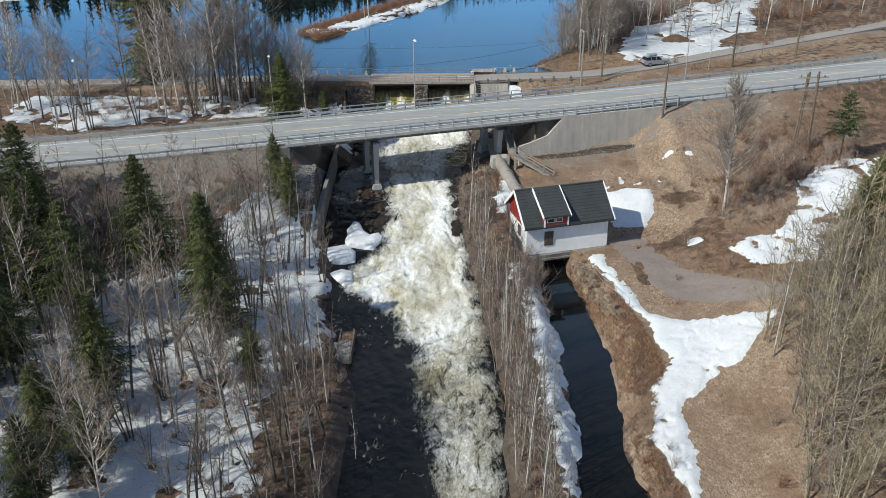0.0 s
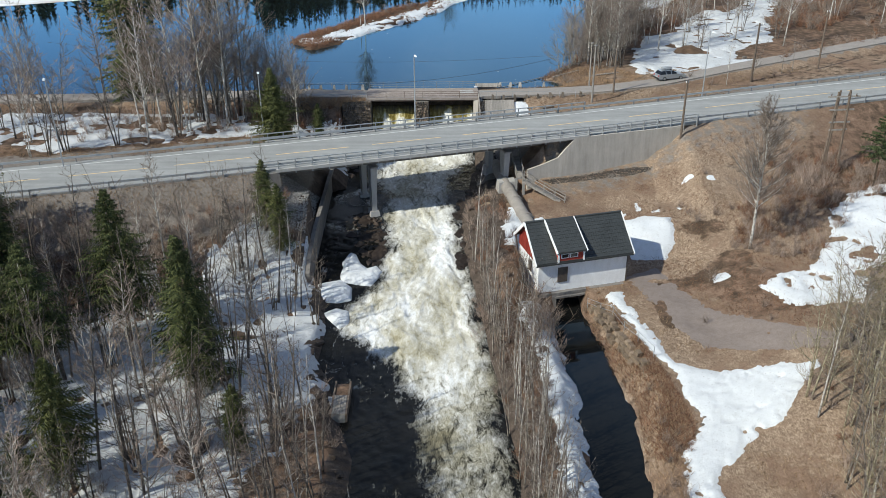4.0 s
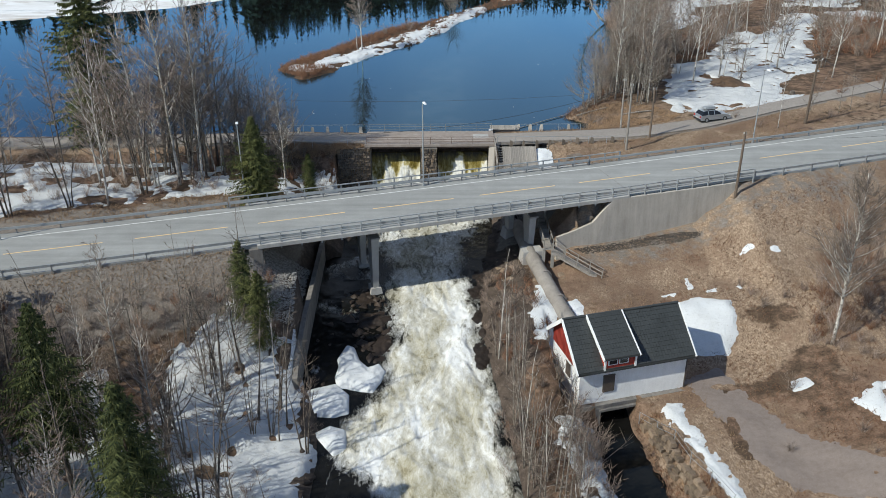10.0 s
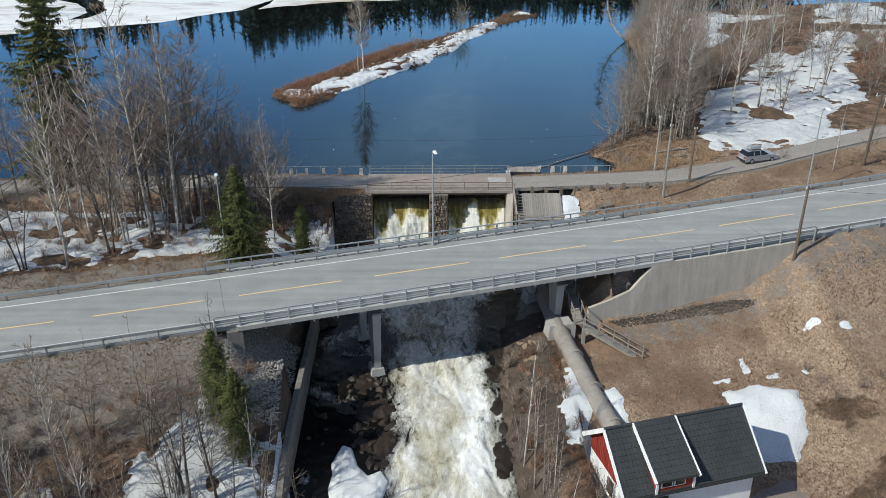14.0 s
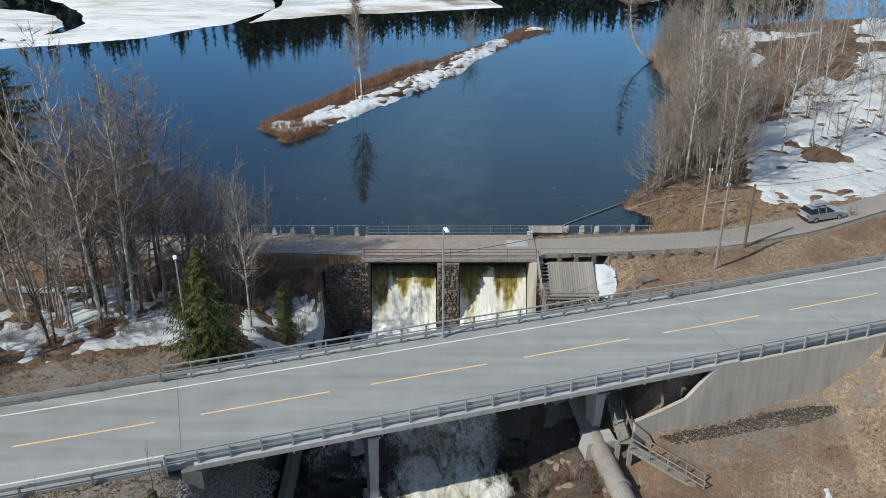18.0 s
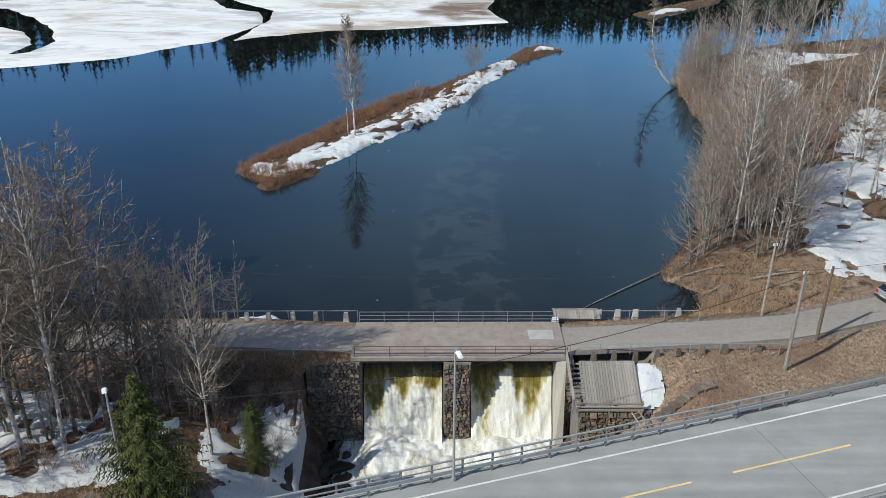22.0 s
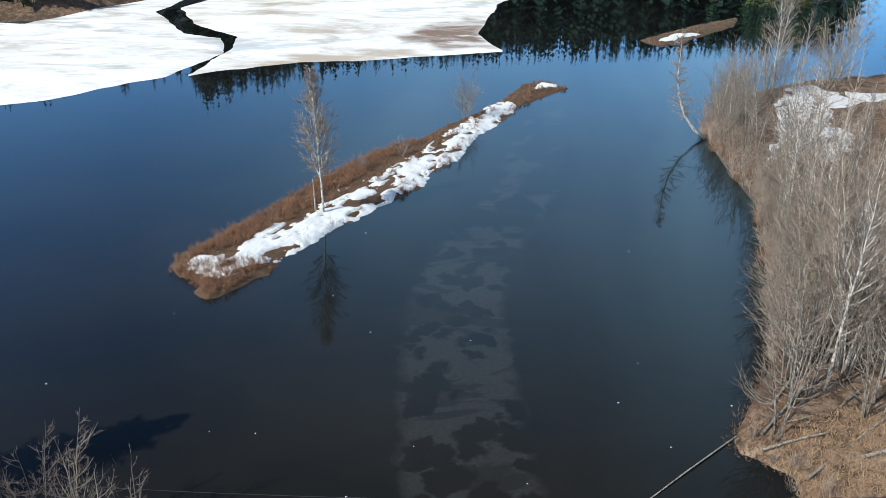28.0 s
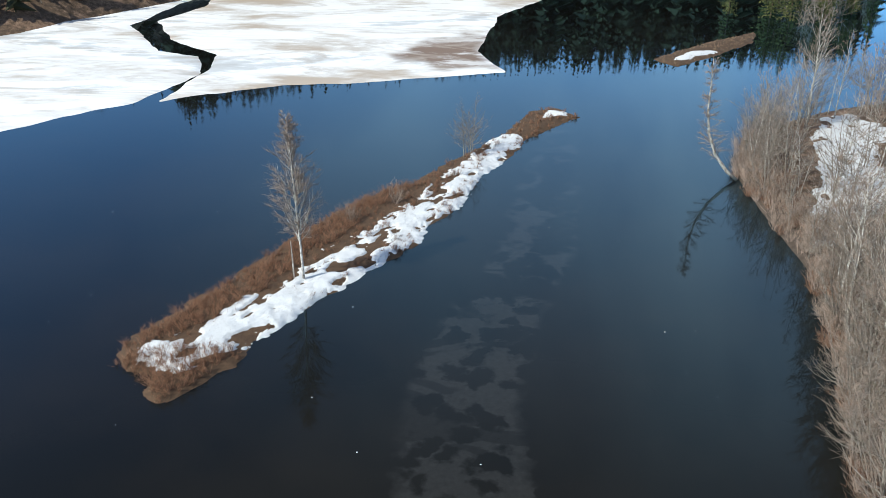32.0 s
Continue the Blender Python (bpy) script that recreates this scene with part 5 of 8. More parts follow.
# ---- trees ----
def bare_tree(name, h, seed, kind="birch", limbs=40, twigs=5, spread=0.16, stems=1, low=0.25, label="", rise=1.0, slim=1.0, tint="twig", subs=1):
    """A leafless tree: tapered stems, limbs that sweep upwards, side branches and fine twigs."""
    r = random.Random(seed)
    tree = thing(name, label, "tree")
    trunk, crown = Geo(), Geo()
    way = lambda az, el: Vector((math.cos(az) * math.cos(el), math.sin(az) * math.cos(el), math.sin(el)))
    for k in range(stems):
        a0 = r.uniform(0, 6.28) + k * 6.28 / stems
        lean = 0.05 * h * (1 if stems == 1 else r.uniform(1.6, 4.2))
        top = h * (1 if k == 0 else r.uniform(0.65, 0.95))
        base = Vector((math.cos(a0) * 0.25, math.sin(a0) * 0.25, -0.3)) if stems > 1 else Vector((0, 0, -0.3))
        pts, n = [], 9
        wob = Vector((0, 0, 0))
        for i in range(n + 1):
            t = i / n
            wob += Vector((r.uniform(-1, 1), r.uniform(-1, 1), 0)) * 0.010 * h
            pts.append(base + Vector((math.cos(a0) * lean * t ** 1.4, math.sin(a0) * lean * t ** 1.4, t * (top + 0.3))) + wob * t)
        r0 = (0.0105 * h * (1 if stems == 1 else 0.6) + 0.02) * slim
        trunk.tube(pts, [max(0.015, r0 * (1 - t / n) ** 0.8) for t in range(n + 1)], 6)
        at = lambda u: pts[min(n - 1, int(u * n))].lerp(pts[min(n, int(u * n) + 1)], u * n - int(u * n))
        count = limbs // stems
        for j in range(count):
            u = low + (0.97 - low) * ((j + r.random()) / count)
            p = at(u)
            az = r.uniform(0, 6.28) if stems == 1 or r.random() < 0.45 else a0 + r.uniform(-1.6, 1.6)
            prof = (1 - u) ** 0.6 * (0.6 + 0.4 * min(1, (u - low) * 5 + 0.3))
            ln = max(0.35, spread * h * 1.9 * prof * r.uniform(0.55, 1.25))
            e0, e1 = (r.uniform(28, 52), r.uniform(58, 82)) if kind == "birch" else (r.uniform(2, 40), r.uniform(38, 70))
            e0, e1 = radians(min(80, e0 * rise + 12 * u)), radians(min(86, e1 * rise))
            q = [p]
            for f in (0.0, 0.45, 1.0):
                az += r.uniform(-0.25, 0.25)
                q.append(q[-1] + way(az, e0 + (e1 - e0) * f) * ln * 0.36)
            rb = max(0.018, (0.0105 if kind == "birch" else 0.0135) * ln + 0.01)
            (trunk if u < 0.8 else crown).tube(q, [rb, rb * 0.75, rb * 0.5, 0.008], 3, False)
            for b in range(min(5, subs + int(ln * 1.6))):
                v = r.uniform(0.35, 2.7)
                st = q[int(v)].lerp(q[int(v) + 1], v - int(v))
                d = way(az + r.uniform(-1.3, 1.3), r.uniform(0.15, 1.25))
                bl = ln * r.uniform(0.22, 0.48) + 0.2
                en = st + d * bl
                crown.spike(st, en, 0.016)
                for w in range(twigs):
                    a = st.lerp(en, r.uniform(0.15, 1.0))
                    dd = (d + Vector((r.uniform(-0.9, 0.9), r.uniform(-0.9, 0.9), r.uniform(-0.4, 0.8)))).normalized()
                    crown.spike(a, a + dd * (bl * r.uniform(0.3, 0.75) + 0.1), 0.0145)
    part("trunk", trunk, M[kind], tree, smooth=True)
    part("crown", crown, M[tint], tree)
    return tree


def spruce(name, h, seed, width=0.17, whorls=None, spikes=12, label="", mat="needle", clear=0.06, droop=0.25, per=8, fat=1.0, dead=0, wisp=0.28):
    r = random.Random(seed)
    tree = thing(name, label, "tree")
    part("trunk", Geo().tube([(0, 0, -0.4), (0.02 * h * 0.3, 0, h * 0.5), (0, 0, h)], [0.012 * h + 0.03, 0.007 * h + 0.02, 0.01], 7), M["pine"], tree, smooth=True)
    g = Geo()
    whorls = whorls or int(h * 2.1)
    for i in range(whorls):
        u = clear + (0.985 - clear) * i / (whorls - 1)
        ln = min(width * h * 0.8, 0.6 * (h * (1 - u)) ** 0.85 + 0.1) * r.uniform(0.72, 1.15)
        for k in range(per):
            if r.random() < 0.1:
                continue
            az = 6.283 * (k + r.uniform(-0.4, 0.4)) / per + i * 0.7
            l2 = ln * r.uniform(0.65, 1.2) * (1 + 0.28 * math.sin(2 * az + seed + 5 * u))
            z0 = u * h + r.uniform(-0.12, 0.12)
            d = Vector((math.cos(az), math.sin(az), 0))
            side = Vector((-d.y, d.x, 0))
            dz = 0.35 * (u - 0.45)
            pt = lambda t: Vector((0, 0, z0)) + d * l2 * t + Vector((0, 0, l2 * (dz * t - droop * t + 0.30 * droop * t * t * t * 2)))
            g.spike(pt(0.0), pt(1.0), 0.03)
            for q in range(spikes):
                t = 0.18 + 0.82 * (q + r.random()) / spikes
                p = pt(t)
                wv = l2 * wisp * (1.15 - t) + 0.12
                sg = 1 if q % 2 else -1
                e = p + side * sg * wv * r.uniform(0.6, 1.1) + d * wv * r.uniform(0.25, 0.75) + Vector((0, 0, -wv * r.uniform(0.05, 0.5)))
                g.spike(p, e, (0.06 + 0.05 * wv) * fat)
                g.spike(p.lerp(e, 0.3), e + Vector((r.uniform(-0.1, 0.1), r.uniform(-0.1, 0.1), -0.3 * r.random() - 0.05)), 0.06 * fat)
    part("crown", g, M[mat], tree)
    if dead:
        g = Geo()
        for k in range(dead):
            u, az = r.uniform(0.06, clear + 0.22), r.uniform(0, 6.28)
            ln = width * h * r.uniform(0.35, 0.95)
            p, e = Vector((0, 0, u * h)), Vector((math.cos(az) * ln, math.sin(az) * ln, u * h - 0.25 * ln))
            g.spike(p, e, 0.028)
            for q in range(7):
                s = p.lerp(e, r.uniform(0.25, 1))
                g.spike(s, s + Vector((r.uniform(-0.6, 0.6), r.uniform(-0.6, 0.6), r.uniform(-0.6, 0.1))), 0.014)
        part("dead_wood", g, M["alder"], tree, "bare grey-brown lower branches")
    return tree


def bush(name, h, seed, n=26, twigs=9, mat="twig", label="", spread=0.8):
    r = random.Random(seed)
    b = thing(name, label, "shrub")
    g = Geo()
    for k in range(n):
        az, el = r.uniform(0, 6.28), radians(r.uniform(35, 85))
        ln = h * r.uniform(0.55, 1.1)
        d = Vector((math.cos(az) * math.cos(el) * spread, math.sin(az) * math.cos(el) * spread, math.sin(el)))
        p = Vector((r.uniform(-0.25, 0.25) * h * 0.5, r.uniform(-0.25, 0.25) * h * 0.5, -0.1))
        e = p + d * ln
        g.spike(p, e, 0.02)
        for q in range(twigs):
            s = p.lerp(e, r.uniform(0.25, 0.95))
            dd = (d + Vector((r.uniform(-0.9, 0.9), r.uniform(-0.9, 0.9), r.uniform(-0.2, 0.7)))).normalized()
            g.spike(s, s + dd * ln * r.uniform(0.2, 0.5), 0.013)
    part("crown", g, M[mat], b)
    return b


BL = "tall slender leafless birch with white bark and brown twigs"
AL = "leafless grey-barked alder with several upright stems"
protos = dict(
    birch=[bare_tree("birch_tree", 16, 11, "birch", 46, 6, 0.13, slim=0.66, label=BL), bare_tree("birch_tree", 15, 12, "birch", 42, 6, 0.145, low=0.3, slim=0.66, label=BL),
           bare_tree("birch_tree", 13, 13, "birch", 42, 6, 0.15, stems=2, low=0.35, slim=0.75, label="leafless twin-stemmed birch with white bark")],
    thin=[bare_tree("young_birch", 10, 21, "birch", 18, 2, 0.11, low=0.35, slim=0.62, tint="darktwig", label="thin young leafless birch with pale stem"), bare_tree("young_alder", 11, 22, "alder", 18, 2, 0.11, low=0.3, slim=0.62, tint="darktwig", label="thin young leafless alder with grey stem"),
          bare_tree("young_alder", 9, 23, "alder", 21, 2, 0.13, stems=3, low=0.25, slim=0.75, tint="darktwig", label="thin leafless alder clump with grey stems")],
    alder=[bare_tree("alder_tree", 13, 31, "alder", 36, 2, 0.18, stems=5, low=0.18, slim=0.75, label=AL), bare_tree("alder_tree", 11, 32, "alder", 36, 2, 0.21, stems=4, low=0.16, slim=0.75, label=AL),
           bare_tree("alder_tree", 14, 33, "alder", 34, 3, 0.2, stems=2, low=0.2, slim=0.7, label=AL)],
    stem=[bare_tree("young_birch", 12, 24, "darkbark", 20, 2, 0.11, low=0.35, slim=0.8, tint="darktwig", label="slender dark-stemmed young birch without leaves"), bare_tree("young_alder", 11, 25, "darkbark", 22, 2, 0.13, stems=2, low=0.3, slim=0.95, tint="darktwig", label="dark leafless alder with twin stems"),
          bare_tree("young_alder", 9, 26, "darkbark", 24, 2, 0.14, stems=4, low=0.22, slim=0.95, tint="darktwig", label="dark leafless alder clump"), bare_tree("young_birch", 11, 27, "birch", 18, 2, 0.11, low=0.35, slim=0.7, tint="darktwig", label="thin young leafless birch with pale stem")],
    darkalder=[bare_tree("alder_tree", 13, 34, "darkbark", 46, 4, 0.16, stems=4, low=0.25, slim=0.75, label="dark-stemmed leafless alder with several trunks"), bare_tree("alder_tree", 14, 35, "darkbark", 44, 5, 0.15, low=0.3, slim=0.7, label="tall dark-stemmed leafless alder")],
    aspen=[bare_tree("aspen_tree", 14, 61, "aspen", 40, 4, 0.13, low=0.2, slim=0.7, tint="strawtwig", label="tall leafless aspen with yellow-grey bark"),
           bare_tree("aspen_tree", 13, 62, "aspen", 42, 4, 0.14, stems=3, low=0.2, slim=0.8, tint="strawtwig", label="leafless aspen clump with yellow-grey stems")],
    slender=[bare_tree("birch_tree", 16, 63, "birch", 84, 11, 0.135, low=0.24, slim=0.7, subs=4, label="slender white birch standing alone on the islet", rise=1.22)],
    spruce=[spruce("spruce_tree", 16, 41, 0.27, whorls=30, clear=0.3, dead=40, spikes=16, per=9, fat=0.72, label="dark green spruce with drooping boughs"), spruce("spruce_tree", 12, 42, 0.31, whorls=30, spikes=15, per=9, fat=0.72, label="dense dark green spruce with drooping boughs"),
            spruce("spruce_tree", 14, 47, 0.3, whorls=26, clear=0.24, dead=40, spikes=16, per=9, fat=0.72, droop=0.4, label="broad ragged dark green spruce")],
    young=[spruce("spruce_tree", 10, 48, 0.34, whorls=30, clear=0.02, spikes=20, per=13, fat=0.62, droop=0.14, wisp=0.2, label="full bright green young spruce beside the road")],
    fir=[spruce("spruce_tree", 17, 43, 0.2, whorls=20, spikes=4, per=7, fat=2.6, label="distant dark spruce of coarse build")],
    pine=[spruce("pine_tree", 10, 44, 0.28, whorls=12, spikes=12, per=7, label="small green pine with open crown on the slope", mat="pinegreen", clear=0.4, droop=-0.1)],
    bush=[bush("bush", 2.2, 51, 24, 5, label="leafless brown bush on rough ground"), bush("bush", 1.6, 52, 20, 6, label="leafless brown bush on rough ground")],
    low=[bush("bush", 1.5, 55, 15, 3, "redtwig", "low red-brown leafless willow bush", 0.95)],
    red=[bush("bush", 1.5, 53, 28, 5, "redtwig", "dense red-brown leafless willow bush", 0.9), bush("bush", 1.1, 54, 24, 5, "redtwig", "low red-brown leafless willow bush", 1.0)],
)
HOME = {}
FEET = []
tr = random.Random(99)


def plant(kind, x, y, scale=1.0, z=None, group="", which=None, tilt=0.0, az=None, lean=0.0):
    lot = protos[kind]
    ob = lot[which if which is not None else tr.randrange(len(lot))]
    zz = ground_at(x, y) if z is None else z
    m = pose(x, y, zz, 0, -lean, 0) @ pose(0, 0, 0, tilt * tr.uniform(-1, 1), tilt * tr.uniform(-1, 1), tr.uniform(0, 360) if az is None else az)
    if ob in HOME:
        new_ob = copy_thing(ob, m)
    else:
        new_ob, HOME[ob] = ob, True
        ob.matrix_basis = m
    FEET.append((x, y))
    s = scale * tr.uniform(0.94, 1.06)
    new_ob.scale = (s, s, s)
    if group:
        tagged(new_ob, group=group)
    return new_ob


def scatter(n, area, kinds, lo, hi, gap, group, seed, cond=None, tilt=3.0, z=None, join="", lean=0.0):
    """Plants n things at random within the polygon, no two nearer than gap; join makes one thicket of them."""
    r = random.Random(seed)
    px, py = [p[0] for p in area], [p[1] for p in area]
    done, tries, lot = [], 0, {}
    while len(done) < n and tries < n * 60:
        tries += 1
        x, y = r.uniform(min(px), max(px)), r.uniform(min(py), max(py))
        if inside(area, np.array([x]), np.array([y]))[0] < 0 or any((x - a) ** 2 + (y - b) ** 2 < gap * gap for a, b in done):
            continue
        if cond and not cond(x, y):
            continue
        done.append((x, y))
        zz = None if z is None else float(z(np.array([x]), np.array([y]))[0])
        if join:
            ob = r.choice(protos[r.choice(kinds)])
            s = r.uniform(lo, hi)
            m = pose(x, y, ground_at(x, y) if zz is None else zz, r.uniform(-4, 4), r.uniform(-4, 4), r.uniform(0, 360)) @ Matrix.Diagonal((s, s, s, 1))
            lot.setdefault(ob.children[0].data.materials[0], []).append((ob.children[0].data, m))
        else:
            plant(r.choice(kinds), x, y, r.uniform(lo, hi), zz, group, tilt=tilt, lean=lean)
    for mat, items in lot.items():
        co, fa, base = [], [], 0
        for me, m in items:
            c = np.empty(len(me.vertices) * 3, np.float32)
            me.vertices.foreach_get("co", c)
            f = np.empty(len(me.loops), np.int32)
            me.loops.foreach_get("vertex_index", f)
            mm = np.array(m)
            co.append(c.reshape(-1, 3) @ mm[:3, :3].T + mm[:3, 3])
            fa.append(f + base)
            base += len(c) // 3
        co, fa = np.concatenate(co), np.concatenate(fa)
        me = bpy.data.meshes.new("thicket")
        me.vertices.add(len(co))
        me.vertices.foreach_set("co", co.astype(np.float32).ravel())
        me.loops.add(len(fa))
        me.loops.foreach_set("vertex_index", fa)
        me.polygons.add(len(fa) // 3)
        me.polygons.foreach_set("loop_start", np.arange(0, len(fa), 3, dtype=np.int32))
        me.update(calc_edges=True)
        me.materials.append(mat)
        solid("thicket", me, None, join, "shrubs", kind="stuff")


G1 = "forest on the left bank"
for x, y, h in ((-21.1, 53.1, 17.5), (-29.6, 61.8, 16.5), (-27.3, 41.2, 12.8), (-34.4, 54.3, 13.5), (-28.6, 33.4, 9.5), (-25.2, 32.2, 8), (-38.5, 54.8, 15), (-30.8, 41.0, 6), (-44, 68, 14), (-39, 40, 14), (-36, 31, 13), (-28, 29, 9), (-40.5, 63, 15), (-37, 45.5, 13.5), (-42, 55, 15)):
    plant("spruce", x, y, h / 15, group=G1, which=(0, 2)[int(x * 7) % 2])
for x, y, h in ((-19.4, 79.2, 8.0), (-17.6, 77.2, 7.2), (-16.3, 46.4, 6.5), (-21, 55.5, 9)):
    plant("spruce", x, y, h / 12, group=G1, which=1)
for x, y, h in ((-49, 71, 16), (-45, 60, 15), (-47, 50, 14), (-52, 62, 15)):
    plant("fir", x, y, h / 17, group=G1)
# Spruces beyond the left edge of view, added to shade the snow.
scatter(24, [(-75, 22), (-52, 22), (-44, 40), (-46, 60), (-52, 74), (-75, 72)], ["fir"], 0.7, 0.95, 2.4, G1, 22)
left_wood = [(-12.8, 76), (-12.5, 66), (-12, 58), (-10.5, 48), (-9.5, 36), (-10, 27), (-58, 27), (-62, 68), (-40, 73), (-26, 78), (-18, 80)]
scatter(185, left_wood, ["stem"], 0.7, 1.25, 0.75, G1, 1)
scatter(70, left_wood, ["bush"], 0.6, 1.3, 1.2, "", 31, join="leafless brown undergrowth on the forest floor")
scatter(74, [(-17, 76), (-17, 66), (-16.5, 58), (-16, 48), (-15, 36), (-14, 27), (-58, 27), (-62, 68), (-40, 73), (-26, 78), (-20, 79)], ["birch", "birch", "alder"], 0.65, 1.0, 1.6, G1, 2)
scatter(58, [(-10.3, 56), (-8.3, 46), (-8.3, 28), (-15, 28), (-14, 50)], ["bush", "thin", "bush", "stem"], 0.6, 1.25, 0.7, "bushes on the river bank", 3)
scatter(200, [(-74, 84), (-22, 86.5), (-17, 83), (-22, 78), (-45, 73), (-74, 70)], ["bush", "bush", "red"], 0.5, 1.1, 0.9, "", 4, cond=lambda x, y: (y - float(road_y(x))) * RC < -8.5, join="leafless grey-brown brush on the road bank")
G2 = "alders between the river and the canal"
scatter(96, [(4.2, 71), (6, 46), (6.3, 28), (9.6, 28), (9.4, 50), (8.8, 60), (6.6, 68), (5, 80), (3.6, 80)], ["thin"], 0.6, 1.08, 0.5, G2, 5)
scatter(34, [(3.4, 80), (6, 28), (9, 28), (10, 70), (9, 80), (8, 93), (4, 93)], ["bush", "bush", "bush", "red"], 0.5, 1.15, 0.8, "bushes on the spit", 6)
scatter(85, [(3.4, 62), (3.0, 78), (3.2, 92), (7, 93), (8.8, 84), (8.8, 72), (9.5, 62)], ["bush", "bush", "red"], 0.45, 1.0, 0.5, "", 43, join="leafless grey-brown brush on the river bank")
scatter(50, [(5.2, 62), (6.2, 45), (6.4, 28), (9.6, 28), (9.6, 50), (10, 62)], ["bush", "bush", "red"], 0.45, 1.0, 0.5, "", 44, join="leafless grey-brown brush between river and canal")
scatter(190, [(-54, 77), (-30, 77), (-25.5, 76), (-26, 68), (-30, 66), (-36, 60), (-54, 60)], ["bush", "bush", "red"], 0.6, 1.3, 0.9, "", 45, join="leafless brown scrub below the road bank")
scatter(24, [(8.4, 72.5), (9.9, 71.6), (11.7, 69.5), (11.7, 60), (9, 60)], ["bush"], 0.8, 1.6, 0.5, "bushes before the power house", 33)
scatter(22, [(17.2, 62), (18.4, 56), (17.6, 44), (17.4, 30), (19, 30), (19.5, 50)], ["bush"], 0.35, 0.7, 1.2, "bushes along the canal", 7)
plant("thin", -6.6, 38.2, 0.5, -9.0, which=0)
G3 = "wood at the foot of the slope"
scatter(124, [(27.5, 34), (29.5, 46), (31, 53), (36, 59), (48, 64), (52, 50), (44, 28), (26.5, 28)], ["alder", "aspen", "aspen", "thin", "aspen"], 0.65, 1.15, 1.0, G3, 8)
for x, y, h, k in ((44.6, 63.3, 12, "spruce"), (49, 60, 13, "spruce"), (46, 52, 10, "spruce"), (41, 44, 8, "spruce"), (41.5, 59.5, 11, "spruce"), (38.6, 41, 9, "spruce"), (36.2, 36, 8, "spruce"), (47.5, 64.5, 13, "spruce"), (39.5, 36.5, 10, "spruce")):
    plant(k, x, y, h / 14, group=G3, which=2)
scatter(26, [(28.5, 34), (31, 50), (37, 58), (47, 60), (46, 40), (40, 28)], ["stem"], 0.7, 1.1, 1.2, G3, 64)
scatter(110, [(25.5, 30), (29.5, 46), (32, 54), (38, 60), (48, 60), (46, 40), (40, 28)], ["bush", "red", "bush"], 0.6, 1.2, 0.9, "", 65, join="leafless brown undergrowth at the foot of the slope")
plant("pine", 52.7, 88.3, 1.0)
bb = bare_tree("birch_tree", 17, 15, "birch", 84, 13, 0.2, low=0.3, slim=0.85, subs=2, rise=0.85, label="large leafless birch with a broad twiggy crown on the slope")
bb.matrix_basis = pose(34.7, 77.8, ground_at(34.7, 77.8), 1, -2, 60)
scatter(170, [(33.4, 76), (36, 85), (44, 96), (52, 100), (60, 99), (57, 90), (47, 81), (40, 74)], ["red", "bush", "bush"], 0.5, 1.15, 0.6, "", 42, join="low red-brown brush on the slope")
scatter(30, [(33.5, 79), (37, 79), (45, 84), (50, 94), (44, 97), (37, 90)], ["red", "red", "bush"], 1.0, 1.8, 0.9, "", 57, join="tall red-brown saplings behind the birch on the slope")
for x, y in ((33.2, 78.6), (36.6, 79.5), (38, 84), (39.5, 82), (44, 88), (42, 92), (47, 90)):
    plant("bush", x, y, tr.uniform(0.7, 1.3), group="bushes on the slope")
scatter(16, [(25, 66), (31, 58), (34, 66), (45, 92), (36, 96), (28, 88)], ["bush"], 0.35, 0.8, 2.0, "bushes on the slope", 9)

G4 = "trees between the road and the dam"
for x, y, k, s, w in ((-31.5, 104.2, "birch", 1.05, 0), (-29, 104.9, "birch", 1.0, 1), (-29, 106.7, "darkalder", 0.95, 1), (-27.8, 107.9, "birch", 0.85, 2), (-26.9, 107.1, "darkalder", 0.95, 1), (-21.6, 108.7, "darkalder", 0.75, 1), (-19.5, 105.6, "birch", 0.8, 1), (-31.8, 106, "darkalder", 0.9, 1), (-34, 104.2, "birch", 0.9, 2), (-35, 102.1, "darkalder", 0.8, 0), (-36.5, 108, "birch", 0.9, 0), (-34.8, 109.2, "alder", 0.9, 2), (-25.9, 111.2, "darkalder", 0.8, 0), (-24, 111.3, "darkalder", 0.75, 1), (-33, 108, "darkalder", 0.9, 1), (-30.4, 109, "birch", 0.84, 0), (-28.4, 110.4, "darkalder", 0.95, 1), (-32.2, 111.4, "alder", 0.95, 0), (-24.6, 109.4, "alder", 1.0, 1), (-22.6, 110.6, "alder", 0.9, 0), (-38, 105, "birch", 0.85, 1)):
    plant(k, x, y, s * (1.5 if x < -26 else 1.12), group=G4, which=w)
scatter(26, [(-70, 112), (-70, 96), (-52, 93), (-38, 98), (-36, 112)], ["darkalder", "birch", "stem"], 0.9, 1.25, 1.7, G4, 10)
scatter(12, [(-36, 113), (-36, 109), (-20, 108), (-15, 112)], ["stem", "bush"], 0.6, 0.9, 1.2, G4, 11)
scatter(46, [(-52, 110), (-52, 98), (-24, 103), (-21, 109), (-30, 113)], ["bush", "bush", "red"], 0.6, 1.2, 1.2, "", 34, join="leafless brown undergrowth between the road and the dam")
scatter(26, [(-22, 114.5), (-22, 109), (-14.6, 107), (-14.2, 113.4)], ["bush", "bush", "red"], 0.6, 1.1, 0.8, "bushes below the dam track", 12)
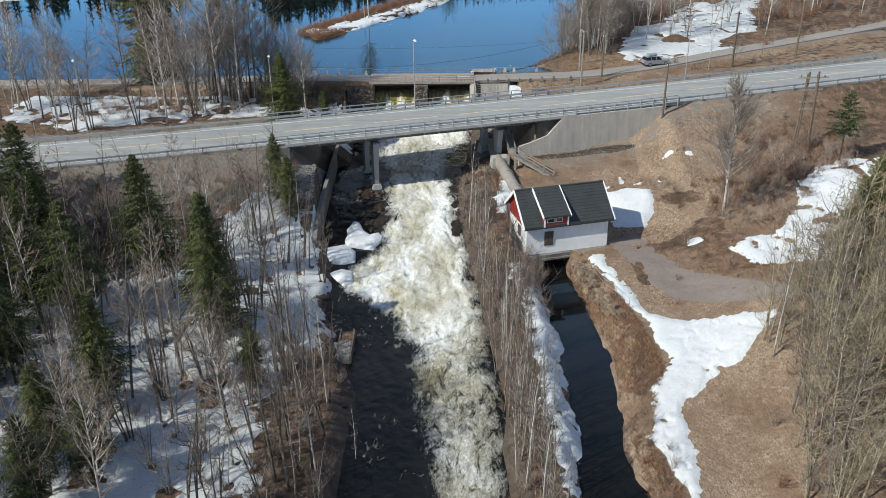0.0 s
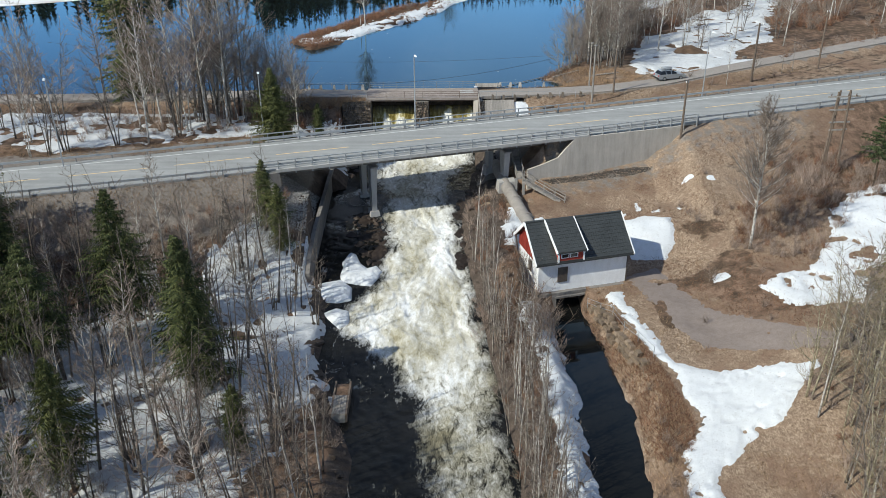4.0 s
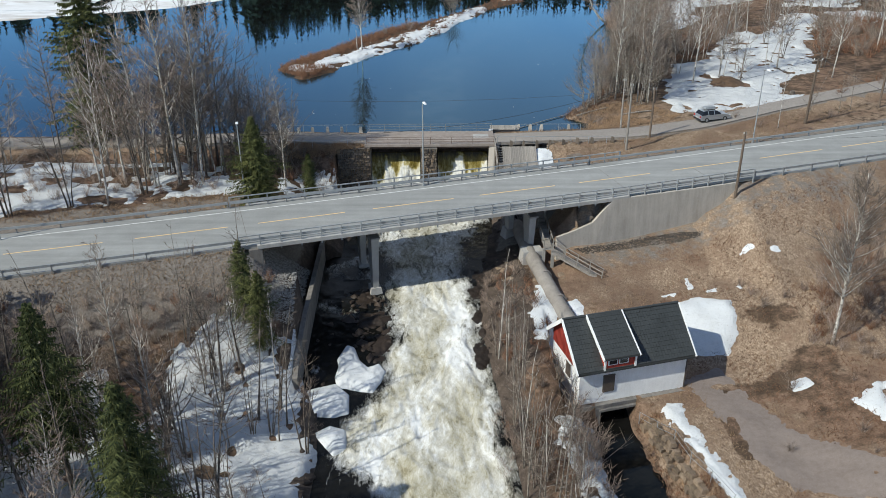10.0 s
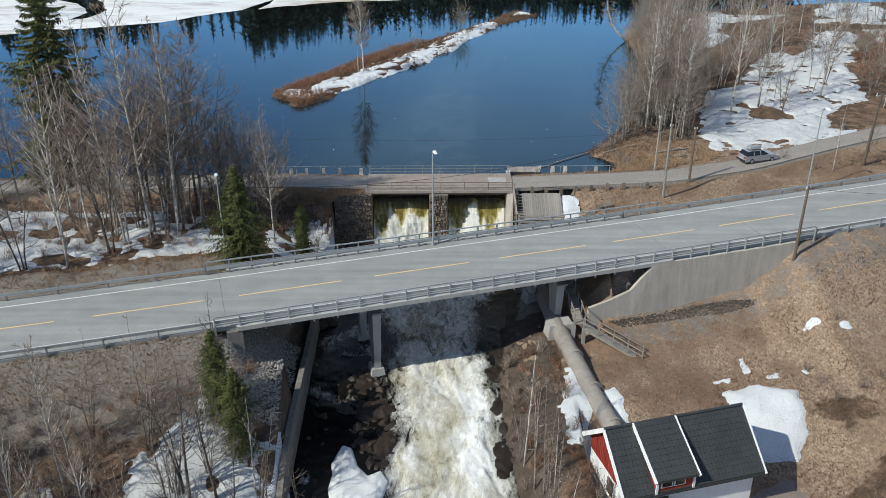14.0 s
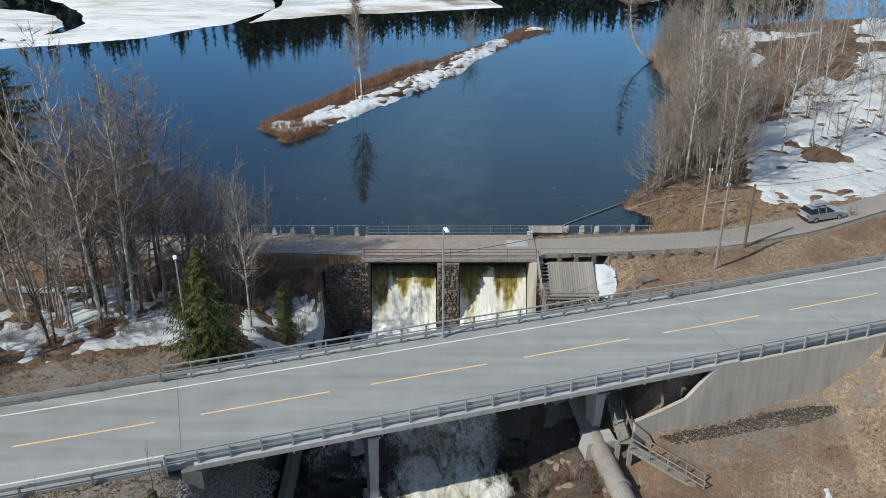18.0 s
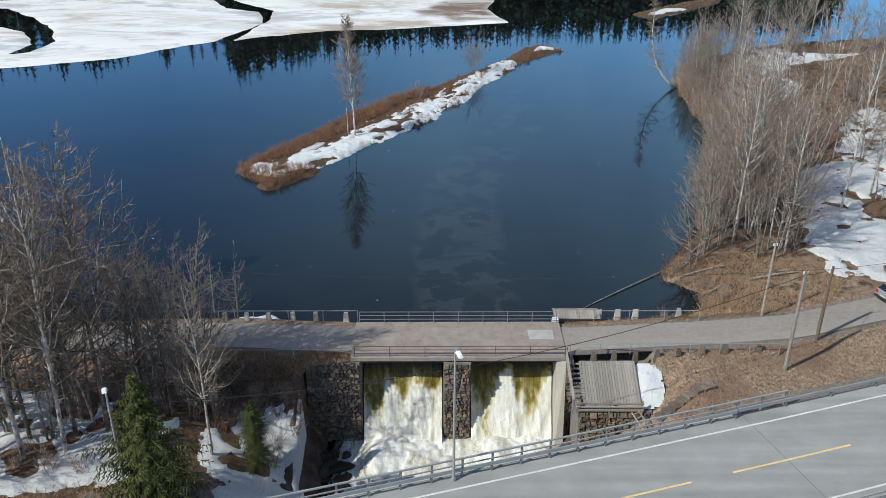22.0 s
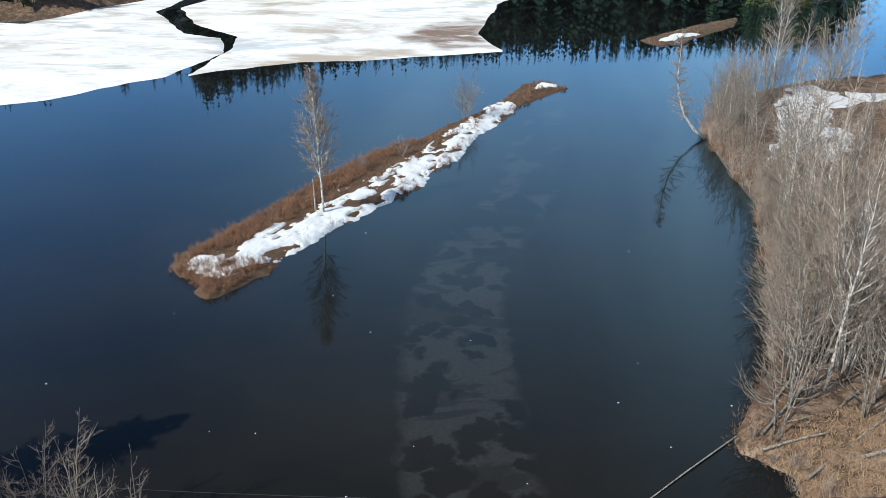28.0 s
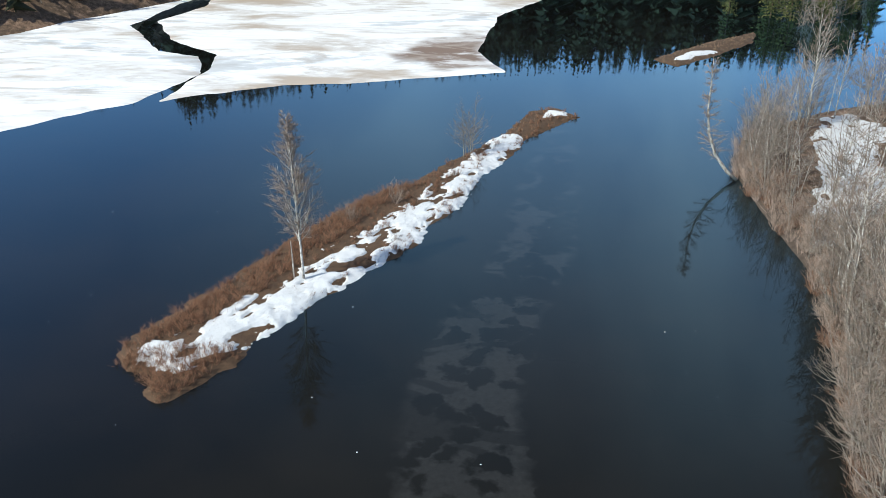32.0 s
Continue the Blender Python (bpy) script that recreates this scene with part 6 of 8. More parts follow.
for x, y, k, sc, w in ((-30.8, 106.4, "alder", 1.3, 2), (-28.9, 108.6, "alder", 1.35, 0), (-33.6, 107, "alder", 1.3, 1), (-26.4, 109.6, "alder", 1.25, 2), (-25.2, 112.2, "alder", 1.0, 0), (-23.2, 112.4, "alder", 1.0, 1), (-21.4, 111.8, "alder", 0.9, 0), (-20.2, 109.8, "alder", 0.85, 2), (-35.8, 105.6, "alder", 1.3, 0), (-31.6, 109.8, "birch", 1.25, 1), (-37.6, 109.5, "alder", 1.3, 2), (-40, 107, "alder", 1.2, 1)):
    plant(k, x, y, sc, group=G4, which=w)
plant("young", -21.6, 99.9, 0.98, group=G4)
plant("spruce", -16.8, 106.6, 5.5 / 12, group=G4, which=1)
lone = spruce("spruce_tree", 23.5, 49, 0.26, whorls=32, clear=0.03, spikes=20, per=10, fat=1.35, droop=0.42, wisp=0.34, label="tall broad dark spruce with hanging layered boughs on the lake edge")
lone.matrix_basis = pose(-45.5, 119.9, ground_at(-45.5, 119.9), 0, 0, 20)
scatter(16, [(-44, 121.3), (-22, 121.6), (-20, 120.4), (-44, 119.8)], ["darkalder", "alder", "stem"], 0.5, 0.68, 1.6, "trees on the lake edge", 13)

G5 = "bare trees on the right lake bank"
for x, y, k, sc, w in ((25.2, 134.8, "birch", 1.15, 0), (38.5, 141.2, "birch", 1.25, 0), (44.4, 146.8, "birch", 1.15, 1), (54.9, 150.1, "birch", 1.2, 0), (43.6, 143.6, "birch", 0.95, 2), (30.3, 132.4, "darkalder", 0.95, 0), (29.4, 133.4, "alder", 0.95, 0), (46.4, 143.1, "alder", 0.75, 0), (58.6, 157.5, "darkalder", 0.8, 0), (59.3, 168.6, "alder", 0.7, 1), (64, 176, "alder", 0.7, 0), (48, 150, "thin", 0.7, 1)):
    plant(k, x, y, sc, group=G5, which=w)
scatter(120, [(64.5, 157), (66.5, 164), (72, 178), (79.5, 189), (92, 186), (86, 170), (72, 154)], ["red", "bush", "red"], 1.0, 1.9, 0.9, "", 58, join="dense red-brown bushes beside the snow")
scatter(34, [(39.5, 156), (45.5, 161), (52, 172), (54, 178), (47, 176), (42, 168)], ["red", "bush", "bush"], 1.0, 1.8, 0.9, "", 59, join="tall brown undergrowth in the lakeside wood")
scatter(90, [(78, 150), (64, 140), (54, 136), (56, 131), (72, 139), (100, 155), (110, 180), (96, 186)], ["red", "bush", "bush"], 0.5, 1.1, 1.6, "", 60, join="low brown brush beside the gravel road")
scatter(34, [(82, 192), (76, 200), (90, 212), (120, 232), (150, 225), (130, 185), (95, 168)], ["birch", "darkalder", "alder", "fir"], 0.8, 1.15, 3.2, "bare wood behind the snow", 62)
bank_l = [(18.5, 123), (19, 130), (24.6, 141), (28.4, 151), (32.2, 163), (34.8, 172), (36.5, 196), (39, 204), (43.5, 212)]
band = bank_l[1:] + [(57, 219), (52, 208), (47, 196), (44, 172), (40, 158), (36, 146), (32, 138), (27, 131), (22, 129)]
scatter(36, band, ["alder", "birch", "alder", "thin"], 0.7, 1.1, 1.6, G5, 14)
scatter(32, [(22, 130), (26, 140), (33, 152), (33, 162), (36, 176), (40, 176), (38, 150), (31, 134), (26, 129)], ["alder", "thin", "birch"], 0.75, 1.1, 1.2, G5, 15)
scatter(46, [(30, 140), (36, 150), (46, 180), (55, 212), (70, 224), (110, 228), (110, 175), (70, 150), (56, 140)], ["birch", "alder", "birch"], 0.85, 1.15, 2.6, "bare wood behind the snow", 16)
scatter(90, [(x + 0.4, y) for x, y in bank_l[2:]] + [(x + 3.5, y - 1) for x, y in bank_l[:1:-1]], ["bush", "red", "bush"], 0.9, 1.8, 0.8, "", 17, join="leafless brown bushes along the lake edge")
scatter(170, [(x - 1.1, y) for x, y in bank_l[2:]] + [(x + 1.4, y - 1) for x, y in bank_l[:1:-1]], ["bush", "bush", "red"], 0.7, 1.6, 0.55, "", 35, cond=lambda x, y: ground_at(x, y) > -0.7, z=lambda X, Y: np.maximum(terrain(X, Y), -0.1), join="leafless brown bushes overhanging the lake")
scatter(14, [(x + 1.2, y) for x, y in bank_l[1:]] + [(x + 3.4, y - 1) for x, y in bank_l[:0:-1]], ["alder"], 0.65, 1.0, 1.5, G5, 25)
scatter(9, [(14.6, 122), (16.6, 127), (19.5, 133), (21, 132), (18, 126), (16, 121.5)], ["bush", "red"], 0.5, 0.9, 1.0, "bushes on the near lake edge", 47)
scatter(8, [(36, 126.5), (38, 121), (46, 121), (60, 128), (44, 118)], ["bush", "thin"], 0.6, 0.9, 2, "bushes between the roads", 18)
scatter(19, [(x - 0.3, y) for x, y in bank_l[4:]] + [(x + 2.6, y - 1) for x, y in bank_l[:3:-1]], ["alder", "alder", "thin"], 0.5, 0.8, 1.2, G5, 36, tilt=9, lean=10)
scatter(24, [(x + 0.6, y) for x, y in bank_l[2:6]] + [(x + 4.2, y - 1) for x, y in bank_l[5:1:-1]], ["alder", "aspen", "alder"], 0.6, 0.9, 1.0, G5, 48, tilt=6)
scatter(20, [(36.8, 198), (40, 206), (48, 216), (60, 223), (78, 229), (80, 226), (58, 216), (46, 204), (42, 196)], ["thin", "birch", "alder"], 0.75, 1.1, 1.3, G5, 49)
scatter(22, [(25.5, 139), (28.4, 149), (32.5, 161), (37, 162), (35, 146), (30, 137)], ["alder", "birch", "alder"], 0.8, 1.1, 1.5, G5, 55, tilt=5)
scatter(16, [(23.4, 139), (27, 150), (31, 161), (32.6, 161), (29, 150), (25.4, 139)], ["alder"], 0.5, 0.8, 1.1, G5, 56, tilt=7, lean=13, z=lambda X, Y: np.maximum(terrain(X, Y), 0.0))
fork = bare_tree("birch_tree", 17, 71, "birch", 54, 6, 0.15, stems=3, low=0.3, slim=0.95, label="tall white birch forking into several pale stems on the lake bank")
fork.matrix_basis = pose(27.6, 137.6, ground_at(27.6, 137.6), 0, 2, 30)
for x, y, sc in ((21.0, 124.6, 0.9), (20.3, 127.6, 0.7), (19.4, 125.8, 0.6)):
    plant("bush", x, y, sc, group="bushes on the near lake edge")
# leaning birch over the water
lb = thing("birch_tree", "white birch leaning out over the lake", "tree", (35.0, 195.6, 0.3))
g, tw, r = Geo(), Geo(), random.Random(5)
pts = [Vector(p) for p in ((0.3, 0.4, -0.2), (-1.1, 0.6, 1.0), (-2.6, 1.0, 2.9), (-3.6, 1.6, 5.6), (-3.9, 2.2, 8.6), (-3.8, 2.6, 11.6), (-3.9, 2.8, 14.2))]
g.tube(pts, [0.24, 0.22, 0.19, 0.15, 0.1, 0.06, 0.02], 7)
for k in range(90):
    u = r.uniform(1.6, 5.9)
    p = pts[int(u)].lerp(pts[int(u) + 1], u - int(u))
    d = Vector((r.uniform(-1, 1), r.uniform(-1, 1), r.uniform(-0.1, 0.8))).normalized()
    ln = r.uniform(1.1, 2.9) * (1.1 - u / 7.8)
    tw.tube([p, p + d * ln * 0.6, p + d * ln + Vector((0, 0, -0.1))], [0.025, 0.014, 0.005], 3, False)
    for q in range(20):
        s = p + d * ln * r.uniform(0.2, 1)
        tw.spike(s, s + (d + Vector((r.uniform(-1, 1), r.uniform(-1, 1), r.uniform(-1, 0.7)))).normalized() * r.uniform(0.3, 0.9), 0.013)
part("trunk", g, M["birch"], lb, smooth=True)
part("crown", tw, M["twig"], lb)

# islet plants
zi = lambda x, y: float(isl_z(np.array([x]), np.array([y]))[0])
plant("slender", -14.95, 170.2, 16.3 / 16, zi(-14.95, 170.2), az=40)
stump = solid("dead_stem", Geo().tube([(-15.9, 170.6, 0.2), (-15.95, 170.7, 2.4), (-16.0, 170.7, 4.3)], [0.1, 0.08, 0.03], 6), M["birch"], "broken pale dead birch stem on the islet", "tree")
for x, y, s in ((2.2, 204.6, 0.72), (3.2, 205.3, 0.66), (2.9, 204.0, 0.55)):
    plant("alder", x, y, s * 0.85, zi(x, y), which=2)
for x, y, s in ((-11.3, 183.5, 1.2), (-6.6, 188.5, 1.5), (-6.4, 178.5, 0.5), (0.5, 197, 0.8)):
    plant("bush", x, y, s, zi(x, y))
isl_top = [(-28.6, 158.5), (-27.6, 161), (-24.6, 165.6), (-22, 170.3), (-19.1, 175.7), (-15.3, 182.4), (-11.4, 188.6), (-7, 193.6), (-4, 195.6), (-5, 193), (-9, 186), (-13, 178.5), (-16, 173), (-18.5, 169), (-21.5, 164), (-25.5, 159.5)]
plant("low", -19.6, 170.4, 0.9, zi(-19.6, 170.4))
scatter(340, isl_top, ["low"], 0.38, 0.85, 0.3, "", 19, z=isl_z, join="red-brown willow thicket along the islet")
scatter(130, [(-28.4, 157.2), (-25, 158.6), (-22, 158.6), (-19.2, 158.6), (-21.5, 154), (-23.7, 151.6), (-24.9, 153.8)], ["low"], 0.42, 0.9, 0.3, "", 20, z=isl_z, join="red-brown willow thicket on the islet tip")

scatter(420, isl, ["red"], 0.25, 0.6, 0.3, "", 57, cond=lambda x, y: inside(isl_snow, np.array([x]), np.array([y]))[0] < 0.3 - 0.9 * (x < -17), z=isl_z, join="low red-brown willow and sedge round the islet")

# far shore woods, and unseen woods added for shade
def far_wood(n, area, lo, hi, seed, label):
    """A dense distant spruce wood, as one body of ragged trees."""
    r, g = random.Random(seed), Geo()
    px, py = [p[0] for p in area], [p[1] for p in area]
    xs, ys = np.array([r.uniform(min(px), max(px)) for _ in range(n)]), np.array([r.uniform(min(py), max(py)) for _ in range(n)])
    ok = inside(area, xs, ys) > 0
    zs = terrain(xs, ys)
    for x, y, z in zip(xs[ok], ys[ok], zs[ok]):
        h = r.uniform(lo, hi) * (1 if r.random() < 0.85 else 0.8)
        w = h * r.uniform(0.18, 0.28)
        g.spike((x, y, z - 0.5), (x, y, z + h), 0.16)
        for k in range(26):
            u = (k + r.random()) / 26
            a, ln = k * 2.4 + r.uniform(-0.5, 0.5), w * (1 - u) ** 0.8 * r.uniform(0.7, 1.25) + 0.25
            c = Vector((x, y, z + h * (0.06 + 0.93 * u)))
            g.spike(c, c + Vector((math.cos(a) * ln, math.sin(a) * ln, -0.35 * ln)), 0.26 * ln + 0.22)
    return solid("spruce_wood", g, M["farneedle"], label, "forest", kind="stuff")


# Two woods out of view, placed sunward so their shadows reach the left bank.
far_wood(150, [(-110, 0), (-46, 8), (-41, 30), (-48, 45), (-53, 60), (-55, 71), (-110, 68)], 14, 19, 27, "unseen dark spruce forest added to shade the left bank")
far_wood(90, [(-46, 6), (-12, -4), (-11, 14), (-38, 24)], 13, 18, 28, "unseen dark spruce forest added downstream for shade")
far_wood(1900, [(-66, 327), (-20, 354), (30, 358), (140, 362), (140, 384), (-20, 384), (-76, 354)], 21, 28, 21, "dark spruce forest along the far lake shore")
far_wood(620, [(-300, 226), (-92, 281), (-64, 325), (-72, 350), (-120, 325), (-300, 262)], 12, 19, 23, "dark spruce forest along the far lake shore")
scatter(40, [(70, 304), (86, 322), (112, 350), (130, 345), (100, 300), (84, 290)], ["fir", "alder"], 0.7, 1.0, 3.0, "trees on the far shore", 24)
scatter(26, [(-160, 262), (-92, 281), (-64, 326), (-68, 332), (-96, 290), (-164, 268)], ["alder", "birch"], 0.6, 0.9, 3.2, "trees on the far shore", 26)


# ---- snow under the trees, melted round the trunks ----
wr = random.Random(61)
pits = lambda x0, x1, y0, y1, lo, hi: [((x + wr.uniform(-0.3, 0.3), y + wr.uniform(-0.3, 0.3)), wr.uniform(lo, hi)) for x, y in FEET if x0 < x < x1 and y0 < y < y1 and wr.random() < 0.6]
left_snow = [(-13.5, 78), (-12.5, 70), (-12.2, 62), (-11, 57), (-12, 50), (-15, 44), (-14, 36), (-15, 24), (-75, 24), (-75, 58), (-45, 62), (-36, 66), (-34, 73), (-30, 74), (-29, 69), (-25.5, 68), (-25, 75.5), (-20, 79.5), (-18, 78)]
snow_patch(left_snow, 0.3, 0.3, 1.0, 141, 0.2, 0.0, "patchy littered old snow on the forest floor", hole_scale=0.3, mat="forestsnow", wells=pits(-70, -9, 24, 82, 0.15, 0.6))
snow_patch([(-62, 101), (-48.5, 96.5), (-42.7, 97.4), (-34.5, 100.4), (-24.5, 103.2), (-22, 108.5), (-32, 110.5), (-46, 112), (-62, 111)], 0.25, 0.25, 0.9, 151, 0.36, 0.3, "patchy littered old snow between bare trees", hole_scale=0.32, mat="forestsnow", wells=pits(-62, -21, 96, 113, 0.4, 1.0))
snow_patch([(-20.5, 106), (-18, 101), (-14.8, 101.2), (-13.5, 104), (-14, 110), (-16.5, 112), (-19.5, 110)], 0.22, 0.2, 0.8, 155, 0.46, 0.2, hole_scale=0.45, mat="forestsnow")
snow_patch([(38.6, 154.9), (34.9, 142.8), (32.6, 134), (32.4, 128.4), (36.9, 127.2), (41.0, 128.3), (45.5, 128.9), (53.4, 131.8), (50.0, 135.2), (52.8, 141.9), (56.0, 144.8), (61.2, 148.4), (62.6, 152.4), (64.9, 161.1), (69.0, 172.1), (78.3, 189.4), (78.0, 193.7), (73.4, 195.5), (67.4, 182.7), (61.7, 176), (60, 180), (54.4, 174), (51.1, 167.8), (47.6, 162.3), (44.6, 156.6)], 0.26, 0.25, 0.8, 161, 0.31, 0.2, "patchy littered old snow on the wooded lake bank", hole_scale=0.55, mat="forestsnow", wells=pits(30, 80, 124, 195, 0.5, 1.2) + [((44.4, 142.8), 2.9), ((42.6, 141.6), 1.6), ((46.4, 141.2), 1.4)])
snow_patch([(81.0, 215.7), (76.1, 203.6), (85.2, 202.1), (91, 201), (95, 209), (98, 228), (88.8, 228)], 0.26, 0.5, 0.8, 163, 0.2, hole_scale=0.3, mat="forestsnow")
snow_patch([(82.5, 195), (89.6, 196), (94, 190), (84, 183.2), (80.5, 185.6)], 0.26, 0.5, 0.8, 164, 0.2, hole_scale=0.3, mat="forestsnow")
snow_patch([(57, 218), (60.5, 219.5), (60, 213.5), (66, 213), (72, 212), (61.2, 207.6), (57, 205.5), (53, 197.3), (54, 192.0), (49, 184), (44.5, 182.4), (40.2, 176.8), (36.6, 175.4), (37.2, 179), (40.8, 184.6), (42.3, 189.2), (44.6, 191.7), (49, 203.5), (51.8, 210.8)], 0.28, 0.35, 0.45, 171, 0.22, 0.5, hole_scale=0.4, mat="forestsnow", wells=pits(34, 72, 170, 224, 0.2, 0.6))

mx, my = np.arange(40.2, 49, 0.25), np.arange(137.6, 148, 0.25)
MX, MY = np.meshgrid(mx, my)
heap = terrain(MX, MY) - 0.25 + 1.15 * np.exp(-((MX - 44.4) / 2.0) ** 2 - ((MY - 142.8) / 2.3) ** 2) + 0.12 * fbm(MX, MY, 0.7, 167, 3)
solid("earth_mound", grid_mesh("earth_mound", mx, my, heap, M["brownearth"]), None, "brown mound of earth showing through the snow", "mound", kind="structure")
solid("tree_stump", Geo().tube([(51.4, 134.3, ground_at(51.4, 134.3) - 0.3), (51.4, 134.3, ground_at(51.4, 134.3) + 0.75)], [0.42, 0.36], 9), M["darkbark"], "short dark tree stump beside the snow", "stump")


# ---- rocks ----
def boulder(seed, flat=0.7):
    bm = bmesh.new()
    bmesh.ops.create_icosphere(bm, subdivisions=2, radius=1.0)
    off = Vector((seed * 3.1, seed * 1.7, 0))
    for v in bm.verts:
        n = noise.noise(v.co * 0.9 + off) * 0.4 + noise.noise(v.co * 2.3 + off) * 0.12
        v.co *= 1 + n
    rr = random.Random(seed * 7 + 3)
    for k in range(15):
        d = Vector((rr.uniform(-1, 1), rr.uniform(-1, 1), rr.uniform(-0.4, 1))).normalized()
        lim = rr.uniform(0.36, 0.7)
        for v in bm.verts:
            over = v.co.dot(d) - lim
            if over > 0:
                v.co -= d * over * 0.92
    for v in bm.verts:
        v.co.z *= flat
    me = bpy.data.meshes.new("boulder")
    bm.to_mesh(me)
    bm.free()
    return me


lumps = {}
for key in ("rock", "stone", "brownstone"):
    lumps[key] = [boulder(i + (0 if key == "rock" else 9), 0.42 + 0.08 * i) for i in range(5)]
    for me in lumps[key]:
        me.materials.append(M[key])


def strew(n, area, key, lo, hi, seed, label, group, zf=None, gap=0.5, sink=0.35):
    r = random.Random(seed)
    px, py = [p[0] for p in area], [p[1] for p in area]
    done, tries = [], 0
    while len(done) < n and tries < n * 40:
        tries += 1
        x, y = r.uniform(min(px), max(px)), r.uniform(min(py), max(py))
        if inside(area, np.array([x]), np.array([y]))[0] < 0 or any((x - a) ** 2 + (y - b) ** 2 < gap * gap for a, b in done):
            continue
        done.append((x, y))
        s = lo + (hi - lo) * r.random() ** 2
        z = (float(zf(y)) if zf else ground_at(x, y)) - s * sink + 0.1
        o = tagged(new("boulder", r.choice(lumps[key])), label, "rock", group)
        o.matrix_world = pose(x, y, z, r.uniform(-15, 15), r.uniform(-15, 15), r.uniform(0, 360)) @ Matrix.Diagonal((s * r.uniform(0.8, 1.4), s * r.uniform(0.7, 1.2), s * r.uniform(0.7, 1.1), 1))


strew(44, [(-11.2, 82), (-11, 91), (-9, 92), (-6.2, 89), (-6, 80), (-8, 79.5)], "rock", 0.25, 1.0, 1, "dark wet boulder standing in the rapids", "boulders in the rapids", river_z, 0.6, 0.1)
strew(16, [(-13.8, 71), (-14, 97), (-11.4, 97), (-11.2, 84), (-11.4, 71)], "rock", 0.3, 1.0, 11, "dark wet boulder standing in the rapids", "boulders in the rapids", river_z, 0.9, 0.4)
strew(36, [(2.2, 79), (2.3, 99), (5.4, 99), (5, 90), (4, 79)], "rock", 0.25, 1.0, 2, "dark wet boulder on the river edge", "boulders on the right bank", None, 0.7)
strew(34, [(4.5, 88), (4.5, 96), (9.5, 97), (12, 92), (11, 86), (7, 86)], "brownstone", 0.2, 0.8, 3, "grey broken rock beside the pipe", "rocks beside the pipe", None, 0.6)
strew(20, [(-13.6, 103), (-13.6, 113), (-10.4, 113), (-11.5, 103)], "rock", 0.6, 1.6, 4, "dark wet boulder below the dam", "boulders below the dam", river_z, 0.9, 0.2)
strew(26, [(-11.6, 72), (-11, 60), (-9, 55), (-7.5, 44), (-8.5, 44), (-12.5, 58), (-13.5, 72)], "rock", 0.3, 0.9, 5, "dark boulder at the water edge", "boulders on the left bank", None, 0.8)
strew(10, [(5.4, 100), (5.4, 110), (9, 109.5), (8, 101)], "rock", 0.5, 1.4, 6, "dark rock beside the plunge pool", "boulders below the dam", None, 0.9)
cw = thing("canal_wall", "rough brown masonry along the top of the canal bank", "wall", (15.9, 70.4, -8), kind="structure")
r = random.Random(77)
for course in range(3):
    t = 0.0
    while t < 1.0:
        ln = r.uniform(0.45, 1.1)
        x, y = 15.9 + 2.5 * t + 0.28 * course, 70.2 - 13.0 * t
        zc = ground_at(16.6 + 2.5 * t, y) - 0.5 + 0.36 * course + r.uniform(-0.05, 0.05)
        o = part("stone", Geo().box((0, 0, 0), (r.uniform(0.5, 0.75), ln * 0.95, r.uniform(0.3, 0.42)), 0, taper=r.uniform(0.8, 0.95)), M["brownstone"], cw)
        o.matrix_basis = pose(x - 15.9, y - 70.4, zc + 8, r.uniform(-8, 8), r.uniform(-8, 8), 11 + r.uniform(-9, 9))
        if r.random() < 0.2:
            t += ln / 13
        t += ln / 13

strew(6, [(20.8, 48), (21.6, 52), (22.4, 52), (22, 48)], "stone", 0.3, 0.6, 8, "grey stone at the edge of the snow", "stones at the snow", None, 0.6)


def rubble(n, area, lo, hi, seed, mat, label):
    """Crushed stone as one body of small angular pieces."""
    r, g = random.Random(seed), Geo()
    px, py = [p[0] for p in area], [p[1] for p in area]
    xs, ys = np.array([r.uniform(min(px), max(px)) for _ in range(n)]), np.array([r.uniform(min(py), max(py)) for _ in range(n)])
    ok = inside(area, xs, ys) > 0
    zs = terrain(xs, ys)
    for x, y, z in zip(xs[ok], ys[ok], zs[ok]):
        s = r.uniform(lo, hi)
        p = [Vector((x + a * s * r.uniform(0.6, 1.2), y + b * s * r.uniform(0.6, 1.2), z + c * s * r.uniform(0.4, 0.9))) for a, b, c in ((1, 0, 0), (0, 1, 0), (-1, 0, 0), (0, -1, 0), (0, 0, 1), (0, 0, -1))]
        g.add(p, [(0, 1, 4), (1, 2, 4), (2, 3, 4), (3, 0, 4), (1, 0, 5), (2, 1, 5), (3, 2, 5), (0, 3, 5)])
    return solid("rubble", g, mat, label, "gravel", kind="stuff")


pale = make_stone("pale_crushed_stone", (0.32, 0.31, 0.3), (0.6, 0.59, 0.57))
rubble(6500, [(-20.6, 88), (-15.2, 92), (-15.2, 79), (-17.5, 79.5), (-19.8, 83.5)], 0.05, 0.15, 1, pale, "pale crushed stone below the abutment")
rubble(5000, [(-60, 80.5), (-40, 80), (-21, 85.5), (-20, 82), (-32, 78.5), (-60, 74)], 0.03, 0.11, 2, M["brownstone"], "grey crushed stone on the road bank")
rubble(7000, [(13.2, 94.6), (15.1, 95.3), (18.7, 96.0), (21.7, 97.0), (25.3, 97.8), (28, 97.7), (27.7, 97.0), (24.9, 96.1), (21.4, 95.7), (17.9, 94.9), (14.3, 94.0)], 0.04, 0.11, 3, M["darkstone"], "band of dark broken stone on the slope")
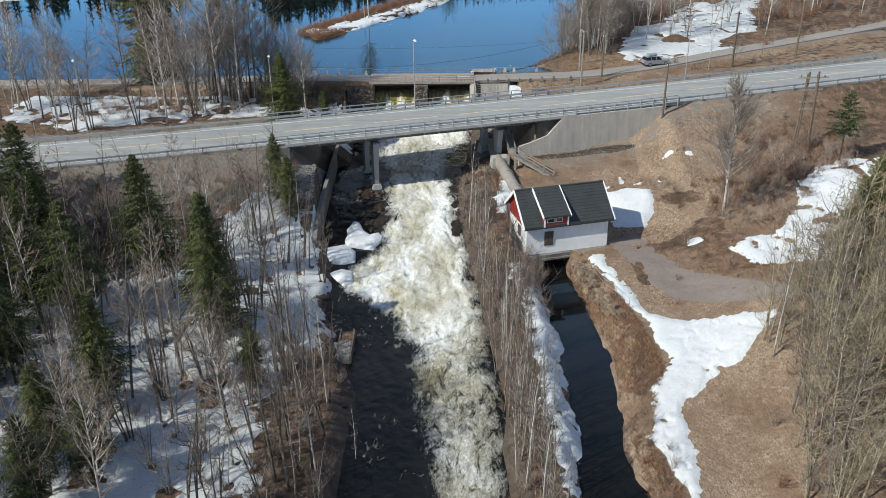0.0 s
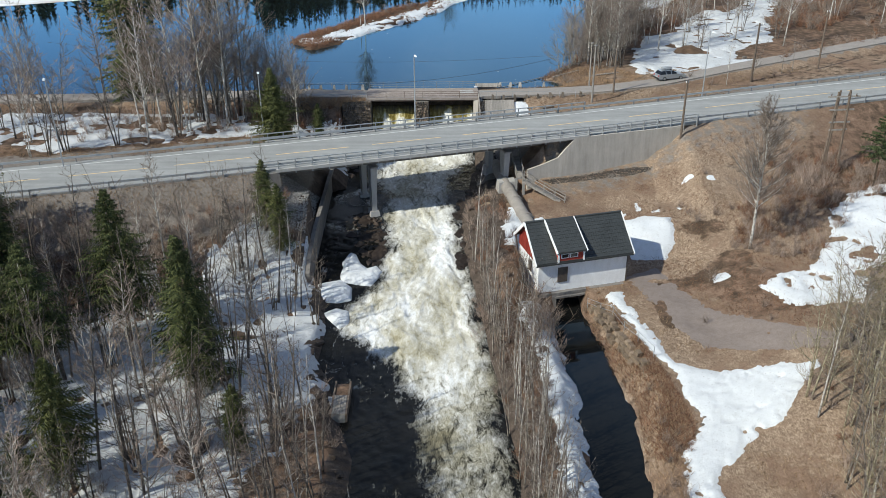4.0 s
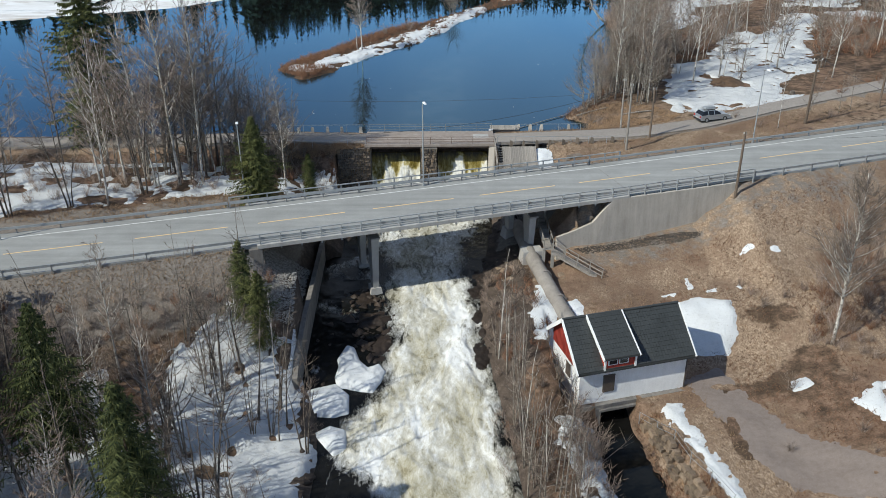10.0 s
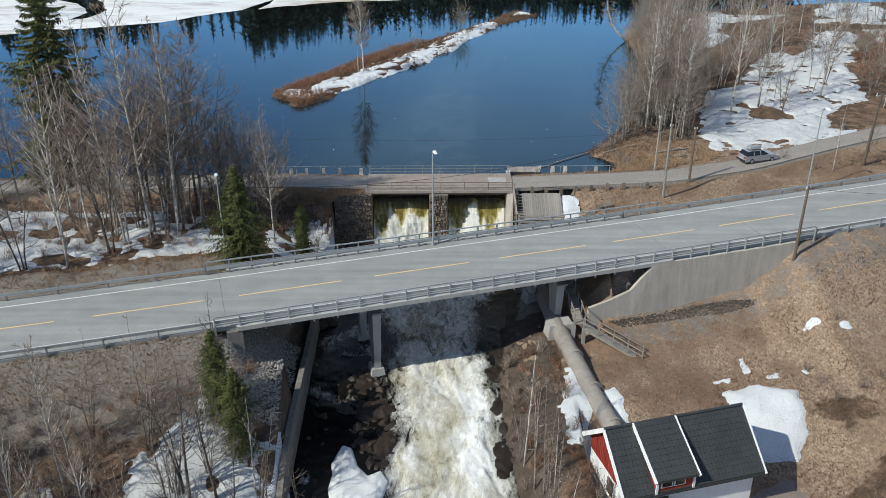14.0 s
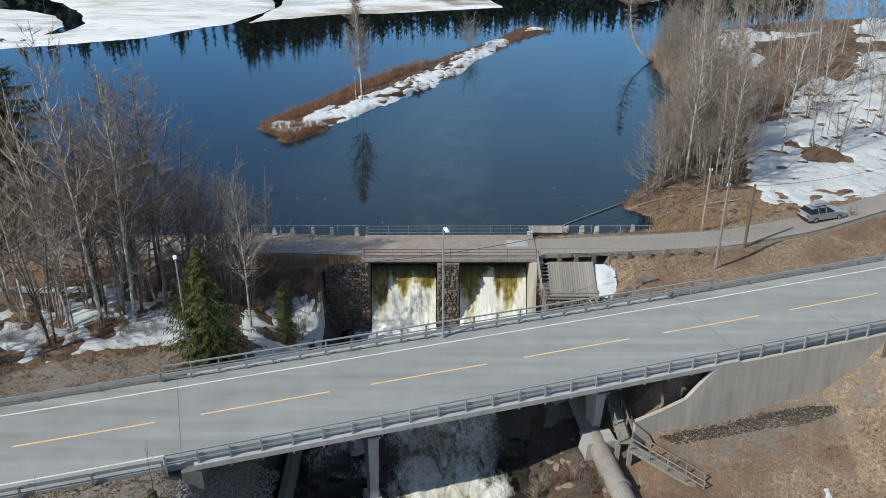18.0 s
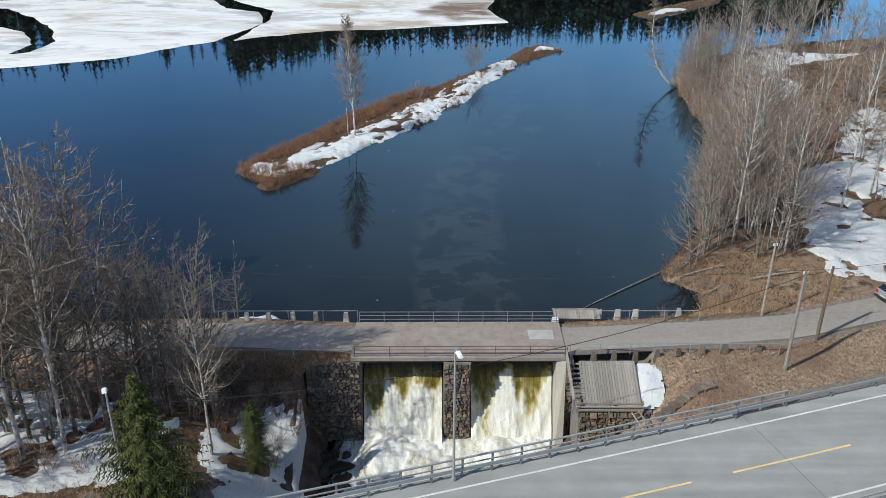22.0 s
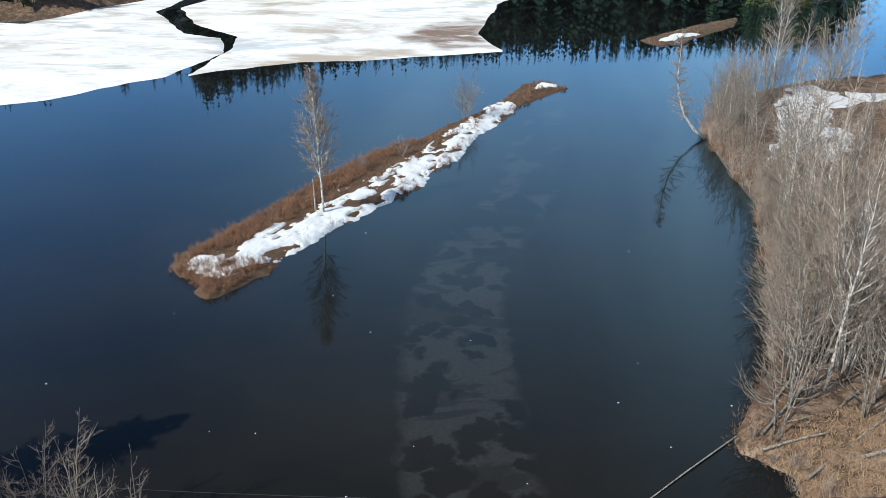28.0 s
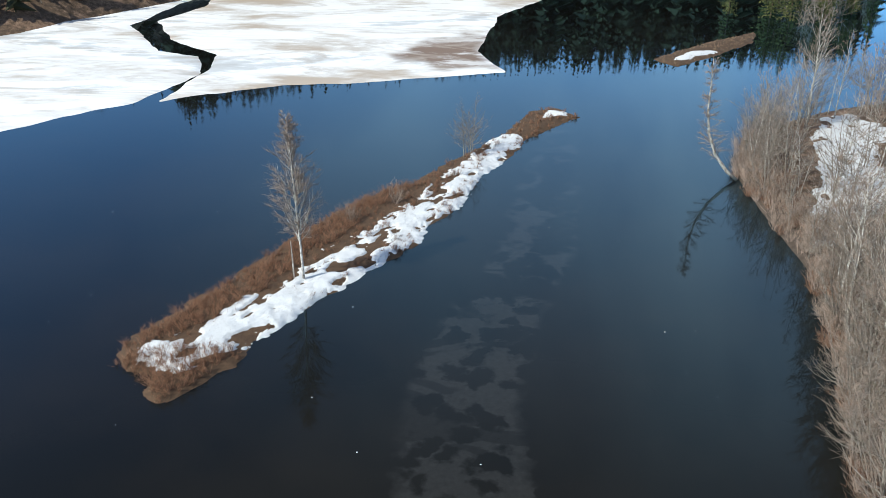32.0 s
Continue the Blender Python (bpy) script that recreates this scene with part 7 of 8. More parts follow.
rubble(2600, [(13.2, 94.6), (21.6, 97.2), (28, 97.8), (28, 97.3), (21.7, 96.6), (14, 94.2)], 0.05, 0.13, 4, M["rock"], "dark edge of the broken stone on the slope")


def blades(n, area, lo, hi, seed, mat, label, thick=0.022, base=None, keep=None):
    """Dead grass: bent blades lying in all directions, as one body."""
    r, g = random.Random(seed), Geo()
    px, py = [p[0] for p in area], [p[1] for p in area]
    xs, ys = np.array([r.uniform(min(px), max(px)) for _ in range(n)]), np.array([r.uniform(min(py), max(py)) for _ in range(n)])
    ok = (inside(area, xs, ys) > 0) & (fbm(xs, ys, 0.25, seed + 300) > -0.28)
    if keep is not None:
        ok &= keep(xs, ys)
    zs = terrain(xs, ys) if base is None else base(xs, ys)
    for x, y, z in zip(xs[ok], ys[ok], zs[ok]):
        a, h = r.uniform(0, 6.28), r.uniform(lo, hi)
        t = r.uniform(0.35, 1.3)
        g.spike((x, y, z - 0.03), (x + math.cos(a) * h * math.sin(t), y + math.sin(a) * h * math.sin(t), z + h * math.cos(t)), thick)
    return solid("dead_grass", g, mat, label, "grass", kind="stuff")


yard_track = [(20.9, 75.4), (24.3, 77.2), (25.8, 72), (27.8, 67.6), (30.6, 64.2), (34, 61.4), (40, 58.6), (40, 55.8), (33, 58.4), (28.6, 59.6), (25.4, 61), (23.3, 64.4), (22.6, 68.4), (21.7, 72)]
off_path = lambda x, y: (inside(yard_track, x, y) < -0.1) & (inside(path_snow, x, y) < 0.2)
blades(30000, [(18.8, 72), (21, 62), (24, 52), (24, 30), (40, 30), (34, 57), (46, 62), (58, 92), (44, 103), (34, 99), (16, 90), (13, 84), (22, 79)], 0.2, 0.5, 1, M["straw"], "matted dead yellow-brown grass in the yard", 0.03, None, lambda x, y: off_path(x, y) & (fbm(x, y, 0.11, 88, 3) + 0.02 * (29 - x) > -0.02) & (fbm(x, y, 1.5, 91, 2) > smooth(-20, -9, (y - road_y(x)) * RC) - 0.5))
blades(24000, [(20, 79), (24, 60), (30, 60), (34, 57), (46, 62), (58, 92), (44, 103), (34, 99), (18, 89)], 0.2, 0.5, 18, M["redtwig"], "matted red-brown dead grass on the slope", 0.03, None, lambda x, y: off_path(x, y) & (fbm(x, y, 0.11, 88, 3) + 0.02 * (29 - x) < 0.1))
blades(9000, [(15.2, 70.5), (16.4, 60), (17.4, 54), (16.3, 44), (16.6, 30), (19.4, 30), (18, 40), (21.4, 50), (20.2, 58), (18.4, 66), (17, 72)], 0.25, 0.6, 16, M["straw"], "dead straw-coloured grass on the canal bank", 0.03)
blades(17000, [(15.2, 70.5), (16.4, 60), (17.4, 54), (16.3, 44), (16.6, 30), (19.4, 30), (18, 40), (21.4, 50), (20.2, 58), (18.4, 66), (17, 72)], 0.3, 0.7, 2, M["redtwig"], "brown dead grass hanging over the canal bank", 0.03)
blades(16000, [(12.5, 112), (13, 115.6), (24, 116), (36, 118.8), (46, 125), (60, 128), (40, 113), (20, 106), (12.5, 104.5)], 0.2, 0.45, 3, M["straw"], "dead straw-coloured grass between the roads", 0.03)
blades(5000, [(-22, 115.6), (-22, 113.2), (-14, 113.4), (-10.4, 114.2), (-10.4, 115.6)], 0.25, 0.6, 13, M["straw"], "dead straw-coloured grass on top of the dam wall", 0.03, lambda X, Y: np.maximum(terrain(X, Y), np.where(X > -14.2, 1.3, -9)))
blades(3500, [(15, 128.5), (17, 132), (20.9, 138), (23.4, 143), (26, 143), (22.5, 134), (21.5, 128.5)], 0.3, 0.7, 15, M["redtwig"], "brown sedge and flood litter on the near lake edge", 0.03, lambda X, Y: np.maximum(terrain(X, Y), -0.05), lambda x, y: terrain(x, y) > -0.3)
verge = lambda x, y: (np.abs(y - track_y(x)) > 1.75) & (np.abs(y - track_y(x)) < 3.6)
blades(14000, [(6.4, 113), (6.4, 121), (30, 124), (46, 132), (46, 126), (26, 114.5)], 0.15, 0.4, 14, M["straw"], "dead straw-coloured grass on the verges of the gravel road", 0.03, None, verge)
blades(9000, [(15, 121), (17, 126), (20, 131), (27, 133), (33, 127), (30, 123), (22, 121)], 0.25, 0.6, 4, M["straw"], "dead straw-coloured grass on the lake bank", 0.03)
blades(9000, [(-60, 94), (-38, 94), (-24, 97.5), (-18, 99.5), (-19, 103), (-26, 102.5), (-36, 99.5), (-60, 96.5)], 0.2, 0.5, 5, M["straw"], "dead brown grass beside the road", 0.03)
blades(12000, [(-70, 75), (-36, 77), (-24, 81), (-18.5, 82.5), (-21, 85.5), (-40, 80.6), (-70, 78)], 0.25, 0.6, 6, M["straw"], "dead brown grass at the foot of the road bank", 0.03)
blades(9000, isl, 0.3, 0.75, 7, M["redtwig"], "red-brown sedge covering the islet", 0.03, isl_z, lambda x, y: inside(isl_snow, x, y) < 0.4)
blades(7000, isl, 0.2, 0.55, 8, M["straw"], "pale reeds at the end of the islet", 0.03, isl_z, lambda x, y: (inside(isl_snow, x, y) < 0.4) & (y > 190))
blades(2500, isl2, 0.3, 0.6, 9, M["straw"], "pale reeds on the far islet", 0.04, isl2_z)
blades(9000, [(x + 0.2, y) for x, y in bank_l] + [(x + 5, y - 1) for x, y in bank_l[::-1]], 0.3, 0.8, 10, M["redtwig"], "brown sedge along the lake edge", 0.03)

# bedrock between the branches of the rapids
def ledge(X, Y):
    """Low rock in broken steps."""
    h = 0.75 * fbm(X + 0.4 * Y, Y - 0.3 * X, 0.42, 345, 3) + 0.2 * fbm(X, Y, 1.3, 346, 3)
    return river_z(Y) + 0.0 + 0.3 * (np.floor(h * 5) / 5 + 0.2 * smooth(0.7, 1.0, h * 5 - np.floor(h * 5))) * 2.2 + 0.05 * fbm(X, Y, 3.0, 347, 2)


for poly, sd in (([(-9.4, 91.2), (-6.4, 89.6), (-5.8, 86.5), (-6.1, 82.2), (-6.9, 79.6), (-8.6, 80.4), (-11.0, 81.8), (-10.3, 85.4), (-10.9, 88.5), (-11.0, 90.8)], 341), ([(2.5, 79), (2.2, 88), (2.6, 97), (4.6, 98), (5.0, 86), (4.8, 79)], 343)):
    snow_patch(poly, 0.22, 0.16, 0.5, sd, 0.2, 0.0, "dark wet bedrock shelf between the rapids", ledge, 0.6, "rock_shelf", "rock", "rock")

# ---- small ground covers ----
snow_patch(yard_track, 0.05, 0.25, 0.4, 301, 0.12, 0.0, "grey gravel yard track beside the power house", None, 0.35, "gravel_track", "yard", "track")
domed = lambda poly, top: (lambda X, Y: river_z(Y) + top * np.tanh(6 * np.clip(inside(poly, X, Y) + 0.3, -1, 3)) + 0.07 * fbm(X, Y, 0.9, 5, 3))
for poly, top, sd in (([(-10.5, 81.4), (-10.0, 81.2), (-9.4, 79.3), (-8.4, 78.1), (-7.4, 78.6), (-6.9, 77.7), (-7.2, 76.4), (-7.8, 75.0), (-10.8, 75.8), (-11.1, 77.0), (-10.9, 78.5), (-11.1, 79.7)], 0.36, 311),
                      ([(-13.6, 73.9), (-13.4, 75.1), (-11.2, 75.8), (-10.0, 74.4), (-9.9, 72.3), (-11.1, 71.8), (-13.3, 72.0)], 0.34, 312),
                      ([(-12.2, 69.5), (-11.1, 70.3), (-9.9, 69.8), (-9.8, 68.0), (-10.5, 67.2), (-11.2, 68.1)], 0.3, 313),
                      ([(-10.9, 55.3), (-10.2, 53.3), (-9.4, 53.3), (-9.4, 54.7), (-10.5, 55.8)], 0.3, 314)):
    snow_patch(poly, 0.14, 0.1, 0.12, sd, 0.0, -0.25, "thick snow cap on a rock in the rapids", domed(poly, top), edge=4.0)
for x, y, a, b, sd in ((24.6, 89.6, 0.35, 1.2, 321), (31.2, 92.4, 0.6, 0.3, 322), (33.8, 91.4, 0.6, 0.4, 323), (29.4, 88, 0.3, 0.6, 324), (30.2, 73.2, 0.8, 0.7, 325), (26.4, 87.4, 0.5, 0.3, 326), (22, 87.6, 0.9, 0.3, 327), (16.2, 55.4, 0.4, 0.5, 328)):
    snow_patch([(x - a, y - b), (x + a, y - b * 0.7), (x + a * 0.8, y + b), (x - a * 0.6, y + b * 0.8)], 0.2, 0.15, 0.12, sd, 0.0, 0.05, "small leftover patch of snow")
snow_patch([(11.3, 111.6), (12.1, 111.7), (12.3, 113.2), (11.4, 113.3)], 0.15, 0.15, 0.1, 330, 0.0, 0.05, "small leftover patch of snow", lambda X, Y: -0.35 + 0.45 * (Y - 111))
snow_patch([(7.6, 84), (8.4, 89), (9.2, 89), (9.6, 84), (9.2, 79), (7.6, 79)], 0.2, 0.25, 0.4, 331, 0.2)
snow_patch([(11.2, 85.5), (12.6, 79.6), (13.4, 79.6), (12.2, 86)], 0.2, 0.2, 0.1, 333)
snow_patch([(-26, 121.0), (-22, 122.6), (-18.6, 122.9), (-17.6, 122.2), (-20, 121.2), (-24, 120.4)], 0.3, 0.25, 0.3, 335, 0.1, 0.2, "dirty pale ice tongue on the lake edge", lambda X, Y: 0 * X + 0.02)


# ---- lamps, poles and wires ----
def street_lamp(x, y, z, h, az, arm=1.0):
    lamp = thing("street_lamp", "tall grey steel street lamp with a white head", "street lamp", (x, y, z), az, "street lamps")
    part("base", Geo().tube([(0, 0, -0.3), (0, 0, 0.25)], 0.14, 8), M["galv"], lamp)
    part("pole", Geo().tube([(0, 0, 0), (0, 0, h * 0.5), (0, 0, h - 0.25), (0, -0.12, h - 0.04), (0, -arm * 0.6, h + 0.05)], [0.09, 0.075, 0.06, 0.05, 0.045], 8), M["galv"], lamp)
    part("lamp_head", Geo().slab([(-0.13, -arm - 0.2, h + 0.0), (0.13, -arm - 0.2, h + 0.0), (0.17, -arm * 0.5, h + 0.02), (-0.17, -arm * 0.5, h + 0.02)], [(-0.08, -arm - 0.1, h + 0.14), (0.08, -arm - 0.1, h + 0.14), (0.1, -arm * 0.6, h + 0.17), (-0.1, -arm * 0.6, h + 0.17)]), M["lampwhite"], lamp, "white lamp head")


street_lamp(-3.15, 100.6, 1.5, 9.7, 17, 0.9)
street_lamp(-23.0, 99.4, 1.0, 8.4, 17, 0.4)
street_lamp(38.7, 114.3, 1.7, 9.3, 17, 1.0)
street_lamp(-44.6, 87.6, 1.0, 11.0, 17, 1.0)


def wood_pole(x, y, top, r=0.13, tilt=(0, 0), cross=0.0, z=None, mat="pole"):
    z = ground_at(x, y) if z is None else z
    p = thing("utility_pole", "brown weathered wooden utility pole", "utility pole", (x, y, z), 0, "utility poles")
    part("pole", Geo().tube([(0, 0, -0.4), (tilt[0] * 0.5, tilt[1] * 0.5, (top - z) / 2), (tilt[0], tilt[1], top - z)], [r * 1.15, r, r * 0.8], 8), M[mat], p)
    if cross:
        part("crossarm", Geo().beam((tilt[0] - cross, tilt[1], top - z - 0.3), (tilt[0] + cross, tilt[1] + 0.2, top - z - 0.3), 0.1, 0.12), M["wood"], p)
    for k in (-1, 1):
        part("insulator", Geo().tube([(tilt[0] + k * max(cross, 0.15) * 0.9, tilt[1], top - z - 0.24), (tilt[0] + k * max(cross, 0.15) * 0.9, tilt[1], top - z)], [0.05, 0.04], 6), M["lampwhite"], p)
    return p


wood_pole(23.1, 120.6, 8.2, 0.1, mat="wood")
wood_pole(22.3, 113.1, 9.6, 0.13, mat="wood")
wood_pole(26.1, 116.7, 8.1, 0.13)
wood_pole(48.2, 121.3, 11.0, 0.16, (-0.6, -1.6), 0.6)
wood_pole(32.0, 99.9, 7.8, 0.14)
wood_pole(60.5, 126.5, 11.5, 0.14)
hp = thing("power_pole", "four-legged wooden power pole with cross beams", "utility pole", (50.1, 95.2, ground_at(50.1, 95.2)))
for dx, dy in ((-0.9, -0.3), (0.9, -0.3), (-0.3, 0.5), (1.3, 0.6)):
    part("leg", Geo().tube([(dx * 1.15, dy, -0.5), (dx * 0.8 + 0.1, dy * 0.8, 10.5)], [0.17, 0.13], 8), M["pole"], hp)
for h, w in ((9.9, 1.9), (8.2, 1.4), (6.6, 1.2), (5.6, 1.0)):
    part("cross_beam", Geo().beam((-w, -0.35, h), (w + 0.3, -0.2, h + 0.05), 0.13, 0.18), M["wood"], hp)
for k in (-1.5, -0.5, 0.6, 1.6):
    part("insulator", Geo().tube([(k, -0.3, 9.98), (k, -0.3, 10.3)], [0.07, 0.05], 6), M["rust"], hp)


def wire(a, b, sag, r=0.018):
    a, b = Vector(a), Vector(b)
    pts = [a.lerp(b, k / 16) - Vector((0, 0, 4 * sag * (k / 16) * (1 - k / 16))) for k in range(17)]
    solid("overhead_cable", Geo().tube(pts, r, 4), M["cable"], "thin black overhead cable between poles", "cable", group="overhead cables")


wire((22.4, 113.1, 9.3), (-23.0, 99.4, 8.2), 2.2, 0.025)
wire((22.4, 113.1, 9.3), (26.1, 116.7, 7.9), 0.1)
wire((26.1, 116.7, 7.9), (48.2, 121.3, 10.4), 0.8)
wire((32.0, 99.9, 7.6), (50.1, 95.2, 9.5), 0.7)
wire((50.1, 95.2, 11.4), (48.2, 121.3, 10.9), 0.6)
wire((26.1, 116.7, 7.9), (-60, 124, 8), 2.4)

# ---- dam furniture ----
r = random.Random(4)
for x, y in ((-21.6, 120.3), (-19.8, 120.3), (-18, 120.3), (-16, 120.4), (-14.1, 120.4), (-11.6, 120.3), (9.4, 120.6), (11.0, 120.7), (12.5, 120.7), (16.2, 120.9)):
    s = r.uniform(0.85, 1.1)
    o = solid("marker_stone", Geo().slab([(x - 0.26 * s, y - 0.2, 1.05), (x + 0.26 * s, y - 0.2, 1.05), (x + 0.24 * s, y + 0.2, 1.05), (x - 0.24 * s, y + 0.2, 1.05)], [(x - 0.2 * s, y - 0.14, 2.05), (x + 0.16 * s, y - 0.16, 2.1 * s), (x + 0.14 * s, y + 0.14, 2.0), (x - 0.18 * s, y + 0.12, 1.98)]), pale, "pale rough marker stone along the gravel road", "stone", group="marker stones")
for x in (7.9, 9.5, 11.2, 12.9, 14.6, 16.4, 18.3, 21.0):
    s = r.uniform(0.7, 1.05)
    y = float(track_y(x)) - 2.75
    solid("marker_stone", Geo().slab([(x - 0.3 * s, y - 0.22, 0.8), (x + 0.3 * s, y - 0.22, 0.8), (x + 0.28 * s, y + 0.2, 0.8), (x - 0.28 * s, y + 0.2, 0.8)], [(x - 0.16 * s, y - 0.12, 1.5 + 0.7 * s), (x + 0.2 * s, y - 0.14, 1.4 + 0.7 * s), (x + 0.14 * s, y + 0.1, 1.45 + 0.6 * s), (x - 0.14 * s, y + 0.1, 1.4 + 0.65 * s)]), M["stone"], "grey rough marker stone along the gravel road", "stone", group="marker stones")
hut = thing("intake_cover", "low grey boarded roof over the water intake", "shed", (7.4, 120.7, 0.7))
part("wall", Geo().box((0, 0, 0.45), (3.0, 1.2, 0.9)), M["oldconcrete"], hut)
for k in range(16):
    x = -1.8 + k * 0.24
    for sg in (-1, 1):
        e = Geo().slab([(x, 0, 1.25), (x + 0.22, 0, 1.25), (x + 0.22, sg * 0.85, 0.92), (x, sg * 0.85, 0.92)][::sg], [(x, 0, 1.3), (x + 0.22, 0, 1.3), (x + 0.22, sg * 0.85, 0.97), (x, sg * 0.85, 0.97)][::sg])
        part("board", e, M["wood"], hut)
part("post", Geo().box((-1.75, -1.05, 0.5), (0.5, 0.5, 1.2)), M["lampwhite"], hut, "white painted block")

cover = thing("wooden_cover", "sloping cover of grey weathered planks beside the gates", "cover", (8.7, 112.4, 0))
for k in range(20):
    x = -1.95 + k * 0.215
    g = Geo().slab([(x, -1.85, -0.55), (x + 0.2, -1.85, -0.55), (x + 0.2, 1.75, 1.22), (x, 1.75, 1.22)], [(x, -1.85, -0.47 + r.uniform(0, 0.03)), (x + 0.2, -1.85, -0.47), (x + 0.2, 1.75, 1.3), (x, 1.75, 1.3 + r.uniform(0, 0.03))])
    part("plank", g, M["wood"], cover)
for k in range(9):
    t = k / 8
    part("cleat", Geo().box((-2.15, -1.5 + 3.0 * t, -0.3 + 1.5 * t), (0.75, 0.1, 0.1)), M["wood"], cover)
for h in (0.0, 0.3, 0.6):
    part("rail", Geo().beam((-2.6, -2.05, -0.5 + h), (2.4, -2.05, -0.55 + h), 0.1, 0.12), M["wood"], cover)
for x in (-2.5, -0.1, 2.3):
    part("post", Geo().box((x, -1.98, -0.4), (0.12, 0.12, 1.3)), M["wood"], cover)
for h in (0.35, 0.65, 0.95):
    part("side_rail", Geo().beam((-2.75, -2.0, -0.6 + h), (-2.9, 2.1, 1.35 + h), 0.08, 0.11), M["wood"], cover)
for t in (0, 0.33, 0.66, 1):
    part("side_post", Geo().box((-2.82, -2.0 + 4.1 * t, -0.2 + 1.95 * t), (0.11, 0.11, 1.3)), M["wood"], cover)
stairs = thing("stone_steps", "rough stone steps up the grassy bank", "steps", (12.2, 109.6, 0))
for k in range(8):
    x, y = 0.55 * k, 0.22 * k
    z = ground_at(12.2 + x, 109.6 + y)
    part("step", Geo().box((x, y, z + 0.1), (0.62, 0.85, 0.3), 0.45 + r.uniform(-0.15, 0.15)), M["stone"], stairs)
ladder = thing("wooden_ladder", "short grey wooden ladder lying against the bank", "ladder", (11.4, 107.6, ground_at(11.4, 107.6)), 30)
for x in (-0.3, 0.3):
    part("stringer", Geo().beam((x, 0, 0.05), (x, 2.3, 1.25), 0.07, 0.1), M["wood"], ladder)
for k in range(7):
    part("rung", Geo().box((0, 0.15 + 0.33 * k, 0.14 + 0.172 * k), (0.62, 0.07, 0.05)), M["wood"], ladder)
post_rail("thin_fence", 6.2, 22.5, 115.0, 1.35, 2.3, 1.0, (0.95,), "galv", "thin wire fence on slender posts")
post_rail("thin_fence", -24, -10.6, 114.4, 1.25, 2.3, 1.0, (0.95,), "galv", "thin wire fence on slender posts")
solid("patch_repair", Geo().box((4.2, 117.4, 1.655), (2.0, 1.4, 0.02)), M["paleconcrete"], "pale concrete repair patch on the dam deck", "paving", kind="structure")

# ---- river and lake clutter ----
op = thing("old_pier_stub", "old log-driving pier of timber and concrete in the river", "pier", (-9.0, 54.2, -9.2))
part("crib", Geo().box((0, -0.9, 0.2), (1.15, 2.8, 1.6)), M["concrete"], op)
for k in range(5):
    part("plank", Geo().box((-0.46 + k * 0.23, -0.9, 1.06), (0.2, 2.7, 0.1)), M["wood"], op)
part("earth_fill", Geo().box((0, 1.5, 0.1), (1.25, 2.1, 1.7), taper=0.85), M["ground"], op, "brown overgrown end")
for x in (-0.66, 0.66):
    part("side_timber", Geo().box((x, 0.2, 0.2), (0.16, 4.9, 1.75)), M["pole"], op)


def log(a, b, rad, label="bare grey log lying at the shore"):
    a, b = Vector(a), Vector(b)
    mid = a.lerp(b, 0.5) + Vector((0.05, 0.08, 0.04))
    solid("log", Geo().tube([a, mid, b], [rad, rad * 0.9, rad * 0.6], 7), M["alder"], label, "log", group="logs")


log((17.6, 131.3, 0.12), (8.4, 124.0, 0.04), 0.06, "long thin log floating out from the shore")
for a, b in (((18.2, 127.6), (27.5, 134.4)), ((20.5, 126.4), (29, 132)), ((19, 130.6), (25.6, 137)), ((18.6, 129.2), (23, 129.6)), ((21, 134), (26, 139.5))):
    log((*a, ground_at(*a) + 0.3), (*b, ground_at(*b) + 0.35), 0.1)
log((24.5, 127.6, ground_at(24.5, 127.6) + 0.12), (29.4, 128.6, ground_at(29.4, 128.6) + 0.12), 0.14)
g, rr = Geo(), random.Random(8)
for k in range(40):
    x, y, s = rr.uniform(-40, 20), rr.uniform(121, 190), rr.uniform(0.04, 0.09)
    if inside(isl, np.array([x]), np.array([y]))[0] > -2 or x > float(shore_x(y)) - 1:
        continue
    g.add([(x + s, y, 0.005), (x, y + s, 0.005), (x - s, y, 0.005), (x, y - s, 0.005), (x, y, 0.05)], [(0, 1, 4), (1, 2, 4), (2, 3, 4), (3, 0, 4)])
solid("foam_flecks", g, M["snow"], "small white foam flecks drifting on the lake", "foam", kind="stuff")

# fence and handrail above the canal
post_pts = [(15.6, 71.0), (16.6, 69.0), (17.4, 66.8), (18.1, 64.4), (18.9, 61.8), (19.8, 59.2)]
fence = thing("canal_fence", "thin grey wire fence above the canal", "fence", (15.6, 71.0, -7.5))
loc = [Vector((x - 15.6, y - 71.0, ground_at(x, y) + 7.5)) for x, y in post_pts]
for p in loc:
    part("post", Geo().box(p + Vector((0, 0, 0.6)), (0.05, 0.05, 1.3)), M["galv"], fence)
for a, b in zip(loc, loc[1:]):
    for h in (0.65, 1.2):
        part("wire", Geo().beam(a + Vector((0, 0, h)), b + Vector((0, 0, h)), 0.025, 0.03), M["galv"], fence)


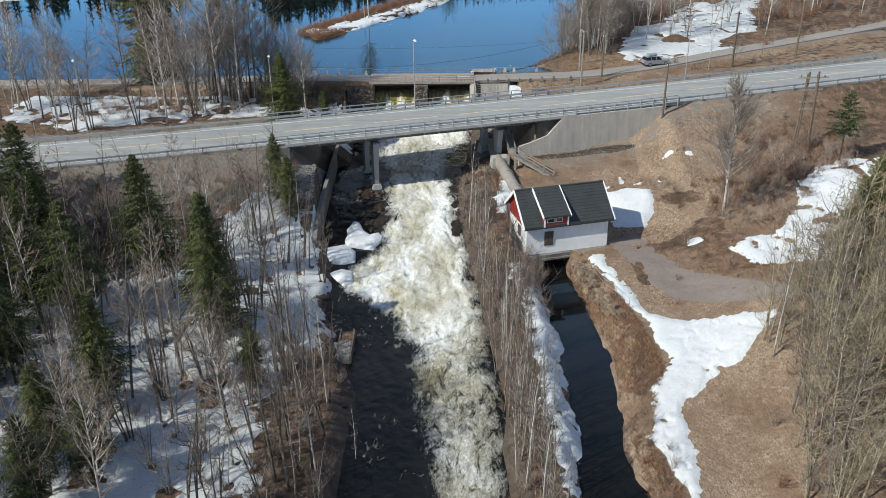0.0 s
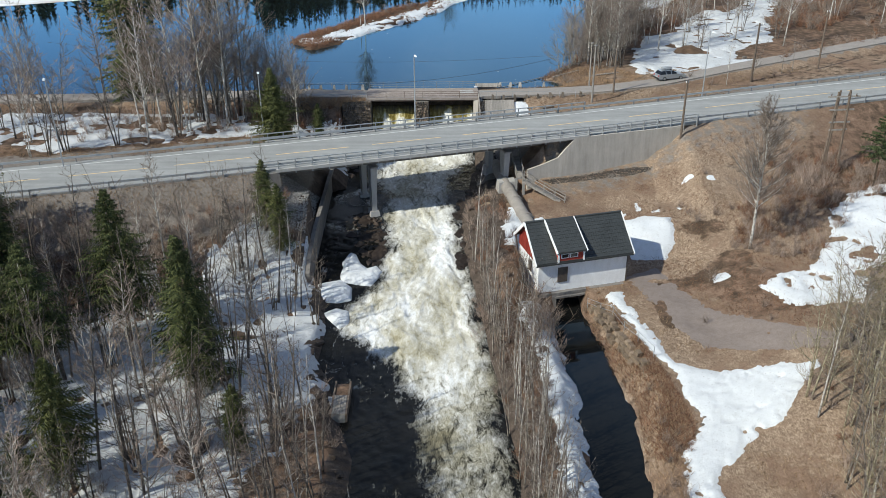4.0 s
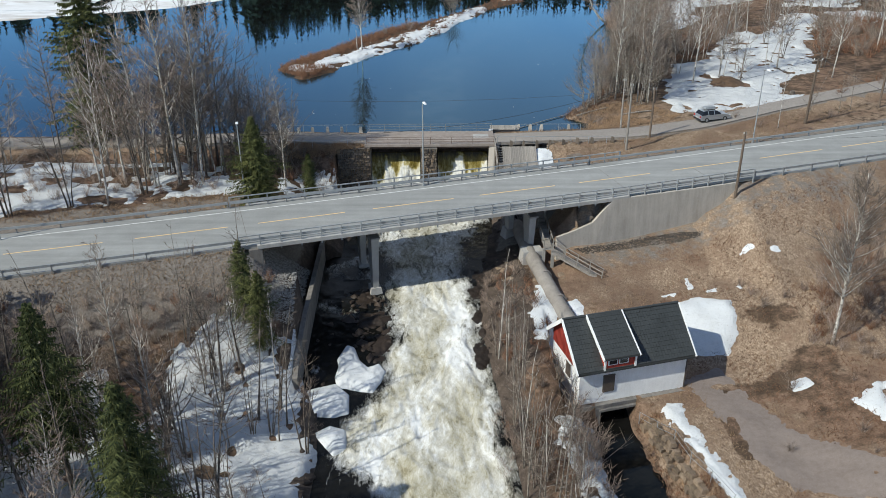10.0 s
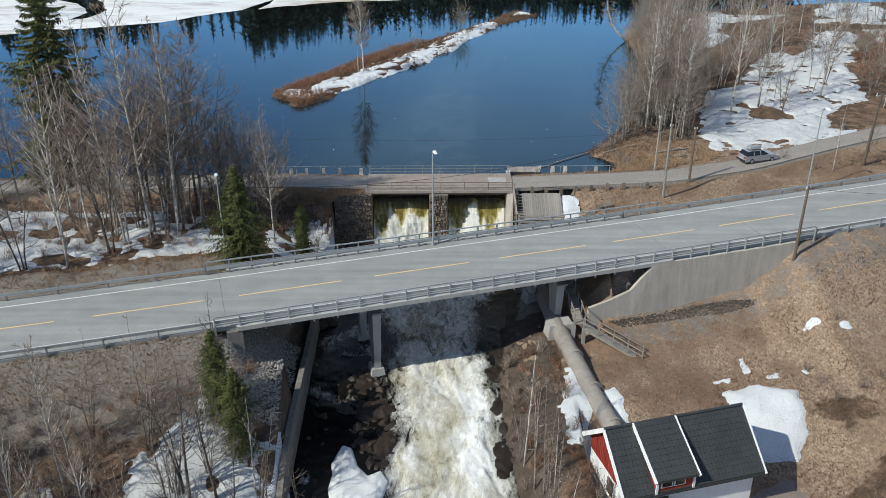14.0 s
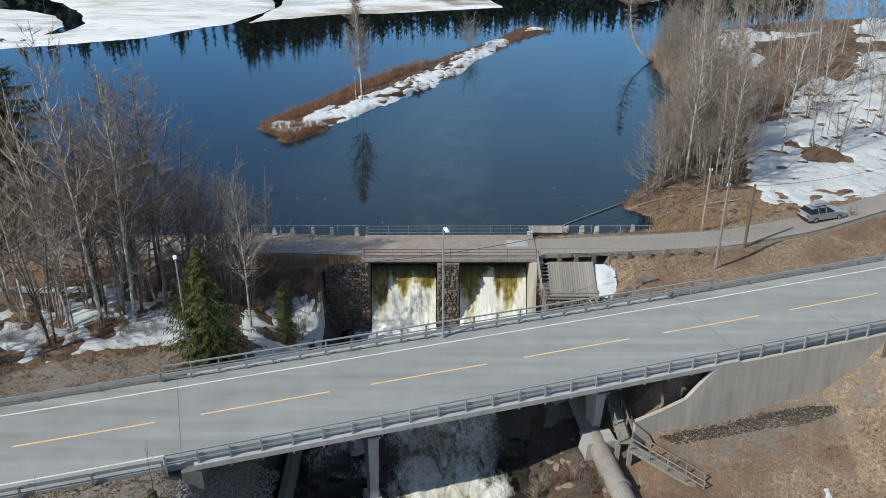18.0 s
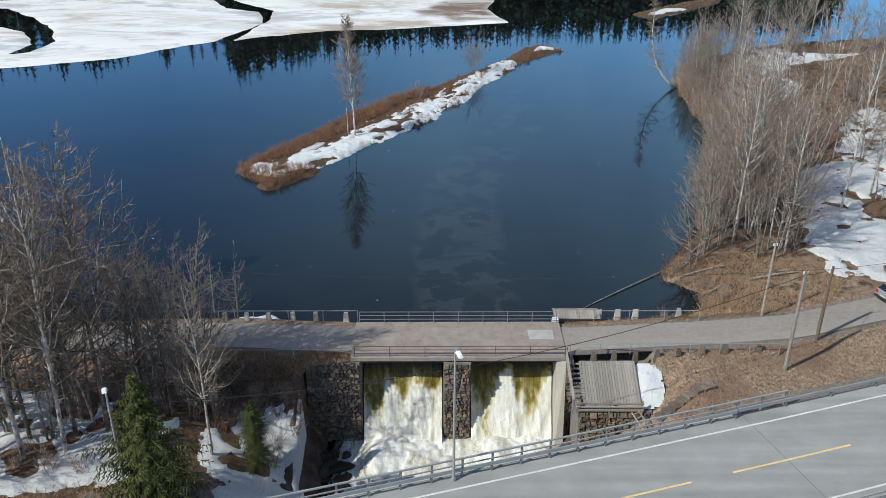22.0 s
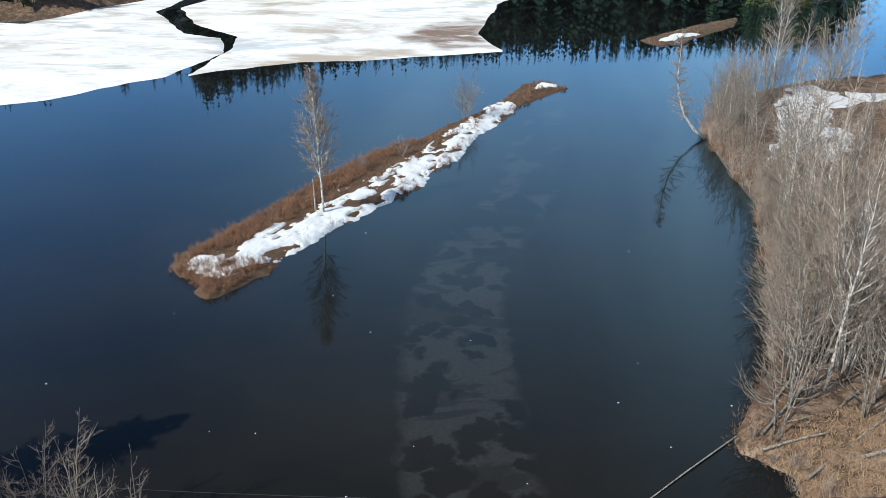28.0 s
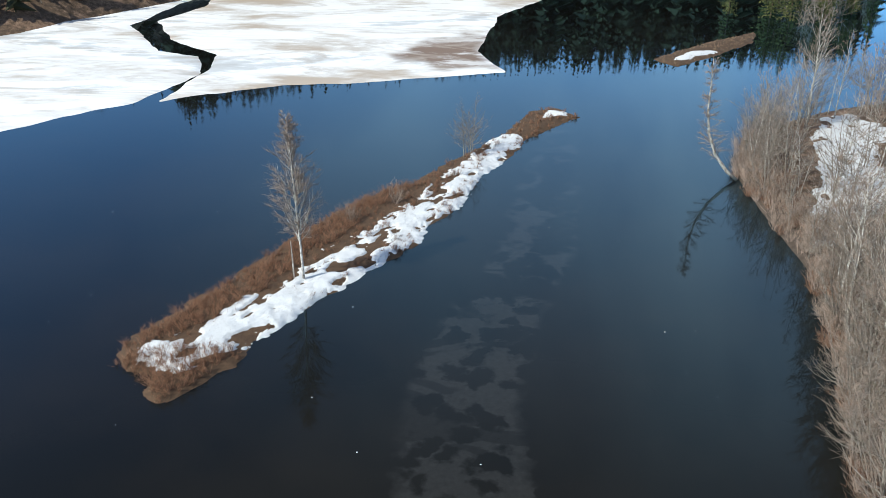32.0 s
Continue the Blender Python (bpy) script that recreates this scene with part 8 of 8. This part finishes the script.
# ---- parked car ----
def estate_car(x, y, z, az):
    car = thing("car", "silver estate car with a roof box parked beside the road", "car", (x, y, z), az)
    side = [(-2.3, 0.35), (-2.35, 0.75), (-2.3, 1.0), (2.0, 0.92), (2.28, 0.72), (2.3, 0.35)]

    def loft(profile, half, inset):
        n = len(profile)
        v = [(a, -half, b) for a, b in profile] + [(a, half, b) for a, b in profile]
        f = [tuple(range(n)), tuple(range(2 * n - 1, n - 1, -1))] + [(i, n + i, n + (i + 1) % n, (i + 1) % n) for i in range(n)]
        return Geo().add(v, f)

    part("body", loft([(-2.3, 0.3), (-2.36, 0.55), (-2.32, 0.92), (-2.2, 1.0), (0.75, 0.98), (1.9, 0.86), (2.25, 0.7), (2.32, 0.45), (2.25, 0.3)], 0.88, 0), M["silver"], car)
    cab = [(-2.15, 0.99), (-1.85, 1.46), (-1.5, 1.5), (0.1, 1.48), (0.95, 0.99)]
    n = len(cab)
    v = [(a, -(0.84 - 0.22 * max(0, (b - 0.99) / 0.5)), b) for a, b in cab] + [(a, (0.84 - 0.22 * max(0, (b - 0.99) / 0.5)), b) for a, b in cab]
    f = [tuple(range(n)), tuple(range(2 * n - 1, n - 1, -1))] + [(i, n + i, n + (i + 1) % n, (i + 1) % n) for i in range(n)]
    part("cabin", Geo().add(v, f), M["glass"], car, "dark tinted side and rear windows")
    part("roof", Geo().slab([(-1.9, -0.6, 1.47), (0.15, -0.6, 1.46), (0.15, 0.6, 1.46), (-1.9, 0.6, 1.47)], [(-1.75, -0.52, 1.54), (0.0, -0.52, 1.53), (0.0, 0.52, 1.53), (-1.75, 0.52, 1.54)]), M["silver"], car)
    for xx in (-1.15, -0.25):
        for s in (-1, 1):
            part("pillar", Geo().beam((xx, s * 0.845, 0.98), (xx - 0.03, s * 0.625, 1.48), 0.05, 0.08), M["silver"], car)
    part("roof_box", Geo().slab([(-1.5, -0.4, 1.66), (0.1, -0.4, 1.66), (0.35, 0, 1.66), (0.1, 0.4, 1.66), (-1.5, 0.4, 1.66)], [(-1.45, -0.34, 1.95), (-0.1, -0.34, 1.95), (0.15, 0, 1.9), (-0.1, 0.34, 1.95), (-1.45, 0.34, 1.95)]), M["galv"], car, "grey roof box")
    for xx in (-1.1, -0.2):
        part("roof_bar", Geo().box((xx, 0, 1.6), (0.08, 1.2, 0.1)), M["tyre"], car)
    for xx in (-1.4, 1.42):
        for s in (-1, 1):
            w = part("wheel", Geo().tube([(xx, s * 0.72, 0.32), (xx, s * 0.9, 0.32)], 0.32, 16), M["tyre"], car)
            part("rim", Geo().tube([(xx, s * 0.85, 0.32), (xx, s * 0.915, 0.32)], 0.2, 12), M["rim"], w)
    for s in (-1, 1):
        part("tail_light", Geo().box((-2.34, s * 0.7, 0.82), (0.06, 0.24, 0.26)), M["redlight"], car)
        part("headlight", Geo().box((2.2, s * 0.66, 0.68), (0.14, 0.34, 0.14)), M["clearlight"], car)
        part("mirror", Geo().box((0.7, s * 0.98, 1.02), (0.12, 0.18, 0.12)), M["silver"], car)
    part("number_plate", Geo().box((-2.375, 0, 0.62), (0.02, 0.5, 0.11)), M["whiteline"], car, "white plate with plain dark bar")
    part("bumper", Geo().box((-2.3, 0, 0.42), (0.16, 1.7, 0.22)), M["tyre"], car)


estate_car(35.9, 122.6, float(track_z(36)) + 0.05, 17)
